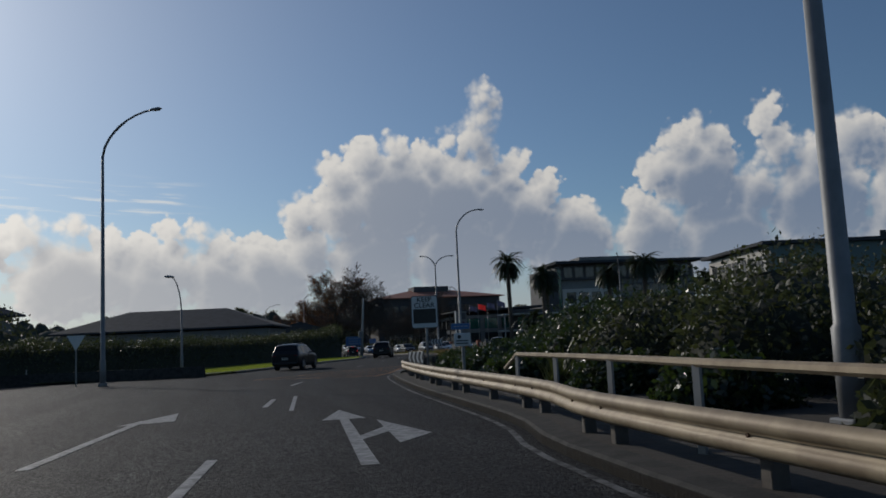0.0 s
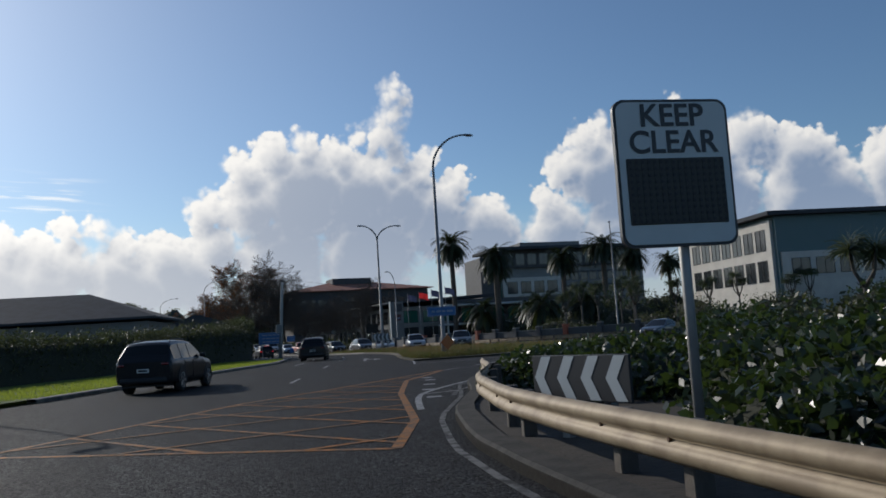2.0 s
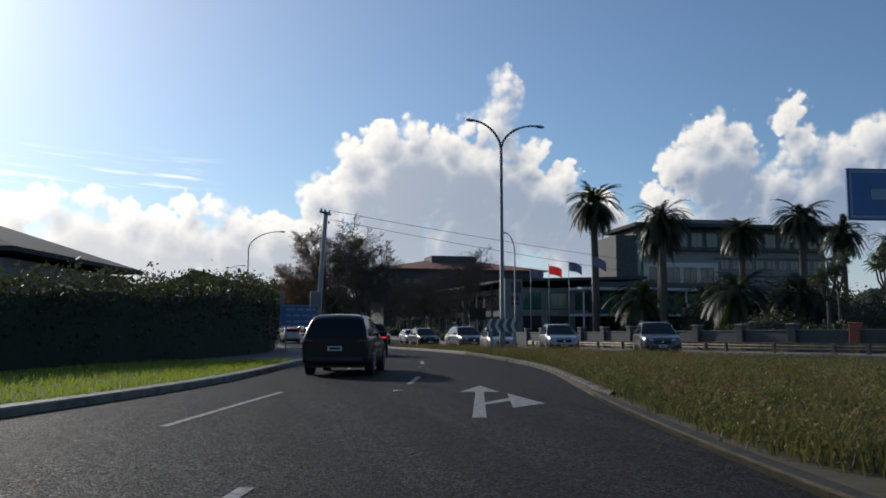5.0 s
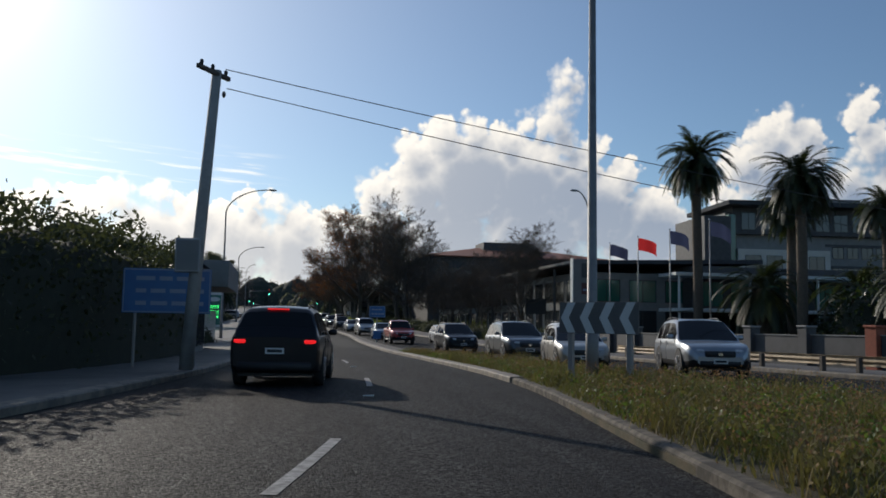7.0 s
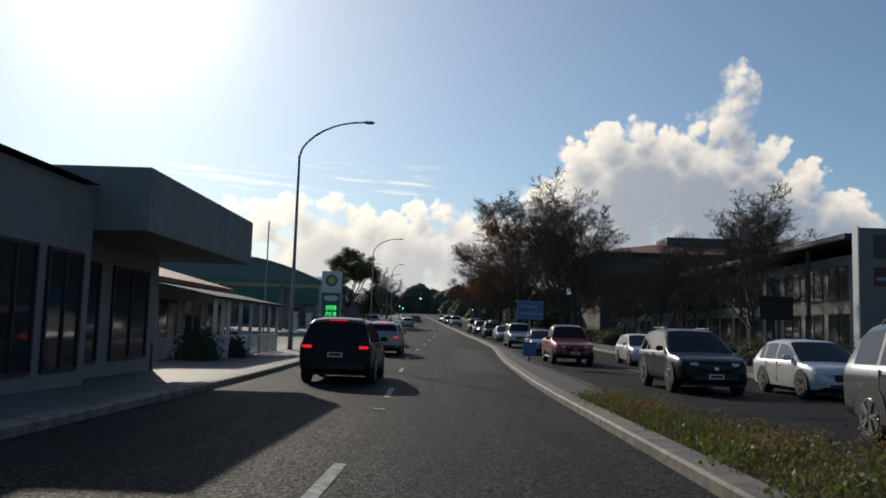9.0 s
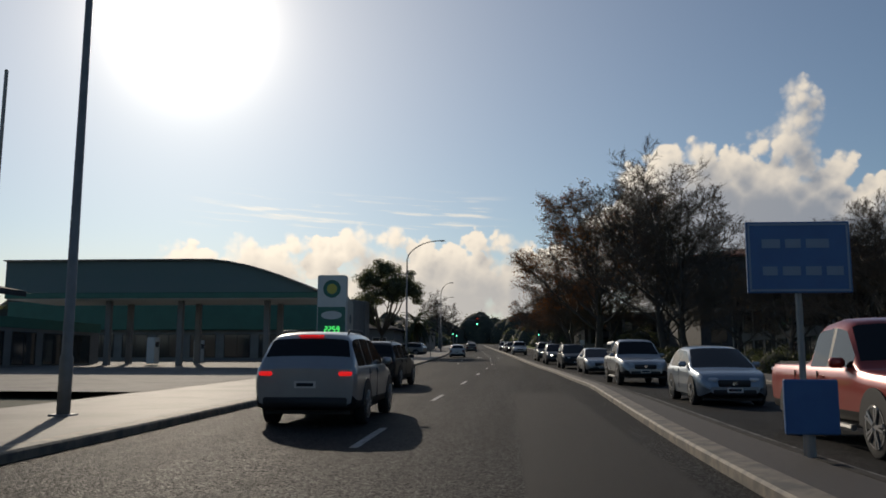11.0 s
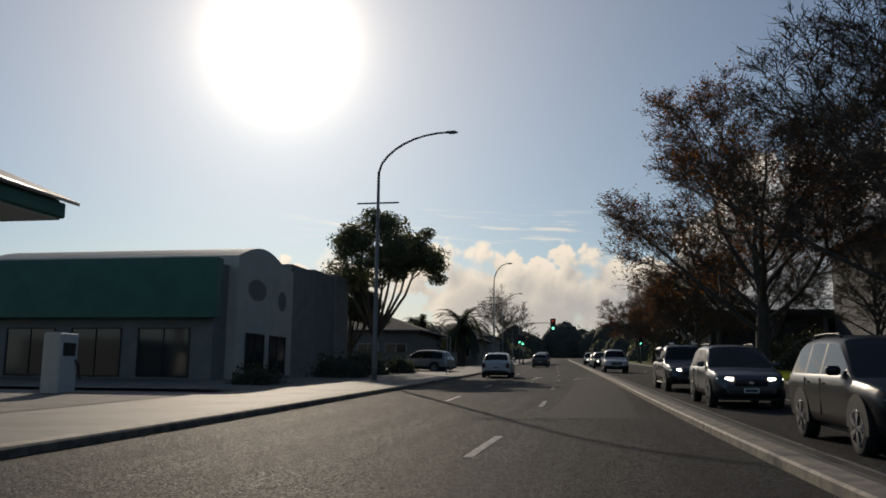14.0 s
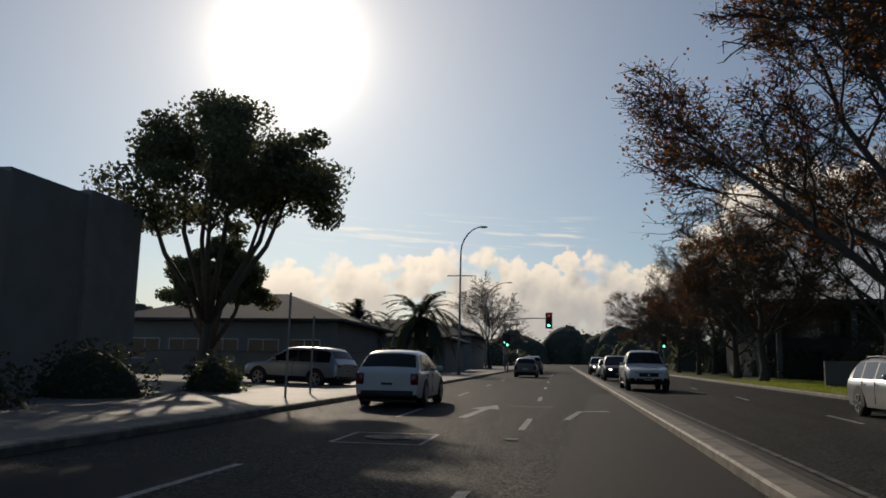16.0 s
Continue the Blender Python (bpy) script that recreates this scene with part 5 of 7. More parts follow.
# ---- street furniture ----
def street_lamp(base, arms, label, thick=0.1, cross=None, mat=None, sag=0.0):
    """A tapered column; each arm is the place of the lamp head."""
    x, y = base
    z = gz(y)
    root = thing("street_lamp", (x, y, z), label, "street lamp", "street lamps")
    tips = [Vector(a) - Vector((x, y, z)) for a in arms]
    bend = min(t.z for t in tips) - (1.35 if len(arms) > 1 else 1.9)
    part("base_plate", boxed(-0.2, -0.2, 0.0, 0.2, 0.2, 0.16, 0.02), mat or POLE, root)
    part("column", tubed([(0, 0, 0.1), (0, 0, 1.2), (0, 0, 1.25), (0, 0, bend)], [thick * 1.25, thick * 1.25, thick, thick * 0.62], 10), mat or POLE, root, "", True)
    for t in tips:
        flat = Vector((t.x, t.y, 0))
        pts = [Vector((0, 0, bend - 0.05))]
        for k in range(1, 9):
            f = k / 8
            pts.append(flat * f ** 1.5 + Vector((0, 0, bend + (t.z - bend) * math.sin(f * math.pi / 2) ** 0.9)))
        arm = part("arm", tubed(pts, [thick * 0.55] * 5 + [thick * 0.45] * 4, 7), mat or POLE, root, "", True)
        u = flat.normalized()
        bm = bmesh.new()
        tube(bm, [(-0.30, 0, -0.02), (-0.1, 0, 0), (0.25, 0, -0.01), (0.42, 0, -0.05)], [0.05, 0.11, 0.13, 0.05], 8)
        for v in bm.verts:
            v.co.z *= 0.62
        head = part("lamp_head", bm, POLE_GREY, arm, "flat lamp head", True)
        place = Matrix.Translation(t) @ pose(0, 0, 0, 0, 0, math.degrees(math.atan2(u.y, u.x)))
        head.matrix_local = place
        lens = part("lens", boxed(-0.02, -0.07, -0.085, 0.30, 0.07, -0.068), GLASS, arm)
        lens.matrix_local = place
    if cross:
        height, half = cross
        part("cross_arm", boxed(-half, -0.035, height - z - 0.035, half, 0.035, height - z + 0.035), POLE, root, "thin cross arm")


street_lamp((-3.95, -47.3), [(-1.67, -47.26, 12.96)], "tall single-arm street lamp on the grass island", 0.12)
street_lamp((4.0, -11.65), [(2.2, -12.05, 12.6), (6.35, -11.3, 12.7)], "tall street lamp with two curved arms", 0.13)
street_lamp((27.1, -19.0), [(26.5, -19.8, 11.7)], "street lamp beside the far footpath", 0.1)
street_lamp((-8.1, 35.5), [(-4.64, 35.5, 11.6)], "street lamp with a long curved arm", 0.1)
street_lamp((-10.3, 104.0), [(-6.76, 104.0, 12.9)], "street lamp with thin cross arm beside the footpath", 0.11, (9.45, 1.05))
street_lamp((-11.1, 156.0), [(-9.46, 156.0, 13.4)], "street lamp with thin cross arm farther along", 0.1, (9.6, 1.0))
street_lamp((-15.2, 200.0), [(-12.3, 200.0, 14.3)], "distant street lamp with curved arm", 0.1)
street_lamp((-18.2, 245.0), [(-15.3, 245.0, 15.4)], "distant street lamp with curved arm", 0.1)
street_lamp((18.2, 24.7), [(17.0, 24.4, 10.9)], "street lamp beside the hotel sign", 0.1)
street_lamp((-30.1, -74.0), [(-27.6, -75.9, 13.0)], "tall street lamp across the side road", 0.11)
street_lamp((-26.8, -64.0), [(-27.4, -64.6, 6.0)], "small street lamp before the hedge", 0.07)
street_lamp((-18.2, -108.1), [(-20.6, -108.8, 12.0)], "stout lamp column behind the guard rail", 0.135, None, POLE)


POLE_TIMBER = material("grey_pole_timber", (0.33, 0.32, 0.30), 0.8, second=(0.22, 0.21, 0.195), scale=4.0, bump=0.4, bump_scale=22.0)


def utility_pole():
    z = gz(-9.9)
    root = thing("utility_pole", (-5.95, -9.9, z), "leaning timber power pole with crossarm and wires", "utility pole")
    top = Vector((0.46, 0.0, 7.75))
    part("pole", tubed([(0, 0, -0.2), tuple(top * 0.5), tuple(top)], [0.17, 0.15, 0.12], 10), POLE_TIMBER, root, "", True)
    arm = part("crossarm", boxed(-0.75, -0.05, -0.05, 0.55, 0.05, 0.06, 0.01), TIMBER, root)
    arm.matrix_local = Matrix.Translation(top * 0.985 + Vector((0, -0.12, 0))) @ pose(0, 0, 0, 0, 0, 58)
    for k, (dx, dz) in enumerate(((-0.6, 0.12), (-0.15, 0.12), (0.4, 0.12), (0.35, -0.45))):
        ins = part("insulator", tubed([(0, 0, -0.08), (0, 0, -0.02), (0, 0, 0.03), (0, 0, 0.08)], [0.02, 0.05, 0.05, 0.03], 7), DARK, root)
        ins.matrix_local = Matrix.Translation(top * 0.985 + Vector((dx * 0.53, dx * 0.85 - 0.12, dz)))
    far = Vector((31.0, -5.2, 4.3)) - Vector((-5.95, -9.9, z))
    for k, (dz, dx) in enumerate(((0.08, 0.2), (-0.42, 0.25))):
        a = top + Vector((dx, 0.1, dz))
        b = far + Vector((0, k * 0.5, -0.9 * k))
        pts = [a.lerp(b, t) + Vector((0, 0, -0.35 * 4 * t * (1 - t))) for t in np.linspace(0, 1, 15)]
        part("wire", tubed(pts, 0.014, 4), BLACK, root, "thin sagging wire")
    cabinet = part("meter_box", boxed(-0.34, -0.22, 2.55, 0.26, 0.06, 3.4, 0.02), POLE_GREY, root, "pale grey box strapped to the pole")
    part("box_door", boxed(-0.30, -0.235, 2.6, 0.22, -0.222, 3.35), WALL_GREY, cabinet)


utility_pole()


def text_mesh(words, size):
    cu = bpy.data.curves.new("text", "FONT")
    cu.body, cu.size, cu.align_x, cu.align_y, cu.extrude, cu.offset = words, size, "CENTER", "CENTER", 0.002, size * 0.018
    ob = bpy.data.objects.new("text", cu)
    me = bpy.data.meshes.new_from_object(ob)
    bpy.data.objects.remove(ob)
    bpy.data.curves.remove(cu)
    return me


def rounded(w, h, r, depth):
    """An upright board with rounded corners, in the x-z plane."""
    bm = bmesh.new()
    pts = []
    for cx, cz, a0 in ((w / 2 - r, h / 2 - r, 0), (-w / 2 + r, h / 2 - r, 90), (-w / 2 + r, -h / 2 + r, 180), (w / 2 - r, -h / 2 + r, 270)):
        pts += [(cx + r * math.cos(radians(a0 + k * 18)), cz + r * math.sin(radians(a0 + k * 18))) for k in range(6)]
    front = [bm.verts.new((x, -depth / 2, z)) for x, z in pts]
    back = [bm.verts.new((x, depth / 2, z)) for x, z in pts]
    bm.faces.new(front)
    bm.faces.new(back[::-1])
    for i in range(len(pts)):
        j = (i + 1) % len(pts)
        bm.faces.new((front[i], back[i], back[j], front[j]))
    return bm


def keep_clear_sign():
    z = gz(-85.1)
    root = thing("keep_clear_sign", (-17.2, -85.1, z), "white KEEP CLEAR sign with dark electronic panel on a post", "road sign", "", -12)
    part("post", tubed([(0.06, 0.09, -0.2), (0.06, 0.09, 3.0)], 0.045, 9), GALV, root, "", True)
    edge = part("edge", rounded(1.04, 1.26, 0.10, 0.05), SIGN_BLACK, root, "black rim")
    edge.location = (0, 0.02, 2.5)
    board = part("board", rounded(0.99, 1.21, 0.085, 0.05), SIGN_WHITE, root)
    board.location = (0, 0.012, 2.5)
    panel = part("led_panel", boxed(-0.44, -0.025, 2.06, 0.44, 0.0, 2.62, 0.006), LED, root, "unlit dark electronic panel")
    dots = bmesh.new()
    for i in range(16):
        for j in range(10):
            x, zz = -0.41 + i * 0.055, 2.09 + j * 0.055
            box(dots, x - 0.012, -0.031, zz - 0.012, x + 0.012, -0.026, zz + 0.012)
    part("lamp_grid", dots, BLACK, panel, "", False, "stuff")
    for words, zz in (("KEEP", 2.98), ("CLEAR", 2.75)):
        me = text_mesh(words, 0.27)
        me.materials.append(SIGN_BLACK)
        t = part("lettering", me, SIGN_BLACK, root, "dark capital letters")
        t.matrix_local = pose(0, -0.018, zz, 90, 0, 0)


keep_clear_sign()


def chevron_board(left, right, low, high, count, label, feet, back=SIGN_BLACK):
    """Black and white arrows pointing left."""
    a, b = Vector(left), Vector(right)
    z = gz((a.y + b.y) / 2)
    w = (b - a).length
    mid = (a + b) / 2
    root = thing("chevron_board", (mid.x, mid.y, z), label, "road sign", "chevron boards", math.degrees(math.atan2(b.y - a.y, b.x - a.x)))
    h = high - low
    board = part("board", boxed(-w / 2, -0.02, low, w / 2, 0.02, high, 0.006), back, root)
    step = w / count
    for k in range(count):
        x = -w / 2 + k * step + step * 0.10
        c = low + h / 2
        t = step * 0.42
        bm = bmesh.new()
        for sgn in (1, -1):
            vs = [bm.verts.new(p) for p in ((x, -0.024, c), (x + t, -0.024, c), (x + t + step * 0.36, -0.024, c + sgn * (h / 2 - 0.01)), (x + step * 0.36, -0.024, c + sgn * (h / 2 - 0.01)))]
            bm.faces.new(vs if sgn > 0 else vs[::-1])
        part("chevron", bm, SIGN_WHITE, root, "white arrow head")
    for x in feet:
        part("post", boxed(x - 0.06, 0.025, -0.2, x + 0.06, 0.12, high - 0.05, 0.01), GALV, root)


chevron_board((-17.28, -82.5), (-16.98, -83.9), 0.50, 0.97, 4, "low chevron board behind the guard rail", (-0.3, 0.35))
chevron_board((2.25, -14.2), (3.35, -15.8), 1.19, 1.85, 4, "wide grey and white chevron board on two posts on the island", (-0.72, 0.72), SIGN_GREY)


def blue_sign(x0, x1, y, low, high, posts, label, turn=0.0, rows=3, ground=0.0):
    z = gz(y) + ground
    mid, w = (x0 + x1) / 2, x1 - x0
    root = thing("direction_sign", (mid, y, z), label, "road sign", "blue signs", turn)
    part("board", boxed(-w / 2, -0.02, low, w / 2, 0.02, high, 0.008), SIGN_BLUE, root)
    edge = bmesh.new()
    for a in ((-w / 2 + 0.02, low + 0.02, w / 2 - 0.02, low + 0.045), (-w / 2 + 0.02, high - 0.045, w / 2 - 0.02, high - 0.02), (-w / 2 + 0.02, low + 0.05, -w / 2 + 0.045, high - 0.05), (w / 2 - 0.045, low + 0.05, w / 2 - 0.02, high - 0.05)):
        box(edge, a[0], -0.024, a[1], a[2], -0.021, a[3])
    part("border", edge, SIGN_TEXT, root)
    h = (high - low) / (rows + 0.6)
    rng = random.Random(int(abs(x0 * 10)))
    for r in range(rows):
        zz = high - h * (r + 0.8)
        x = -w / 2 + 0.15 * w
        while x < w / 2 - 0.2 * w:
            ln = rng.uniform(0.10, 0.24) * w
            part("text_bar", boxed(x, -0.025, zz - h * 0.16, min(x + ln, w / 2 - 0.08 * w), -0.021, zz + h * 0.16), SIGN_TEXT, root)
            x += ln + 0.05 * w
    for px in posts:
        part("post", tubed([(px, 0.06, -0.2), (px, 0.06, high - 0.05)], 0.04, 8), GALV, root)


blue_sign(-7.75, -5.5, -8.6, 1.55, 2.72, (-0.8, 0.75), "large blue direction sign with pale text rows", -4)
blue_sign(-4.9, -3.25, -47.55, 2.33, 2.86, (), "blue street sign fixed to the lamp column", -10, 1)
blue_sign(2.97, 4.17, 30.6, 2.0, 2.85, (0.0,), "small blue sign on a post on the median", 0, 2)
works = thing("works_sign", (-3.9, -47.75, gz(-47)), "small orange diamond road works sign on a stake", "road sign")
plate = part("plate", boxed(-0.3, -0.01, -0.3, 0.3, 0.01, 0.3, 0.004), ORANGE, works, "orange diamond plate")
plate.matrix_local = pose(0, 0, 0.85, 0, 45, 0)
part("stake", boxed(-0.03, 0.03, 0, 0.03, 0.07, 0.9), TIMBER, works)


def give_way_sign(x, y):
    root = thing("give_way_sign", (x, y, gz(y)), "triangular give way sign on a slim post", "road sign")
    bm = bmesh.new()
    front = [bm.verts.new(p) for p in ((0, -0.01, 1.75), (0.42, -0.01, 2.5), (-0.42, -0.01, 2.5))]
    back = [bm.verts.new((v.co.x, 0.01, v.co.z)) for v in front]
    bm.faces.new(front)
    bm.faces.new(back[::-1])
    for i in range(3):
        bm.faces.new((front[i], back[i], back[(i + 1) % 3], front[(i + 1) % 3]))
    part("plate", bm, SIGN_WHITE, root, "pale triangle")
    part("post", tubed([(0, 0.05, -0.1), (0, 0.05, 2.45)], 0.035, 7), GALV, root)


give_way_sign(-31.5, -72.4)


def barrier():
    """The low concrete barrier across the side road."""
    pts = resample([(-70, -58), (-50, -62.5), (-38, -64.6), (-30.5, -65.9), (-25.5, -67.3)], 2.0)
    root = thing("concrete_barrier", (0, 0, 0), "low dark concrete barrier along the far side", "barrier")
    part("wall", sweep(pts, [(-0.22, 0), (-0.16, 0.25), (-0.08, 0.62), (0.08, 0.62), (0.16, 0.25), (0.22, 0)], True), BANK_KERB, root)
    for k, (x, y) in enumerate(pts[2:-2:3]):
        p = part("post", tubed([(x, y, gz(y) + 0.55), (x, y, gz(y) + 0.9)], 0.04, 6), GALV, root)


barrier()


def sign_post(x, y, h, w, hh, mat, label, name="notice_board", turn=0.0):
    root = thing(name, (x, y, gz(y)), label, "sign", "", turn)
    part("post", tubed([(0, 0.05, -0.1), (0, 0.05, h)], 0.05, 8), GALV, root)
    part("board", boxed(-w / 2, -0.04, h - hh, w / 2, 0.03, h, 0.015), mat, root)
    return root


sign_post(21.4, 47.4, 4.1, 2.2, 1.55, DARK, "dark electronic board on a steel post")
sign_post(3.57, 30.45, 1.0, 0.6, 0.62, SIGN_BLUE, "low blue plate on a post on the median", "low_sign")
marker = sign_post(-18.62, -94.4, 1.50, 0.46, 0.36, SIGN_WHITE, "small pale route sign on a white post behind the guard rail", "route_sign", -28)
part("emblem", tubed([(-0.08, -0.041, 1.40), (-0.08, -0.044, 1.40)], 0.055, 12), SIGN_BLACK, marker, "dark round emblem")
for k in range(2):
    part("text_bar", boxed(-0.17, -0.045, 1.205 + k * 0.07, 0.17, -0.041, 1.235 + k * 0.07), SIGN_BLACK, marker)
sign_post(8.6, 117.5, 2.0, 0.5, 0.6, SIGN_WHITE, "small pale sign on a post", "small_sign")
for x, y, h in ((-9.0, 116.0, 2.9), (-9.3, 118.8, 2.4), (-9.4, 35.0, 6.5)):
    r = thing("sign_pole", (x, y, gz(y) + 0.12), "slim grey steel pole on the footpath", "pole", "slim poles")
    part("pole", tubed([(0, 0, 0), (0.02, 0, h)], 0.035, 8), GALV, r)
    part("cap", tubed([(0.02, 0, h), (0.02, 0, h + 0.03)], [0.042, 0.02], 8), DARK, r)


def bollard(x, y):
    root = thing("bollard", (x, y, gz(y) + 0.13), "short dark round bollard on the footpath", "bollard", "bollards")
    part("shaft", tubed([(0, 0, 0), (0, 0, 0.72), (0, 0, 0.78)], [0.13, 0.13, 0.08], 12), DARK, root, "", True)
    part("cap", tubed([(0, 0, 0.80), (0, 0, 0.84)], [0.15, 0.12], 12), POLE, root, "", True)


bollard(-8.1, 15.4)
bollard(-8.6, 13.6)


def traffic_signal(base, heads, label, mast=None):
    x, y = base
    root = thing("traffic_signal", (x, y, gz(y)), label, "traffic light", "traffic signals")
    top = max(h[2] for h in heads)
    part("pole", tubed([(0, 0, -0.1), (0, 0, top + 0.4)], [0.09, 0.07], 9), POLE, root, "", True)
    for hx, hy, hz, big in heads:
        if abs(hx) > 0.5:
            part("mast_arm", tubed([(0, 0, hz), (hx * 0.5, hy * 0.5, hz + 0.25), (hx, hy, hz + 0.25)], [0.07, 0.06, 0.05], 7), POLE, root, "", True)
        s = big
        body = part("signal_head", boxed(hx - 0.30 * s, hy - 0.14, hz - 0.72 * s, hx + 0.30 * s, hy + 0.1, hz + 0.72 * s, 0.03), BLACK, root, "black signal head")
        for k, mat in enumerate((SIG_RED if big > 1 else DARK, DARK, SIG_GREEN)):
            lens = part("lens", tubed([(hx, hy - 0.145, hz + (0.44 - 0.44 * k) * s), (hx, hy - 0.17, hz + (0.44 - 0.44 * k) * s)], 0.13 * s, 10), mat, body)


traffic_signal((-11.2, 187.0), [(4.9, 0, 5.75, 1.25), (0, -0.2, 3.6, 0.9)], "mast arm traffic signal showing green")
traffic_signal((-9.9, 178.0), [(0, -0.2, 3.2, 0.9)], "post mounted traffic signal showing green")
traffic_signal((6.0, 185.0), [(0, -0.2, 3.4, 0.9)], "post mounted traffic signal beyond the median")


# ---- flags and hotel sign ----
def flag(x, y, h, mat, label, seed):
    root = thing("flagpole", (x, y, gz(y)), label, "flagpole", "flagpoles")
    part("pole", tubed([(0, 0, -0.1), (0, 0, h)], [0.06, 0.035], 8), GALV, root, "", True)
    bm = bmesh.new()
    cols = []
    for i in range(11):
        u = i / 10
        xx, yy = 0.05 + 1.55 * u * 0.92, 0.16 * math.sin(u * 7 + seed) * u
        drop = 0.42 * u * u
        cols.append([bm.verts.new((xx, yy + 0.03 * math.sin(j + seed), h - 0.08 - drop - 0.9 * j / 4)) for j in range(5)])
    for a, b in zip(cols, cols[1:]):
        for j in range(4):
            bm.faces.new((a[j], b[j], b[j + 1], a[j + 1]))
    part("flag", bm, mat, root, "", True)
    part("finial", tubed([(0, 0, h), (0, 0, h + 0.05), (0, 0, h + 0.09)], [0.05, 0.06, 0.02], 7), CHROME, root, "", True)


for (y, mat, words) in ((29.8, FLAG_NAVY, "flagpole with a dark navy flag"), (24.6, FLAG_RED, "flagpole with a bright red flag"), (19.6, FLAG_NAVY, "flagpole with a dark navy flag"), (14.4, FLAG_NAVY, "flagpole with a dark navy flag")):
    flag(21.9, y, 8.2, mat, words, y)

mono = thing("pylon_sign", (22.25, 36.3, gz(36)), "tall grey hotel sign slab with dark panels", "sign")
part("slab", boxed(-1.08, -0.28, 0, 1.08, 0.28, 7.35, 0.03), WALL_GREY, mono)
part("side_edge", boxed(-1.16, -0.30, 0, -1.085, 0.30, 7.42), SIGN_WHITE, mono, "pale edge strip")
part("panel", boxed(-0.35, -0.30, 5.75, 0.85, -0.283, 7.0), WALL_DARK, mono, "dark upper panel")
square = part("panel", boxed(-0.35, -0.30, 4.3, 0.62, -0.283, 5.3), material("brown_red", (0.10, 0.03, 0.025), 0.6), mono, "small brown red square")
part("text_bar", boxed(-0.22, -0.306, 4.6, 0.48, -0.301, 4.78), SIGN_TEXT, square)


# ---- buildings ----
def windows(root, x0, x1, z0, z1, y, count, frame=0.06, mat=None, depth=0.06, name="window", sill=True, face=-1, axis="x", frame_mat=None):
    """A row of framed windows on a wall that looks along -y (or along an x wall when axis is y)."""
    step = (x1 - x0) / count
    for k in range(count):
        a, b = x0 + step * k + step * 0.14, x0 + step * (k + 1) - step * 0.14

        def put(bm, p0, q0, p1, q1, d0, d1):
            if axis == "x":
                box(bm, p0, y + face * max(d0, d1), q0, p1, y + face * min(d0, d1), q1)
            else:
                box(bm, y + face * max(d0, d1) if face < 0 else y + min(d0, d1), p0, q0, y + face * min(d0, d1) if face < 0 else y + max(d0, d1), p1, q1)

        bm = bmesh.new()
        put(bm, a, z0, b, z1, 0.004, 0.02)
        w = part(name, bm, mat or GLASS, root)
        fr = bmesh.new()
        for p in ((a - frame, z0 - frame, a, z1 + frame), (b, z0 - frame, b + frame, z1 + frame), (a, z1, b, z1 + frame), (a, z0 - frame, b, z0), ((a + b) / 2 - frame / 3, z0, (a + b) / 2 + frame / 3, z1)):
            put(fr, p[0], p[1], p[2], p[3], 0.004, depth)
        part("frame", fr, frame_mat or DARK, w)


def hip_roof(x0, x1, y0, y1, eave, ridge, over=0.6, axis="x"):
    bm = bmesh.new()
    x0, x1, y0, y1 = x0 - over, x1 + over, y0 - over, y1 + over
    if axis == "x":
        half = (y1 - y0) / 2
        tops = [(x0 + half, (y0 + y1) / 2, ridge), (x1 - half, (y0 + y1) / 2, ridge)]
    else:
        half = (x1 - x0) / 2
        tops = [((x0 + x1) / 2, y0 + half, ridge), ((x0 + x1) / 2, y1 - half, ridge)]
    c = [bm.verts.new(p) for p in ((x0, y0, eave), (x1, y0, eave), (x1, y1, eave), (x0, y1, eave))]
    l = [bm.verts.new((v.co.x, v.co.y, eave - 0.18)) for v in c]
    t = [bm.verts.new(p) for p in tops]
    if axis == "x":
        faces = ((c[0], c[1], t[1], t[0]), (c[1], c[2], t[1]), (c[2], c[3], t[0], t[1]), (c[3], c[0], t[0]))
    else:
        faces = ((c[0], c[1], t[0]), (c[1], c[2], t[1], t[0]), (c[2], c[3], t[1]), (c[3], c[0], t[0], t[1]))
    for f in faces:
        bm.faces.new(f)
    for i in range(4):
        bm.faces.new((l[i], l[(i + 1) % 4], c[(i + 1) % 4], c[i]))
    bm.faces.new(l[::-1])
    return bm


def house(name, at, size, wall, eave, ridge, wall_mat, roof_mat, label, turn=0.0, axis="x", rows=((1.0, 2.2, 4),)):
    root = thing(name, at, label, "building", "", turn)
    w, d = size
    body = part("wall", boxed(-w / 2, -d / 2, -0.4, w / 2, d / 2, wall), wall_mat, root)
    part("roof", hip_roof(-w / 2, w / 2, -d / 2, d / 2, eave, ridge, 0.7, axis), roof_mat, root)
    for z0, z1, n in rows:
        windows(root, -w / 2 + 0.8, w / 2 - 0.8, z0, z1, -d / 2, n, frame_mat=SIGN_WHITE)
    return root


# house behind the hedge
g = gz(-10)
house("hip_roof_house", (-28.5, -13.0, g), (23.5, 12.0), 4.0, 4.35, 6.75, WALL_GREY, ROOF_DARK, "long low house with grey hipped roof", -14, "x", ((1.0, 2.6, 7),))
house("hip_roof_house", (-50, -38, g), (14, 10), 5.4, 5.6, 8.4, WALL_GREY, ROOF_DARK, "dark house with hipped roof across the side road", -30)
bush(-45, -50, 5.0, 5.4, 3000, 0.35, LEAF_HEDGE, "dark rounded tree beside the side road", 911, "round_tree", "tree", "")
bush(-39.5, -54, 3.6, 4.4, 2200, 0.3, LEAF_HEDGE, "dark rounded tree beside the side road", 912, "round_tree", "tree", "")


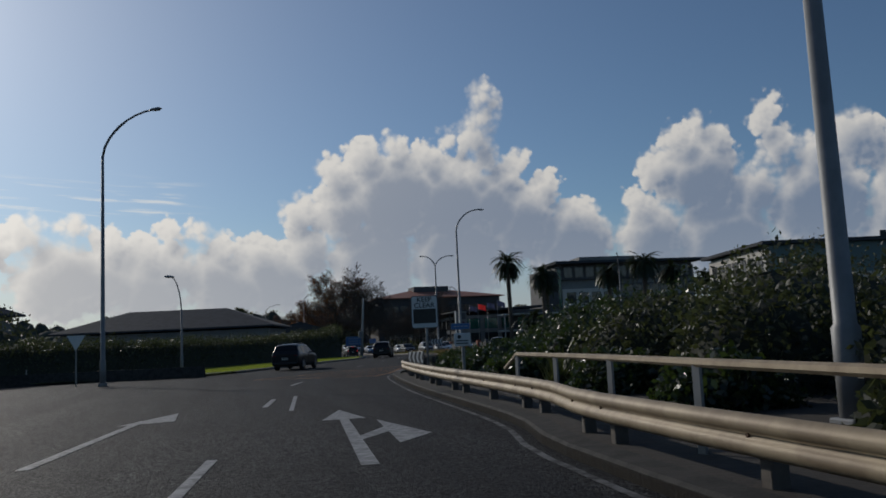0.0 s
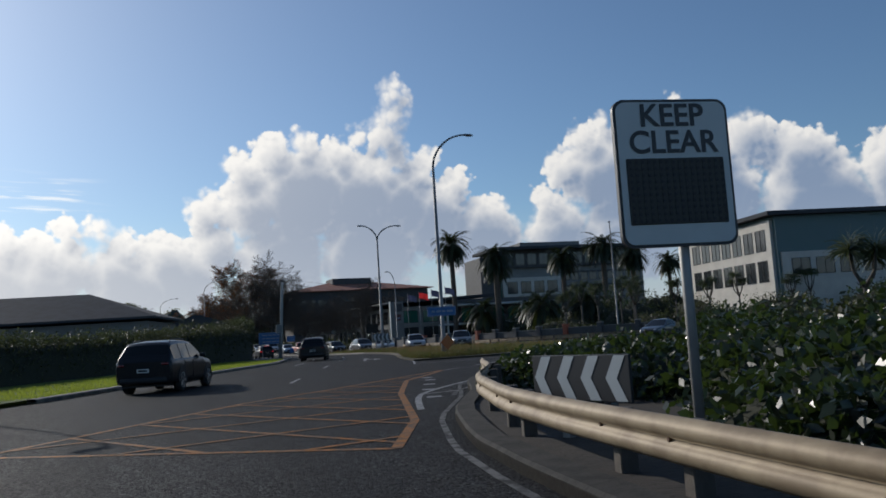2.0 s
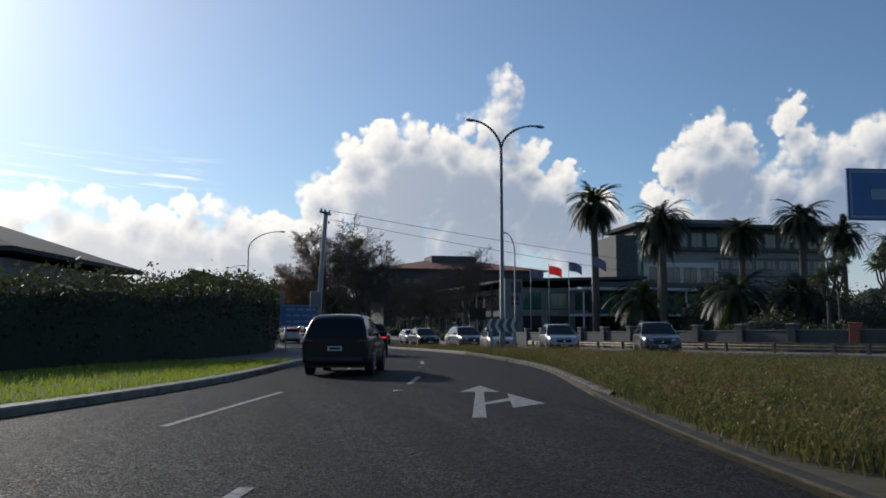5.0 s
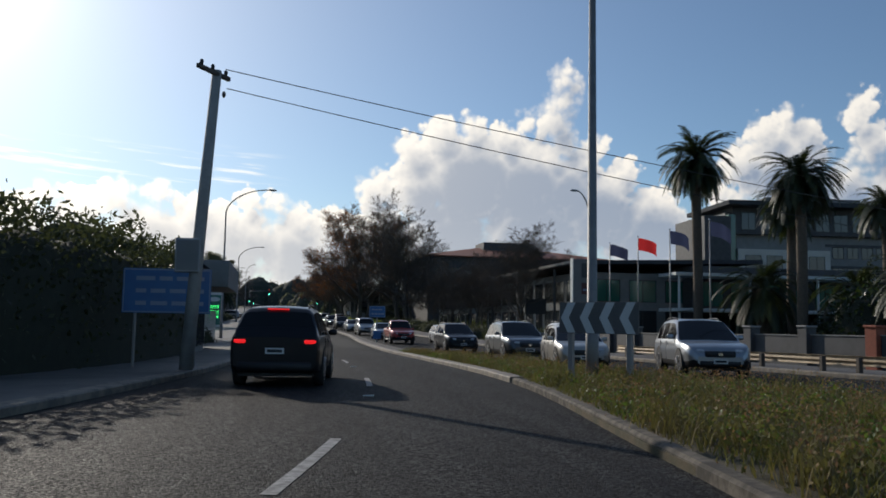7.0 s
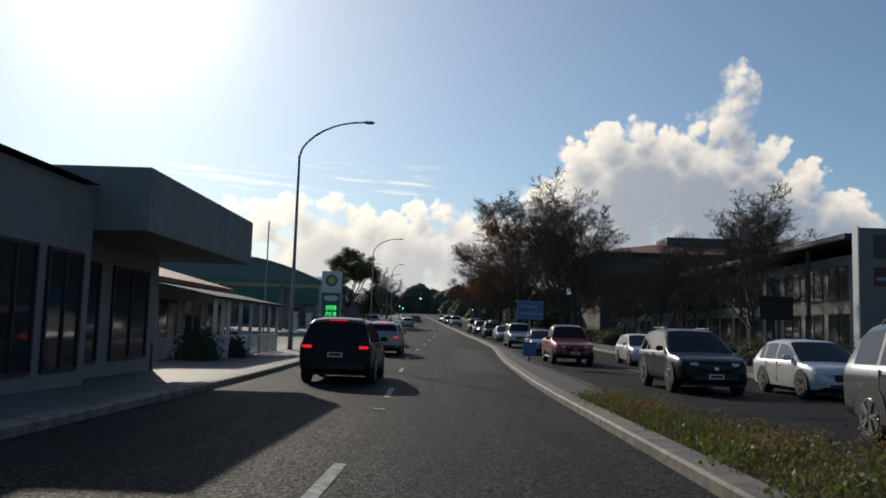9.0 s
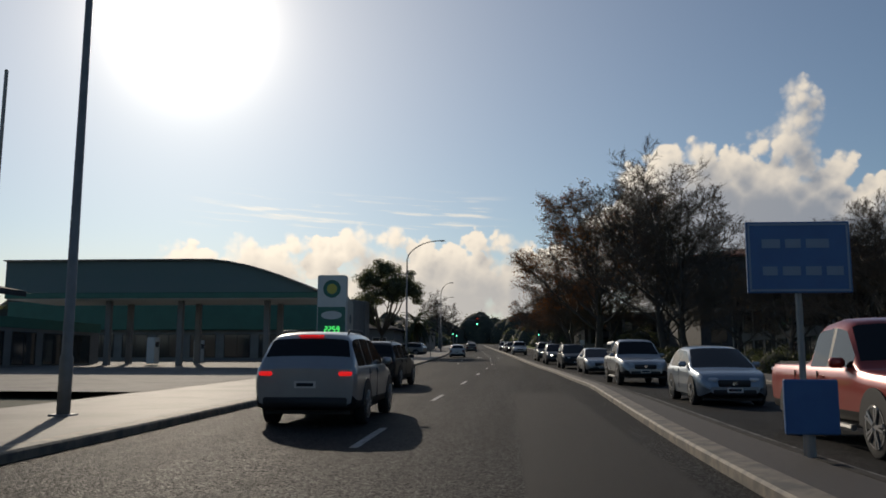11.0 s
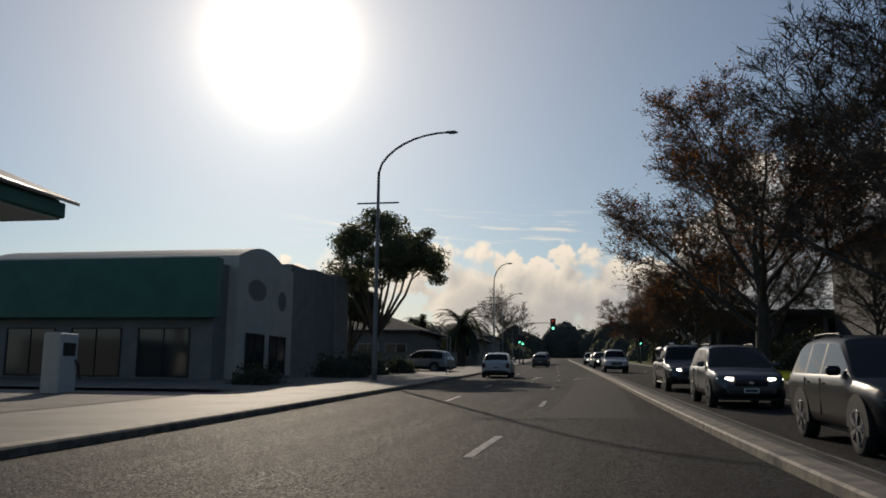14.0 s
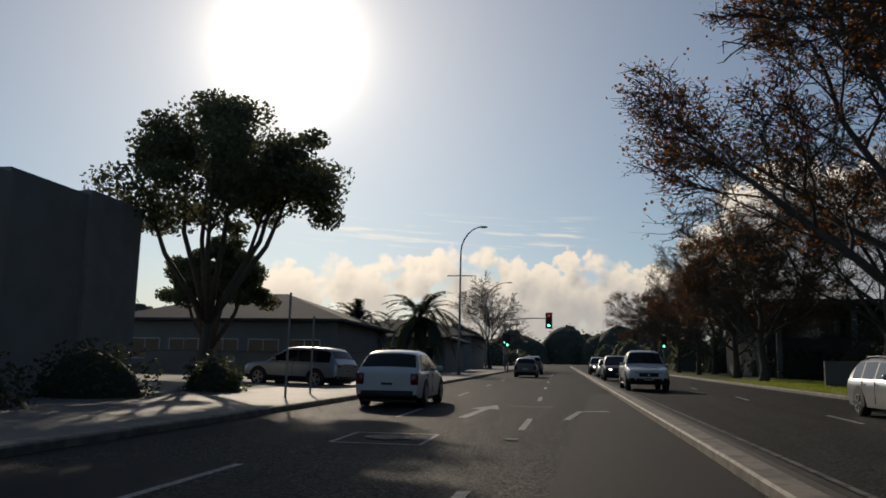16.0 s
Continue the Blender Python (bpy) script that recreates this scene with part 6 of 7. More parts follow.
def wing_building():
    """The dark hotel with the projecting roof."""
    root = thing("hotel_building", (60.2, 84.0, gz(84)), "dark multi-storey hotel with projecting flat roof", "building", "", -6)
    part("wall", boxed(0, 0, -0.5, 4.2, 12, 18.2), WALL_DARK, root, "dark side tower")
    body = part("wall", boxed(4.2, 2.0, -0.5, 44, 14, 19.0), CHARCOAL, root)
    part("wall", boxed(5.5, 0.4, 8.2, 20.5, 2.0, 13.2), WALL_CREAM, root, "pale projecting bay")
    part("roof", boxed(3.2, -1.8, 19.8, 46, 15, 20.5, 0.05), ROOF_DARK, root, "dark projecting roof slab")
    part("top_storey", boxed(5.0, 1.0, 15.6, 43, 14.2, 19.8), WALL_DARK, root)
    part("plant_room", boxed(12, 4, 20.5, 28, 12, 22.0), WALL_GREY, root)
    for z in (2.0, 5.2, 9.0, 12.2):
        windows(root, 21.5, 43.5, z, z + 1.7, 2.0, 9)
    windows(root, 6.2, 20, 9.4, 12.2, 0.4, 4, mat=GLASS)
    windows(root, 6, 42.5, 16.3, 18.9, 1.0, 12)
    for z in (4.2, 7.4, 10.6, 14.0):
        part("floor_band", boxed(20.6, 1.86, z, 44.05, 1.995, z + 0.4), WALL_DARK, root)
    part("window", boxed(4.25, 0.9, 2.0, 5.4, 1.985, 18.6), GREEN_GLASS, root, "narrow green glass stair")


wing_building()


def long_building():
    """The low hotel wing with the rising roof, and the red-roofed block behind it."""
    z = gz(60)
    root = thing("hotel_wing", (24.2, 42.0, z), "long low hotel wing with rising roof edge", "building")
    part("wall", boxed(0, 0, -0.5, 16, 70, 6.4), CHARCOAL, root)
    bm = bmesh.new()
    vs = [bm.verts.new(p) for p in ((-1.6, -1.5, 7.35), (18, -1.5, 8.0), (18, 72, 8.0), (-1.6, 72, 7.0), (-1.6, -1.5, 7.0), (18, -1.5, 7.6), (18, 72, 7.6), (-1.6, 72, 6.7))]
    for q in ((0, 1, 2, 3), (7, 6, 5, 4), (0, 4, 5, 1), (1, 5, 6, 2), (2, 6, 7, 3), (3, 7, 4, 0)):
        bm.faces.new([vs[i] for i in q])
    part("roof", bm, ROOF_DARK, root, "dark thin rising roof")
    part("fascia", boxed(-1.64, -1.54, 7.06, -1.605, 72, 7.28), WALL_GREY, root, "grey roof edge")
    windows(root, 1, 69, 0.6, 2.8, 0.0, 20, axis="y")
    windows(root, 1, 69, 3.7, 5.7, 0.0, 20, axis="y")
    windows(root, 0.6, 15.4, 0.6, 2.8, 0.0, 4)
    windows(root, 0.6, 15.4, 3.7, 5.7, 0.0, 4, mat=GREEN_GLASS)
    for k in range(6):
        part("column", tubed([(-1.3, 4 + k * 12, -0.4), (-1.3, 4 + k * 12, 6.8)], 0.14, 8), WALL_DARK, root)
    lobby = thing("hotel_entrance", (34.5, 40.0, gz(40)), "glazed hotel entrance with white canopy bands", "building")
    part("wall", boxed(0, 0, -0.5, 22, 18, 7.4), WALL_DARK, lobby)
    for zz in (3.0, 6.2):
        part("canopy", boxed(-3.5, -3.5, zz, 20, 0, zz + 0.3, 0.02), SIGN_WHITE, lobby, "thin white canopy band")
    windows(lobby, 0.5, 21.5, 3.6, 5.9, 0.0, 7, mat=GREEN_GLASS)
    windows(lobby, 0.5, 21.5, 0.2, 2.7, 0.0, 7)
    for k in range(4):
        part("column", tubed([(-3.0 + k * 7, -3.1, -0.3), (-3.0 + k * 7, -3.1, 6.3)], 0.12, 8), SIGN_WHITE, lobby)
    red = thing("red_roof_building", (38.0, 145.0, gz(145)), "wide block with terracotta hipped roof and plant room", "building")
    part("wall", boxed(-11, -6, -0.5, 30, 22, 13.6), WALL_DARK, red)
    part("roof", hip_roof(-11, 30, -6, 22, 13.8, 17.0, 1.4), ROOF_RED, red)
    part("plant_room", boxed(3.5, 4, 15.4, 15.5, 12, 18.0), WALL_DARK, red)
    for zz in (1.5, 5.0, 9.0):
        windows(red, -10, 29, zz, zz + 2.2, -6.0, 13)


long_building()


def green_building():
    """The pale building with teal upper wall."""
    root = thing("office_building", (55.6, -12.8, gz(-12)), "pale office building with teal upper wall", "building", "", -14)
    root.scale = (1.2, 1.2, 1.09)
    part("wall", boxed(0, 0, -0.5, 40, 20, 12.4), TEAL, root)
    part("wall", boxed(-0.35, 0.5, -0.5, -0.004, 20, 12.0), WALL_CREAM, root, "cream end wall")
    windows(root, 1.2, 19, 8.6, 11.0, -0.35, 7, axis="y")
    windows(root, 1.2, 19, 5.0, 7.4, -0.35, 7, axis="y")
    part("wall", boxed(0.3, -0.25, -0.5, 40, -0.004, 8.2), WALL_CREAM, root, "cream lower wall")
    windows(root, 1, 39, 5.6, 7.4, -0.25, 14)
    part("roof", boxed(-1.2, -0.9, 12.4, 41, 21, 12.9, 0.04), ROOF_DARK, root, "flat roof with thin overhang")
    for k in range(6):
        part("roof_letter", boxed(14.0 + k * 1.25, -0.5, 12.9, 14.85 + k * 1.25, -0.35, 13.75, 0.1), DARK, root, "plain dark sign block")


green_building()


def street_wall():
    """Low panel wall with brick piers before the palms."""
    pts = resample([(15.6, 24), (16.0, 12), (16.9, 2), (18.4, -8), (21.5, -18), (27, -27)], 3.0)
    root = thing("boundary_wall", (0, 0, 0), "low dark panel wall with red brick piers", "wall")
    for i, (a, b) in enumerate(zip(pts, pts[1:])):
        d = Vector((b[0] - a[0], b[1] - a[1]))
        L = d.length
        ang = math.degrees(math.atan2(d.y, d.x))
        p = part("panel", boxed(0.28, -0.05, -0.1, L - 0.28, 0.05, 1.15, 0.01), WALL_DARK, root)
        place = pose(a[0], a[1], gz(a[1]) + 0.1, 0, 0, ang)
        p.matrix_local = place
        c = part("coping", boxed(0.28, -0.09, 1.155, L - 0.28, 0.09, 1.2), CHARCOAL, root)
        c.matrix_local = place
        pier = part("pier", boxed(-0.25, -0.25, -0.1, 0.25, 0.25, 1.45, 0.02), BRICK if i % 4 == 1 else WALL_DARK, root)
        pier.matrix_local = place
        cap = part("cap", boxed(-0.3, -0.3, 1.455, 0.3, 0.3, 1.55, 0.03), BRICK if i % 4 == 1 else CHARCOAL, pier)


street_wall()


def dark_shop():
    """The black building with the sign fascia over the footpath."""
    z = gz(10)
    root = thing("dark_shop_building", (-6.0, 0, z), "black timber shop building with deep sign fascia", "building")
    part("wall", boxed(-11, 5.3, -0.3, -2.0, 15.6, 4.0), CHARCOAL, root)
    bm = bmesh.new()
    vs = [bm.verts.new(p) for p in ((-11.4, 5.0, 4.0), (-1.0, 5.0, 4.0), (-1.0, 9.3, 4.0), (-11.4, 9.3, 4.0), (-6.2, 5.0, 5.6), (-6.2, 9.3, 5.6))]
    for q in ((0, 1, 4), (1, 2, 5, 4), (2, 3, 5), (3, 0, 4, 5), (3, 2, 1, 0)):
        bm.faces.new([vs[i] for i in q])
    part("roof", bm, ROOF_DARK, root, "dark gabled roof")
    part("fascia", boxed(-2.9, 9.6, 3.16, -0.15, 18.2, 4.45, 0.02), CHARCOAL, root, "long dark sign fascia")
    part("wall", boxed(-2.0, 5.3, -0.3, -1.2, 9.5, 3.95), CHARCOAL, root, "dark side wall")
    windows(root, 9.2, 15.2, 0.5, 2.6, -2.0, 2, axis="y", face=1)
    windows(root, 5.8, 9.3, 0.5, 2.6, -1.2, 2, axis="y", face=1)
    part("roof_vent", boxed(-2.2, 13.2, 4.452, -1.9, 13.6, 4.62, 0.03), GALV, root)


dark_shop()


def villa():
    """The white cottage with a verandah."""
    z = gz(26) + 0.1
    root = thing("verandah_cottage", (-14.5, 28.0, z), "white timber cottage with verandah and low railing", "building")
    part("wall", boxed(-5, -5, -0.2, 3.4, 6, 2.9), WALL_WHITE, root)
    part("roof", hip_roof(-5, 3.4, -5, 6, 3.0, 4.7, 0.3), ROOF_RED, root, "brownish corrugated roof")
    bm = bmesh.new()
    vs = [bm.verts.new(p) for p in ((3.3, -5.4, 2.85), (6.2, -5.4, 2.3), (6.2, 6.4, 2.3), (3.3, 6.4, 2.85), (3.3, -5.4, 2.78), (6.2, -5.4, 2.2), (6.2, 6.4, 2.2), (3.3, 6.4, 2.78))]
    for q in ((0, 1, 2, 3), (7, 6, 5, 4), (0, 4, 5, 1), (1, 5, 6, 2), (2, 6, 7, 3), (3, 7, 4, 0)):
        bm.faces.new([vs[i] for i in q])
    part("verandah_roof", bm, ROOF_DARK, root)
    for k in range(7):
        y = -5.0 + k * 1.8
        part("post", boxed(5.95, y - 0.06, -0.2, 6.07, y + 0.06, 2.18), WALL_WHITE, root, "white verandah post")
    part("rail", boxed(5.97, -4.9, 0.82, 6.05, 5.7, 0.9), WALL_WHITE, root)
    for k in range(44):
        y = -4.8 + k * 0.24
        part("baluster", boxed(5.99, y - 0.02, 0.05, 6.03, y + 0.02, 0.815), WALL_WHITE, root)
    windows(root, -4, 5.5, 0.7, 2.2, 3.4, 3, axis="y", face=1, frame_mat=SIGN_WHITE)
    windows(root, -4.2, 2.8, 0.7, 2.2, -5.0, 2, frame_mat=SIGN_WHITE)


villa()
bush(-8.9, 22.5, 0.9, 1.3, 900, 0.14, LEAF_GLOSS, "leafy shrub in a planter by the cottage", 951, "garden_shrub", "shrub", "")
bush(-8.6, 25.5, 0.8, 1.1, 800, 0.14, LEAF_HEDGE, "leafy shrub in a planter by the cottage", 952, "garden_shrub", "shrub", "")


def fuel_station():
    z = gz(62)
    root = thing("fuel_canopy", (-20.5, 84.5, gz(84)), "fuel station canopy with green fascia and arched roof", "canopy")
    for x in (-9.0, -3.5, 3.0):
        for y in (-5.0, -1.5):
            part("column", boxed(x - 0.2, y - 0.2, -0.3, x + 0.2, y + 0.2, 4.75, 0.02), WALL_GREY, root)
    part("fascia", boxed(-16, -7.0, 4.8, 7.2, 0.0, 5.2, 0.04), WALL_GREEN, root, "green canopy fascia")
    part("underside", boxed(-15.9, -6.9, 4.75, 7.1, -0.1, 4.797), SIGN_WHITE, root)

    def arch(x):
        return 7.55 - 2.3 * max(0.0, min(1.0, (x + 1.0) / 8.2)) ** 1.7

    bm = bmesh.new()
    rows = []
    for k in range(19):
        x = -16 + 23.3 * k / 18
        rows.append([bm.verts.new((x, yy, arch(x) + dz)) for yy, dz in ((-7.4, 0.04), (0.4, 0.04), (0.4, -0.05), (-7.4, -0.05))])
    for r0, r1 in zip(rows, rows[1:]):
        for i in range(4):
            bm.faces.new((r0[i], r0[(i + 1) % 4], r1[(i + 1) % 4], r1[i]))
    bm.faces.new(rows[0])
    bm.faces.new(rows[-1][::-1])
    part("roof", bm, GALV, root, "pale arched roof", True)
    for yy in (-7.0, -0.1):
        side = bmesh.new()
        top = [(-16 + 23.0 * k / 18, arch(-16 + 23.0 * k / 18) - 0.06) for k in range(19)]
        vs = [side.verts.new((x, yy, zz)) for x, zz in top] + [side.verts.new((7.0, yy, 5.205)), side.verts.new((-16, yy, 5.205))]
        back = [side.verts.new((v.co.x, yy + 0.08, v.co.z)) for v in vs]
        for i in range(18):
            low, low2 = vs[i].co.x, vs[i + 1].co.x
            for ring, dy in ((vs, 0.0), (back, 0.08)):
                a = side.verts.new((low, yy + dy, 5.205))
                b = side.verts.new((low2, yy + dy, 5.205))
                side.faces.new((ring[i], ring[i + 1], b, a))
        bmesh.ops.remove_doubles(side, verts=side.verts[:], dist=0.001)
        part("end_panel", side, TEAL, root, "dull green arched end panel")
    for x in (-5.5, 4.5):
        for y in (-5, 4):
            pump = thing("fuel_pump", (-20.5 + x, 84.5 + y, gz(84) + 0.14), "white and green fuel pump", "fuel pump", "fuel pumps")
            part("body", boxed(-0.3, -0.45, 0, 0.3, 0.45, 1.9, 0.04), SIGN_WHITE, pump)
            part("display", boxed(0.301, -0.3, 1.2, 0.31, 0.3, 1.6), BLACK, pump)
            part("hose", tubed([(0.32, 0.3, 1.1), (0.5, 0.35, 0.5), (0.34, 0.42, 1.0)], 0.025, 6), BLACK, pump)
    shop = thing("fuel_shop", (-36.5, 72.0, z), "low fuel station shop with green band", "building")
    part("wall", boxed(-5, -12, -0.2, 4, 12, 3.6), WALL_GREY, shop)
    part("band", boxed(4.004, -12, 2.9, 4.1, 12, 3.6), WALL_GREEN, shop)
    windows(shop, -11, 11, 0.5, 2.6, 4.0, 6, axis="y", face=1)
    g = gz(75.6)
    py = thing("price_sign", (-11.6, 74.6, g), "tall fuel price sign with glowing green digits", "sign")
    bm = rounded(1.95, 6.2, 0.16, 0.5)
    b = part("body", bm, SIGN_WHITE, py)
    b.location = (0, 0, 3.12)
    part("panel", boxed(-0.93, -0.262, 0.4, 0.93, -0.252, 4.1), WALL_GREEN, py, "dark green lower panel")
    logo = bmesh.new()
    bmesh.ops.create_circle(logo, cap_ends=True, segments=18, radius=0.6)
    for v in logo.verts:
        v.co = Vector((v.co.x, -0.256, v.co.y + 5.3))
    part("emblem", logo, WALL_GREEN, py, "plain round green emblem")
    logo = bmesh.new()
    bmesh.ops.create_circle(logo, cap_ends=True, segments=18, radius=0.34)
    for v in logo.verts:
        v.co = Vector((v.co.x, -0.262, v.co.y + 5.3))
    part("emblem", logo, material("emblem_yellow", (0.5, 0.45, 0.08), 0.5), py, "plain yellow centre")
    oval = bmesh.new()
    bmesh.ops.create_circle(oval, cap_ends=True, segments=20, radius=0.7)
    for v in oval.verts:
        v.co = Vector((v.co.x, -0.268, v.co.y * 0.4 + 3.55))
    part("emblem", oval, SIGN_WHITE, py, "plain pale oval")
    seg = {"2": (1, 0, 1, 1, 1, 0, 1), "0": (1, 1, 1, 0, 1, 1, 1), "5": (1, 1, 0, 1, 0, 1, 1), "1": (0, 0, 1, 0, 0, 1, 0), "3": (1, 0, 1, 1, 0, 1, 1), "9": (1, 1, 1, 1, 0, 1, 1), "7": (1, 0, 1, 0, 0, 1, 0)}
    for row, word in enumerate(("2259", "2319")):
        zc = 2.62 - row * 0.62
        for k, ch in enumerate(word):
            bm = bmesh.new()
            xc = -0.36 + k * 0.27
            s, w, h = 0.03, 0.075, 0.17
            bars = ((xc - w, zc + h - s, xc + w, zc + h + s), (xc - w - s, zc, xc - w + s, zc + h), (xc + w - s, zc, xc + w + s, zc + h), (xc - w, zc - s, xc + w, zc + s), (xc - w - s, zc - h, xc - w + s, zc), (xc + w - s, zc - h, xc + w + s, zc), (xc - w, zc - h - s, xc + w, zc - h + s))
            for on, q in zip(seg[ch], bars):
                if on:
                    box(bm, q[0], -0.285, q[1], q[2], -0.27, q[3])
            part("price_digit", bm, LED_GREEN, py, "glowing green digit")
    for k in range(4):
        part("text_bar", boxed(-0.46 + k * 0.27, -0.285, 1.22, -0.27 + k * 0.27, -0.27, 1.52), LED_GREEN, py, "glowing green bar")


fuel_station()


def row_of_shops():
    """The green and white shops with the rounded parapet."""
    X = -17.3
    root = thing("shop_building", (X, 85.0, gz(104) - 0.05), "row of shops with green fascia and rounded white parapet", "building")
    part("wall", boxed(-34, 16.8, -1.0, -0.3, 18.19, 5.7), CHARCOAL, root)
    part("wall", boxed(-34, 18.2, -1.0, -14.01, 36, 5.6), CHARCOAL, root)
    part("fascia", boxed(-34, 16.2, 3.0, 0.1, 16.79, 5.85, 0.03), WALL_GREEN, root, "deep green fascia")
    bm = bmesh.new()
    prof = [(18.2, -1.0), (18.2, 6.2)] + [(18.2 + 7.4 * t, 6.2 + 0.65 * math.sin(math.pi * min(1, t * 1.25)) + 0.25 * t) for t in np.linspace(0.1, 0.9, 9)] + [(25.6, 6.2), (25.6, -1.0)]
    a = [bm.verts.new((-14, y, z)) for y, z in prof]
    b = [bm.verts.new((0.2, y, z)) for y, z in prof]
    bm.faces.new(a)
    bm.faces.new(b[::-1])
    for i in range(len(prof)):
        j = (i + 1) % len(prof)
        bm.faces.new((a[i], b[i], b[j], a[j]))
    part("wall", bm, WALL_CREAM, root, "pale shopfront with rounded parapet")
    part("wall", boxed(-14, 25.6, -1.0, 0.1, 29.7, 6.75), CHARCOAL, root, "dark bay")
    part("wall", boxed(-14, 29.7, -1.0, 0.0, 33.4, 6.95), WALL_GREY, root, "grey bay")
    part("wall", boxed(-14, 33.4, -1.0, 0.15, 36.5, 7.1), CHARCOAL, root, "dark end bay")
    for y, z in ((20.6, 4.7), (24.0, 4.4)):
        o = bmesh.new()
        bmesh.ops.create_circle(o, cap_ends=True, segments=22, radius=1.0)
        for v in o.verts:
            v.co = Vector((0.215, y + v.co.x * (1.15 if y < 22 else 0.6), z + v.co.y * 0.55))
        sign = part("sign_plate", o, WALL_GREY, root, "plain oval sign")
    windows(root, 19.0, 25.0, 0.3, 2.4, 0.2, 2, axis="y", face=1)
    windows(root, -33, -1, 0.3, 2.5, 16.8, 9)


row_of_shops()
bush(-13.2, 97, 1.2, 0.9, 900, 0.14, LEAF_HEDGE, "low dark hedge before the shops", 961, "low_hedge", "hedge", "low hedges")
bush(-13.4, 108.5, 1.8, 1.4, 1200, 0.16, LEAF_HEDGE, "low dark hedge before the shops", 962, "low_hedge", "hedge", "low hedges")
bush(-13.6, 114, 1.6, 1.6, 1200, 0.16, LEAF_HEDGE, "low dark hedge before the shops", 963, "low_hedge", "hedge", "low hedges")
bush(-12.6, 119, 1.1, 1.2, 900, 0.16, LEAF_FLAX, "clump of strappy garden plants", 964, "garden_plant", "plant", "")
house("bungalow", (-25.5, 152, gz(152)), (16, 12), 3.4, 3.6, 5.9, WALL_GREY, ROOF_DARK, "pale bungalow with dark hipped roof", 0, "x", ((0.9, 2.2, 5),))
house("bungalow", (-21, 176, gz(176)), (12, 10), 3.0, 3.2, 5.2, WALL_GREY, ROOF_DARK, "grey bungalow with dark hipped roof", 0)
house("bungalow", (-24, 205, gz(205)), (14, 12), 4.0, 4.2, 6.4, WALL_GREY, ROOF_DARK, "pale house with dark hipped roof", 0)
rw = thing("garden_wall", (-15.2, 141, gz(141)), "pale low block wall before the bungalow", "wall")
part("wall", boxed(-13, -0.12, -0.3, 2.5, 0.12, 1.5, 0.01), WALL_GREY, rw)
part("coping", boxed(-13.05, -0.17, 1.505, 2.55, 0.17, 1.58), CONCRETE, rw)


def dark_office():
    root = thing("office_building", (13.6, 170.0, gz(170)), "dark flat-roofed office behind the trees", "building")
    part("wall", boxed(0, 0, -0.5, 26, 24, 6.2), WALL_DARK, root)
    part("roof", boxed(-1.5, -2.2, 6.2, 27, 25, 6.8, 0.05), ROOF_DARK, root, "wide flat roof")
    windows(root, 1, 25, 0.8, 2.4, 0.0, 6)
    windows(root, 1, 25, 3.6, 5.2, 0.0, 6)
    for k in range(5):
        part("column", boxed(0.5 + k * 6, -1.9, -0.5, 0.9 + k * 6, -1.5, 6.19), WALL_GREY, root)
    sign = thing("ground_sign", (12.6, 141.0, gz(141)), "low pale grey ground sign on the verge", "sign")
    part("board", boxed(-1.5, -0.1, 0.25, 1.5, 0.1, 1.5, 0.02), WALL_GREY, sign)
    part("plinth", boxed(-1.3, -0.08, 0, 1.3, 0.08, 0.25), CONCRETE, sign)


dark_office()


def far_trees():
    """Dark tree masses that close the street and the horizon."""
    rng = np.random.default_rng(5)
    root = thing("distant_trees", (0, 0, 0), "dark distant tree masses and wooded rise", "woods", "", 0.0, "stuff")
    bm = bmesh.new()
    spots = []
    for k in range(26):
        y = 215 + k * 11
        c = (left_kerb(y) + far_kerb(y)) / 2
        spots.append((c - 15 - rng.uniform(0, 14), y, rng.uniform(2.4, 3.8), rng.uniform(3.2, 6)))
        spots.append((c + 12 + rng.uniform(0, 14), y, rng.uniform(2.8, 4.5), rng.uniform(4, 7.5)))
    for k in range(150):
        x = rng.uniform(-420, 420)
        spots.append((x, rng.uniform(430, 560), rng.uniform(7, 13), rng.uniform(9, 17)))
    for k in range(30):
        spots.append((rng.uniform(-150, -45), rng.uniform(40, 330), rng.uniform(5, 9), rng.uniform(4, 8)))
        spots.append((rng.uniform(60, 190), rng.uniform(120, 340), rng.uniform(6, 10), rng.uniform(6, 12)))
        spots.append((rng.uniform(-130, -70), rng.uniform(-150, 30), rng.uniform(5, 8), rng.uniform(3, 5.5)))
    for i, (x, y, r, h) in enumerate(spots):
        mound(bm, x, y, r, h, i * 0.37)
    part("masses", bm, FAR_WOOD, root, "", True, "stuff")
    pts = []
    for x, y, r, h in spots:
        d = rng.normal(size=(230, 3))
        d[:, 2] = np.abs(d[:, 2])
        d /= np.linalg.norm(d, axis=1, keepdims=True)
        pts.append(np.array([x, y, gz(y)]) + d * rng.uniform(0.8, 1.14, (230, 1)) * np.array([r, r, h]))
    quad_cloud("foliage", leaf_quads(np.concatenate(pts), 0.95, rng, 0, 0.7), LEAF_TREE, root, "stuff")


far_trees()


# ---- vehicles ----
PAINTS = {}


def car_paint(name, colour, metal=0.4):
    if name not in PAINTS:
        PAINTS[name] = material("car_paint_" + name, colour, 0.3, metal=metal, coat=0.15 if max(colour) < 0.05 else 0.45, spec=0.25 if max(colour) < 0.05 else 0.5, second=tuple(c * 0.8 for c in colour), scale=1.3, amount=0.4)
    return PAINTS[name]


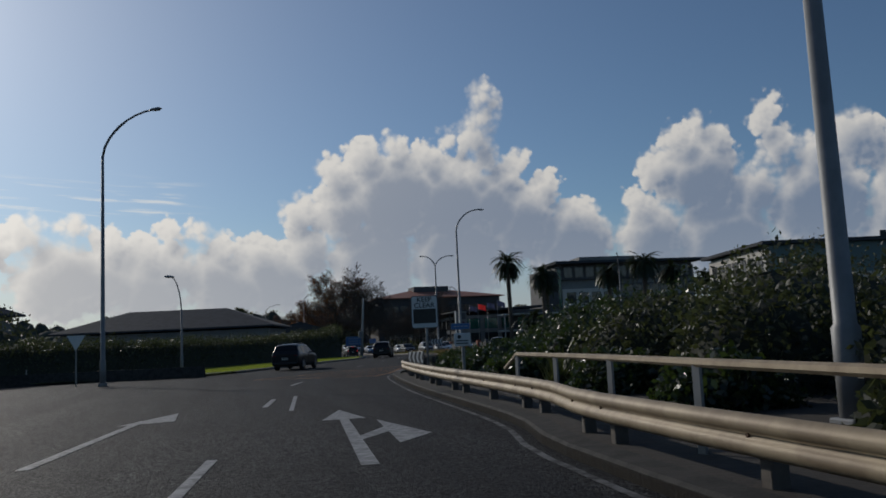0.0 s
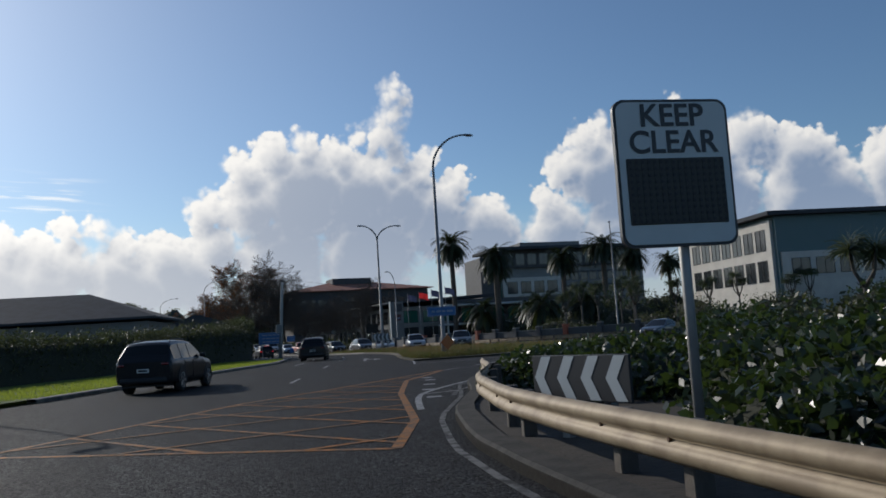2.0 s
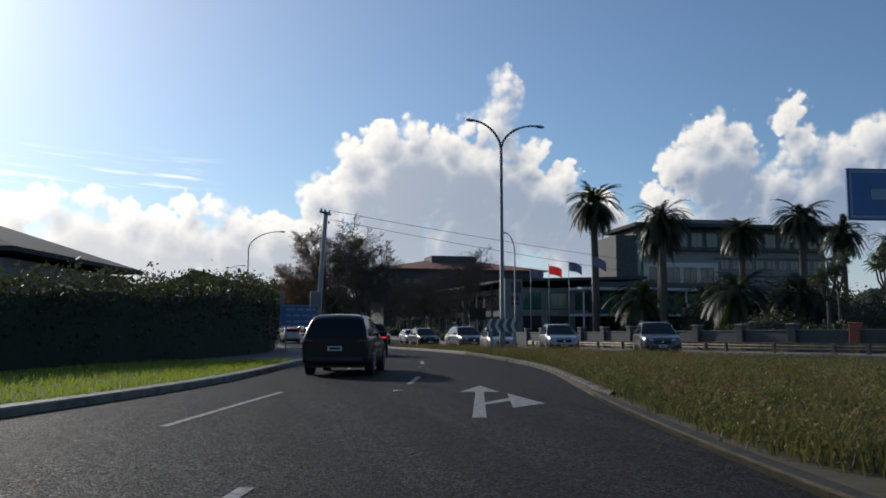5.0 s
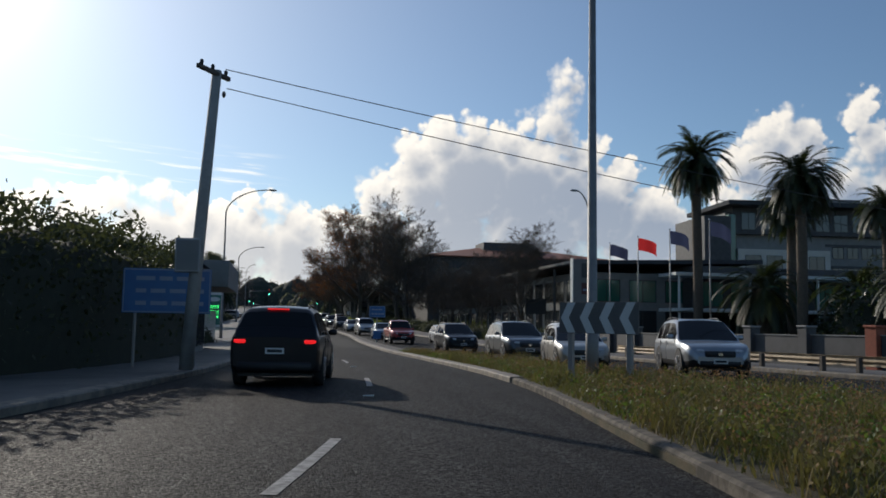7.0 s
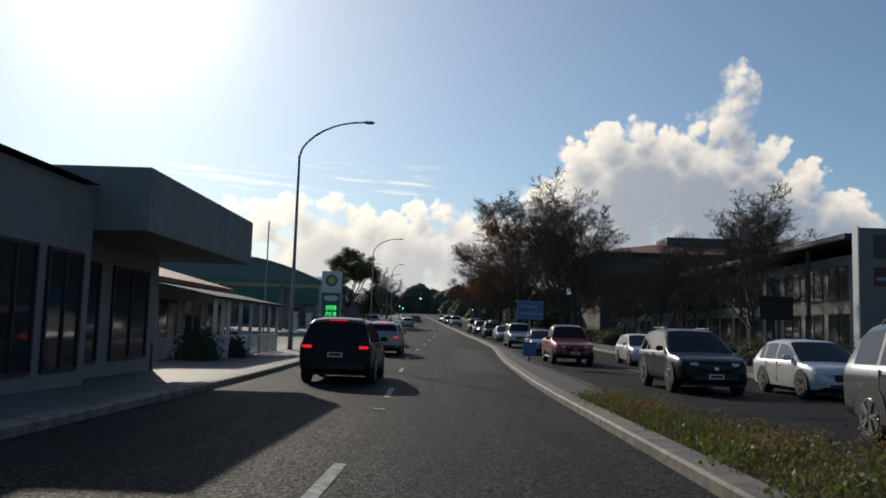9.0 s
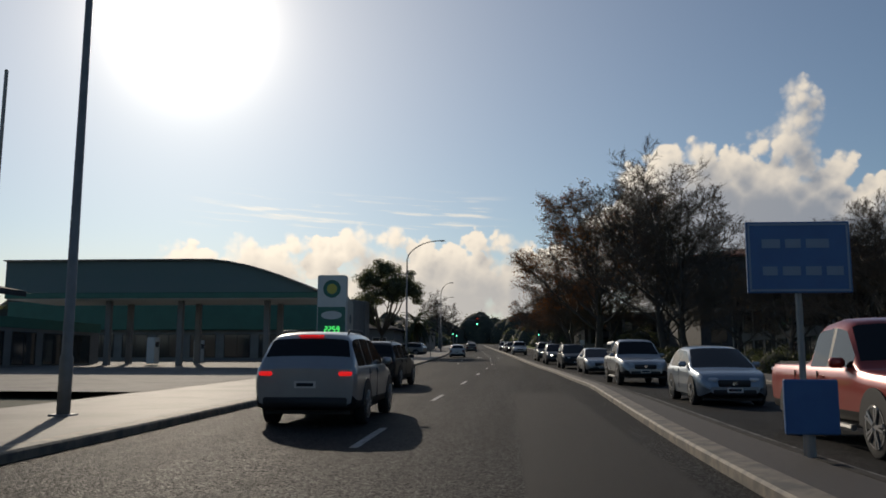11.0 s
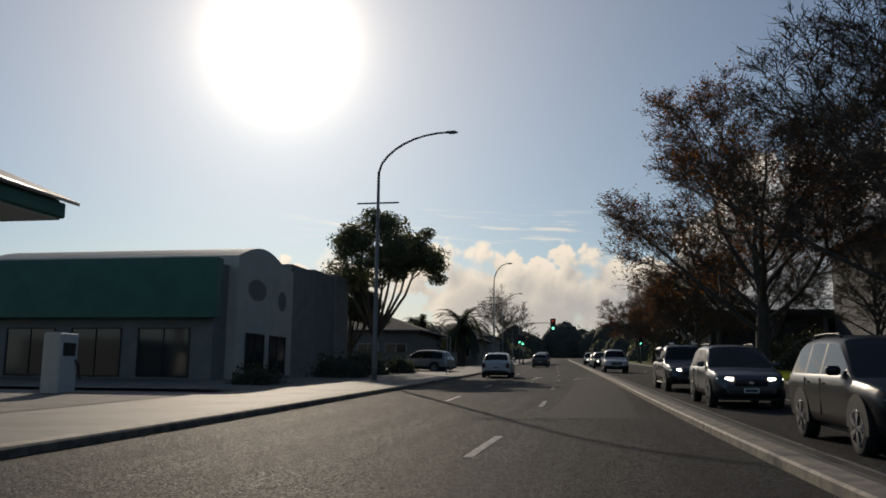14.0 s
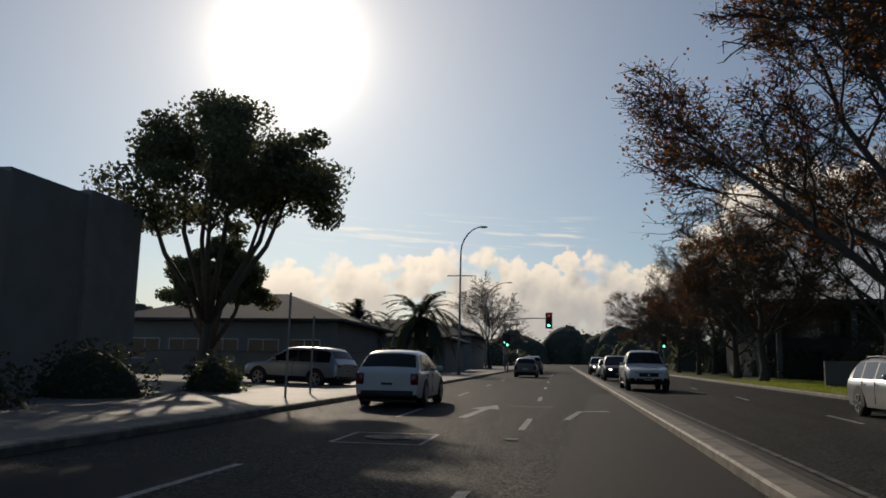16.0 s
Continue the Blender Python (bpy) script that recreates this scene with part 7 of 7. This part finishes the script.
# length, width, height, belt, bonnet height, sill, wheel radius; cabin along the length: tail foot, tail top, front top, screen foot
SHAPES = {
    "suv": (4.65, 1.88, 1.67, 1.06, 1.00, 0.28, 0.365, (-0.478, -0.405, 0.045, 0.235)),
    "van": (4.85, 1.82, 1.72, 1.02, 0.98, 0.26, 0.33, (-0.490, -0.45, 0.12, 0.30)),
    "hatch": (4.15, 1.76, 1.47, 0.93, 0.88, 0.20, 0.32, (-0.47, -0.36, 0.03, 0.25)),
    "sedan": (4.70, 1.80, 1.44, 0.93, 0.86, 0.20, 0.32, (-0.38, -0.21, 0.04, 0.24)),
    "wagon": (4.75, 1.82, 1.47, 0.94, 0.86, 0.20, 0.33, (-0.485, -0.405, 0.04, 0.24)),
    "pickup": (5.25, 1.88, 1.80, 1.10, 1.06, 0.36, 0.39, (-0.135, -0.115, 0.075, 0.205)),
}


def car_shell(shape):
    """The lofted skin of a car, as faces sorted by the part they belong to."""
    L, W, H, belt, bonnet, sill, R, (tail0, tail1, top1, screen0) = SHAPES[shape]
    w = W / 2
    deck = belt + (0.02 if shape in ("sedan", "pickup") else 0.0)
    keys_t = [(-0.5, deck - 0.07), (-0.496, deck - 0.02), (-0.488, deck + (0.0 if shape in ("sedan", "pickup") else 0.03))]
    if shape in ("sedan", "pickup"):
        keys_t.append((tail0 - 0.008, deck + 0.02))
    keys_t += [(tail0, belt + 0.06), (tail1 - 0.006, H - 0.10), (tail1 + 0.02, H - 0.045), (tail1 + 0.10, H - 0.005), ((tail1 + top1) / 2, H + 0.012), (top1 - 0.06, H - 0.01), (top1, H - 0.055),
               (screen0, bonnet + 0.035), (screen0 + 0.02, bonnet + 0.012), (0.36, bonnet - 0.025), (0.43, bonnet - 0.085), (0.47, bonnet - 0.16), (0.49, bonnet - 0.27), (0.4995, bonnet - 0.42)]
    keys_w = [(-0.5, 0.89), (-0.494, 0.935), (-0.475, 0.965), (-0.42, 0.985), (-0.25, 1.0), (0.25, 1.0), (0.36, 0.985), (0.43, 0.945), (0.47, 0.87), (0.49, 0.78), (0.4995, 0.66)]
    keys_s = [(-0.5, sill + 0.10), (-0.485, sill + 0.03), (-0.44, sill), (0.44, sill), (0.48, sill + 0.03), (0.4995, sill + 0.10)]

    def at(keys, f):
        return float(np.interp(f, [k[0] for k in keys], [k[1] for k in keys]))

    def soft(keys, f, by=0.006):
        return (at(keys, f - by) + 2 * at(keys, f) + at(keys, f + by)) / 4

    pillars = {"suv": (-0.085, -0.265), "van": (-0.07, -0.29), "wagon": (-0.085, -0.275), "hatch": (-0.10, -0.30), "sedan": (-0.085,), "pickup": (0.0,)}[shape]
    fs = sorted(set([round(float(f), 4) for f in list(np.linspace(-0.5, 0.4995, 25)) + list(np.linspace(tail0, tail1 + 0.02, 7)) + list(np.linspace(top1, screen0, 7)) + [k[0] for k in keys_w]
                     + [p + d for p in pillars for d in (-0.009, 0.009)]]))
    rings = []
    for f in fs:
        hw, lo, T = w * soft(keys_w, f), at(keys_s, f), soft(keys_t, f)
        b = min(belt + 0.02 * (f + 0.2), T - 0.03)
        h = T - b
        c = min(1.0, h / (H - belt))
        wr = hw * (0.93 - 0.20 * c)
        half = [(0, lo), (hw * 0.80, lo), (hw * 0.955, lo + 0.05), (hw * 0.985, lo + 0.18), (hw, lo + (b - lo) * 0.55), (hw * 0.996, lo + (b - lo) * 0.78), (hw * 0.968, b - 0.04), (hw * 0.935, b),
                (hw * 0.935 + (wr - hw * 0.935) * 0.80, b + 0.80 * h), (wr * 0.955, b + 0.925 * h), (wr * 0.84, b + 0.98 * h), (wr * 0.45, T + 0.008), (0, T + 0.014)]
        ring = [(x, f * L, z) for x, z in half]
        rings.append((f, c, ring))
    groups = collections.defaultdict(list)
    for (f0, c0, r0), (f1, c1, r1) in zip(rings, rings[1:]):
        f, c = (f0 + f1) / 2, min(c0, c1)
        for j in range(12):
            name = "body"
            if j in (0, 1) or (j == 2 and shape in ("suv", "pickup")):
                name = "cladding"
            elif j == 7 and c > 0.28 and tail1 - 0.02 < f < screen0:
                k = next((i for i, p in enumerate(pillars) if abs(f - p) < 0.0095), None)
                name = "pillar %d" % k if k is not None else "side_window %d" % sum(f < p for p in pillars)
            elif j >= 9 and top1 + 0.004 < f < screen0 - 0.012:
                name = "windscreen"
            elif j >= 9 and tail0 + (0.012 if tail1 - tail0 > 0.03 else 0.002) < f < tail1 - 0.004:
                name = "rear_window"
            for s in (1, -1):
                quad = [(s * p[0], p[1], p[2]) for p in ((r0[j], r1[j], r1[j + 1], r0[j + 1]) if s > 0 else (r0[j + 1], r1[j + 1], r1[j], r0[j]))]
                groups[name if name in ("body", "cladding", "windscreen", "rear_window") else name + (" a" if s > 0 else " b")].append(quad)
    for ring, flip in ((rings[0][2], False), (rings[-1][2], True)):
        loop = ring + [(-x, y, z) for x, y, z in reversed(ring[1:-1])]
        groups["nose" if flip else "tailgate"].append(loop[::-1] if flip else loop)
    return groups


def welded(faces):
    bm = bmesh.new()
    seen = {}

    def v(p):
        key = tuple(round(q, 4) for q in p)
        if key not in seen:
            seen[key] = bm.verts.new(p)
        return seen[key]

    for f in faces:
        vs = []
        for p in f:
            q = v(p)
            if q not in vs:
                vs.append(q)
        if len(vs) > 2:
            try:
                bm.faces.new(vs)
            except ValueError:
                pass
    return bm


def build_car(shape, paint, label, lit=False, braking=False, roof_rails=False, light_bar=False, canopy=False):
    """One car, nose along +y, standing on z = 0 at its middle."""
    L, W, H, belt, bonnet, sill, R, (tail0, tail1, top1, screen0) = SHAPES[shape]
    w = W / 2
    name = {"suv": "suv", "van": "people_carrier", "hatch": "hatchback", "sedan": "sedan", "wagon": "estate_car", "pickup": "pickup_truck"}[shape]
    root = thing(name, (0, 0, 0), label, "car")
    deck = belt + (0.02 if shape in ("sedan", "pickup") else 0.0)
    for nm, faces in car_shell(shape).items():
        kind = nm.split(" ")[0]
        mat = paint if kind in ("body", "nose", "tailgate") else (BLACK if kind in ("cladding", "pillar") else CAR_GLASS)
        part(kind, welded(faces), mat, root, "dark lower cladding" if kind == "cladding" else "", kind not in ("nose", "tailgate"))
    wt = w * 0.72
    for s in (-1, 1):
        mir = part("mirror", boxed(-0.11, -0.07, -0.06, 0.09, 0.06, 0.08, 0.035), paint if shape != "van" else BLACK, root, "", True)
        mir.location = (s * (w + 0.06), screen0 * L - 0.45, belt + 0.06)
        for k, dy in enumerate((-0.02, -0.20)):
            part("door_handle", boxed(s * (w + 0.001) - 0.012, dy * L - 0.09, belt - 0.15, s * (w + 0.001) + 0.012, dy * L + 0.09, belt - 0.12), paint, root)
            part("door_seam", boxed(s * (w - 0.006) - 0.01, (dy - 0.035) * L - 0.006, sill + 0.16, s * (w - 0.006) + 0.008, (dy - 0.035) * L + 0.006, belt - 0.06), BLACK, root)
    # wheels
    tyre_me = finish(tubed([(-0.115, 0, 0), (-0.10, 0, 0), (0.10, 0, 0), (0.115, 0, 0), (0.112, 0, 0)], [R * 0.90, R, R, R * 0.92, R * 0.70], 24), True)
    tyre_me.materials.append(TYRE)
    rim = bmesh.new()
    tube(rim, [(0.085, 0, 0), (0.12, 0, 0)], [R * 0.17, R * 0.14], 10)
    for k in range(10):
        an = 2 * math.pi * (k // 2 + (0.12 if k % 2 else -0.12)) / 5
        p = Vector((0.118, math.cos(an) * R * 0.12, math.sin(an) * R * 0.12))
        q = Vector((0.121, math.cos(an) * R * 0.66, math.sin(an) * R * 0.66))
        tube(rim, [p, q], [0.022, 0.026], 4)
    for k in range(20):
        an, an2 = 2 * math.pi * k / 20, 2 * math.pi * (k + 1) / 20
        vs = [rim.verts.new((0.122, math.cos(t) * r, math.sin(t) * r)) for t, r in ((an, R * 0.63), (an2, R * 0.63), (an2, R * 0.70), (an, R * 0.70))]
        rim.faces.new(vs)
    rim_me = finish(rim)
    rim_me.materials.append(ALLOY)
    for s in (-1, 1):
        for f in (-0.29, 0.305):
            wheel = new("wheel")
            wheel.parent = root
            wheel.matrix_local = pose(s * (w - 0.11), f * L, R, 0, 0, 0 if s > 0 else 180)
            part("tyre", tyre_me, TYRE, wheel)
            part("rim", rim_me, ALLOY, wheel, "spoked alloy rim")
            bm = bmesh.new()
            arc = [(math.cos(radians(a)) * (R + 0.075), math.sin(radians(a)) * (R + 0.075)) for a in range(-14, 195, 11)]
            for x in (s * (w - 0.32), s * (w + 0.006)):
                bm.faces.new([bm.verts.new((x, f * L + p, R + 0.02 + q)) for p, q in arc])
            bm.faces.ensure_lookup_table()
            va, vb = list(bm.faces[0].verts), list(bm.faces[1].verts)
            for i in range(len(arc)):
                j = (i + 1) % len(arc)
                bm.faces.new((va[i], va[j], vb[j], vb[i]))
            part("wheel_arch", bm, BLACK, root)
    # lights and trim
    tall = shape in ("pickup", "hatch", "van")
    for s in (-1, 1):
        h = part("headlight", boxed(-0.23, -0.12, -0.055, 0.22, 0.08, 0.055, 0.04), LIT_HEAD if lit else HEADLIGHT, root, "", True)
        h.matrix_local = pose(s * w * 0.66, 0.462 * L, bonnet - 0.24, 0, 0, -s * 27)
        bm = boxed(-0.10 if tall else -0.12, -0.10, -0.14 if tall else -0.038, 0.10 if tall else 0.12, 0.05, 0.15 if tall else 0.038, 0.02)
        t = part("tail_light", bm, BRAKE if braking else TAIL, root, "", True)
        t.matrix_local = pose(s * w * (0.80 if tall else 0.74), -0.487 * L, deck - (0.20 if tall else 0.13), 0, 0, s * 14)
        part("fog_lamp", boxed(s * w * 0.66 - 0.09, 0.474 * L, sill + 0.14, s * w * 0.66 + 0.09, 0.485 * L, sill + 0.21, 0.01), HEADLIGHT, root)
    part("bumper", boxed(-w * 0.62, 0.478 * L, sill + 0.04, w * 0.62, 0.503 * L, sill + 0.24, 0.05), BLACK, root, "dark front air intake", True)
    part("bumper", boxed(-w * 0.80, -0.507 * L, sill + 0.05, w * 0.80, -0.475 * L, sill + 0.25, 0.04), BLACK, root, "dark rear bumper insert", True)
    part("grille", boxed(-w * 0.44, 0.480 * L, bonnet - 0.42, w * 0.44, 0.5035 * L, bonnet - 0.24, 0.03), BLACK, root, "dark grille", True)
    part("emblem", boxed(-0.06, 0.5035 * L, bonnet - 0.36, 0.06, 0.5055 * L, bonnet - 0.29, 0.01), CHROME, root)
    for y, z in ((0.506 * L, sill + 0.20), (-0.503 * L, deck - 0.32 if shape != "pickup" else sill + 0.22)):
        plate = part("number_plate", boxed(-0.19, y - 0.006, z - 0.06, 0.19, y + 0.006, z + 0.06), PLATE, root)
        part("text_bar", boxed(-0.15, y - 0.009 if y < 0 else y + 0.006, z - 0.03, 0.15, y - 0.006 if y < 0 else y + 0.009, z + 0.03), BLACK, plate)
    if braking:
        part("high_brake_light", boxed(-0.22, tail1 * L - 0.07, H - 0.085, 0.22, tail1 * L + 0.03, H - 0.06), BRAKE, root)
    if shape in ("suv", "van", "wagon") or roof_rails:
        for s in (-1, 1):
            x = s * wt * 0.90
            part("roof_rail", tubed([(x, tail1 * L + 0.25, H - 0.06), (x, tail1 * L + 0.4, H + 0.025), (x, (tail1 + top1) / 2 * L, H + 0.04), (x, top1 * L - 0.45, H + 0.025), (x, top1 * L - 0.28, H - 0.05)], 0.018, 6), DARK, root, "", True)
    if shape == "pickup":
        part("bed", boxed(-w * 0.80, -0.475 * L, deck - 0.35, w * 0.80, tail0 * L - 0.05, deck + 0.045), BLACK, root, "black load bed")
        for s in (-1, 1):
            part("side_step", tubed([(s * (w - 0.02), -0.14 * L, sill - 0.04), (s * (w - 0.02), 0.17 * L, sill - 0.04)], 0.045, 7), GALV, root)
    if canopy:
        part("canopy", boxed(-w * 0.84, -0.47 * L, deck + 0.05, w * 0.84, tail0 * L - 0.03, H - 0.06, 0.09), paint, root, "load bed canopy")
        for s in (-1, 1):
            part("side_window", boxed(s * w * 0.845 - 0.004, -0.43 * L, deck + 0.2, s * w * 0.845 + 0.004, tail0 * L - 0.25, H - 0.2), CAR_GLASS, root)
    if light_bar:
        for s in (-1, 1):
            part("roof_lamp", boxed(s * 0.45 - 0.12, top1 * L - 0.16, H + 0.0, s * 0.45 + 0.12, top1 * L - 0.06, H + 0.11, 0.03), CHROME, root)
    part("underbody", boxed(-w * 0.8, -0.45 * L, sill - 0.06, w * 0.8, 0.45 * L, sill + 0.02), BLACK, root)
    return root


def stand(car, x, y, heading):
    """Puts a car on the road; heading in degrees left of +y."""
    car.matrix_world = pose(x, y, gz(y) + 0.003, math.degrees(math.atan2(gz(y + 1.3) - gz(y - 1.3), 2.6)) * (1 if abs(heading) < 90 else -1), 0, heading)
    return car


WHITE_P, SILVER_P, BLACK_P = car_paint("white", (0.60, 0.60, 0.59), 0.0), car_paint("silver", (0.36, 0.37, 0.38), 0.6), car_paint("black", (0.010, 0.011, 0.014), 0.1)
GREY_P, RED_P, BLUE_P, BEIGE_P = car_paint("grey", (0.10, 0.105, 0.11), 0.5), car_paint("red", (0.36, 0.030, 0.018), 0.2), car_paint("pale_blue", (0.26, 0.31, 0.36), 0.5), car_paint("beige", (0.45, 0.42, 0.37), 0.4)

# same way as the camera
stand(build_car("suv", BLACK_P, "black mid-size SUV in the kerb lane beside the verge"), -19.7, -60.7, -23)
stand(build_car("suv", BLACK_P, "black mid-size SUV in the kerb lane before the hedge"), -7.3, -30.0, -17)
stand(build_car("suv", BLACK_P, "black mid-size SUV with lit brake lights by the blue sign", braking=True), -3.5, -11.8, -7)
stand(build_car("suv", BLACK_P, "black mid-size SUV with lit brake lights in the kerb lane", braking=True), -2.95, 16.4, 0)
stand(build_car("suv", SILVER_P, "silver SUV with red tail lights in the kerb lane", braking=True), -3.4, 37.2, 0)
stand(build_car("suv", BLACK_P, "dark SUV in the kerb lane beside the fuel station"), -4.7, 52.3, -3)
stand(build_car("hatch", WHITE_P, "white hatchback in the kerb lane"), -5.9, 117.0, 2)
stand(build_car("hatch", GREY_P, "small grey car waiting near the signals"), -6.2, 158.5, 3)
stand(build_car("suv", GREY_P, "grey SUV waiting near the signals"), -7.0, 174.0, 3)
stand(build_car("suv", SILVER_P, "silver SUV standing across a driveway"), -13.0, 127.5, 78)
# towards the camera
stand(build_car("suv", SILVER_P, "silver SUV in the opposing queue"), 8.7, -8.4, 165)
stand(build_car("hatch", BEIGE_P, "champagne hatchback in the opposing queue"), 6.5, -3.6, 171)
stand(build_car("suv", WHITE_P, "white SUV in the far opposing lane"), 9.3, 4.2, 174)
stand(build_car("suv", GREY_P, "dark grey SUV in the opposing queue"), 6.45, 3.4, 178)
stand(build_car("hatch", WHITE_P, "white hatchback in the far opposing lane"), 9.6, 15.6, 180)
stand(build_car("suv", BLACK_P, "black SUV with pale alloy wheels in the queue", roof_rails=True), 6.6, 16.6, 180)
stand(build_car("pickup", RED_P, "bright red pickup truck in the opposing queue"), 5.6, 33.0, 180)
stand(build_car("hatch", WHITE_P, "small white hatchback in the far opposing lane"), 9.3, 33.6, 180)
stand(build_car("hatch", BLUE_P, "pale blue hatchback in the opposing queue"), 5.6, 43.4, 180)
stand(build_car("pickup", SILVER_P, "silver pickup truck with tall canopy", canopy=True), 5.3, 55.5, 181)
stand(build_car("sedan", SILVER_P, "silver sedan in the opposing lane"), 5.2, 69.5, 182)
stand(build_car("suv", BLACK_P, "dark SUV in the opposing lane"), 4.6, 79.5, 182)
stand(build_car("suv", GREY_P, "dark grey SUV in the opposing lane", lit=True), 4.0, 90.5, 182)
stand(build_car("pickup", GREY_P, "dark grey pickup with roof lamps and canopy", lit=True, light_bar=True, canopy=True), 3.6, 100.8, 183)
stand(build_car("wagon", SILVER_P, "silver estate car in the far opposing lane"), 7.0, 115.8, 183)
stand(build_car("pickup", WHITE_P, "white pickup truck in the opposing lane"), 1.45, 134.0, 183)
stand(build_car("suv", BLACK_P, "dark SUV far along the opposing lane", lit=True), 0.5, 152.0, 183)
stand(build_car("hatch", WHITE_P, "white car far along the opposing lane"), 0.0, 164.0, 183)
stand(build_car("suv", GREY_P, "grey SUV far along the opposing lane", lit=True), -0.8, 176.0, 183)
stand(build_car("sedan", GREY_P, "grey car passing behind the island"), 19.5, -36.0, 120)
stand(build_car("suv", GREY_P, "dark grey SUV passing behind the island"), 10.3, -17.0, 158)
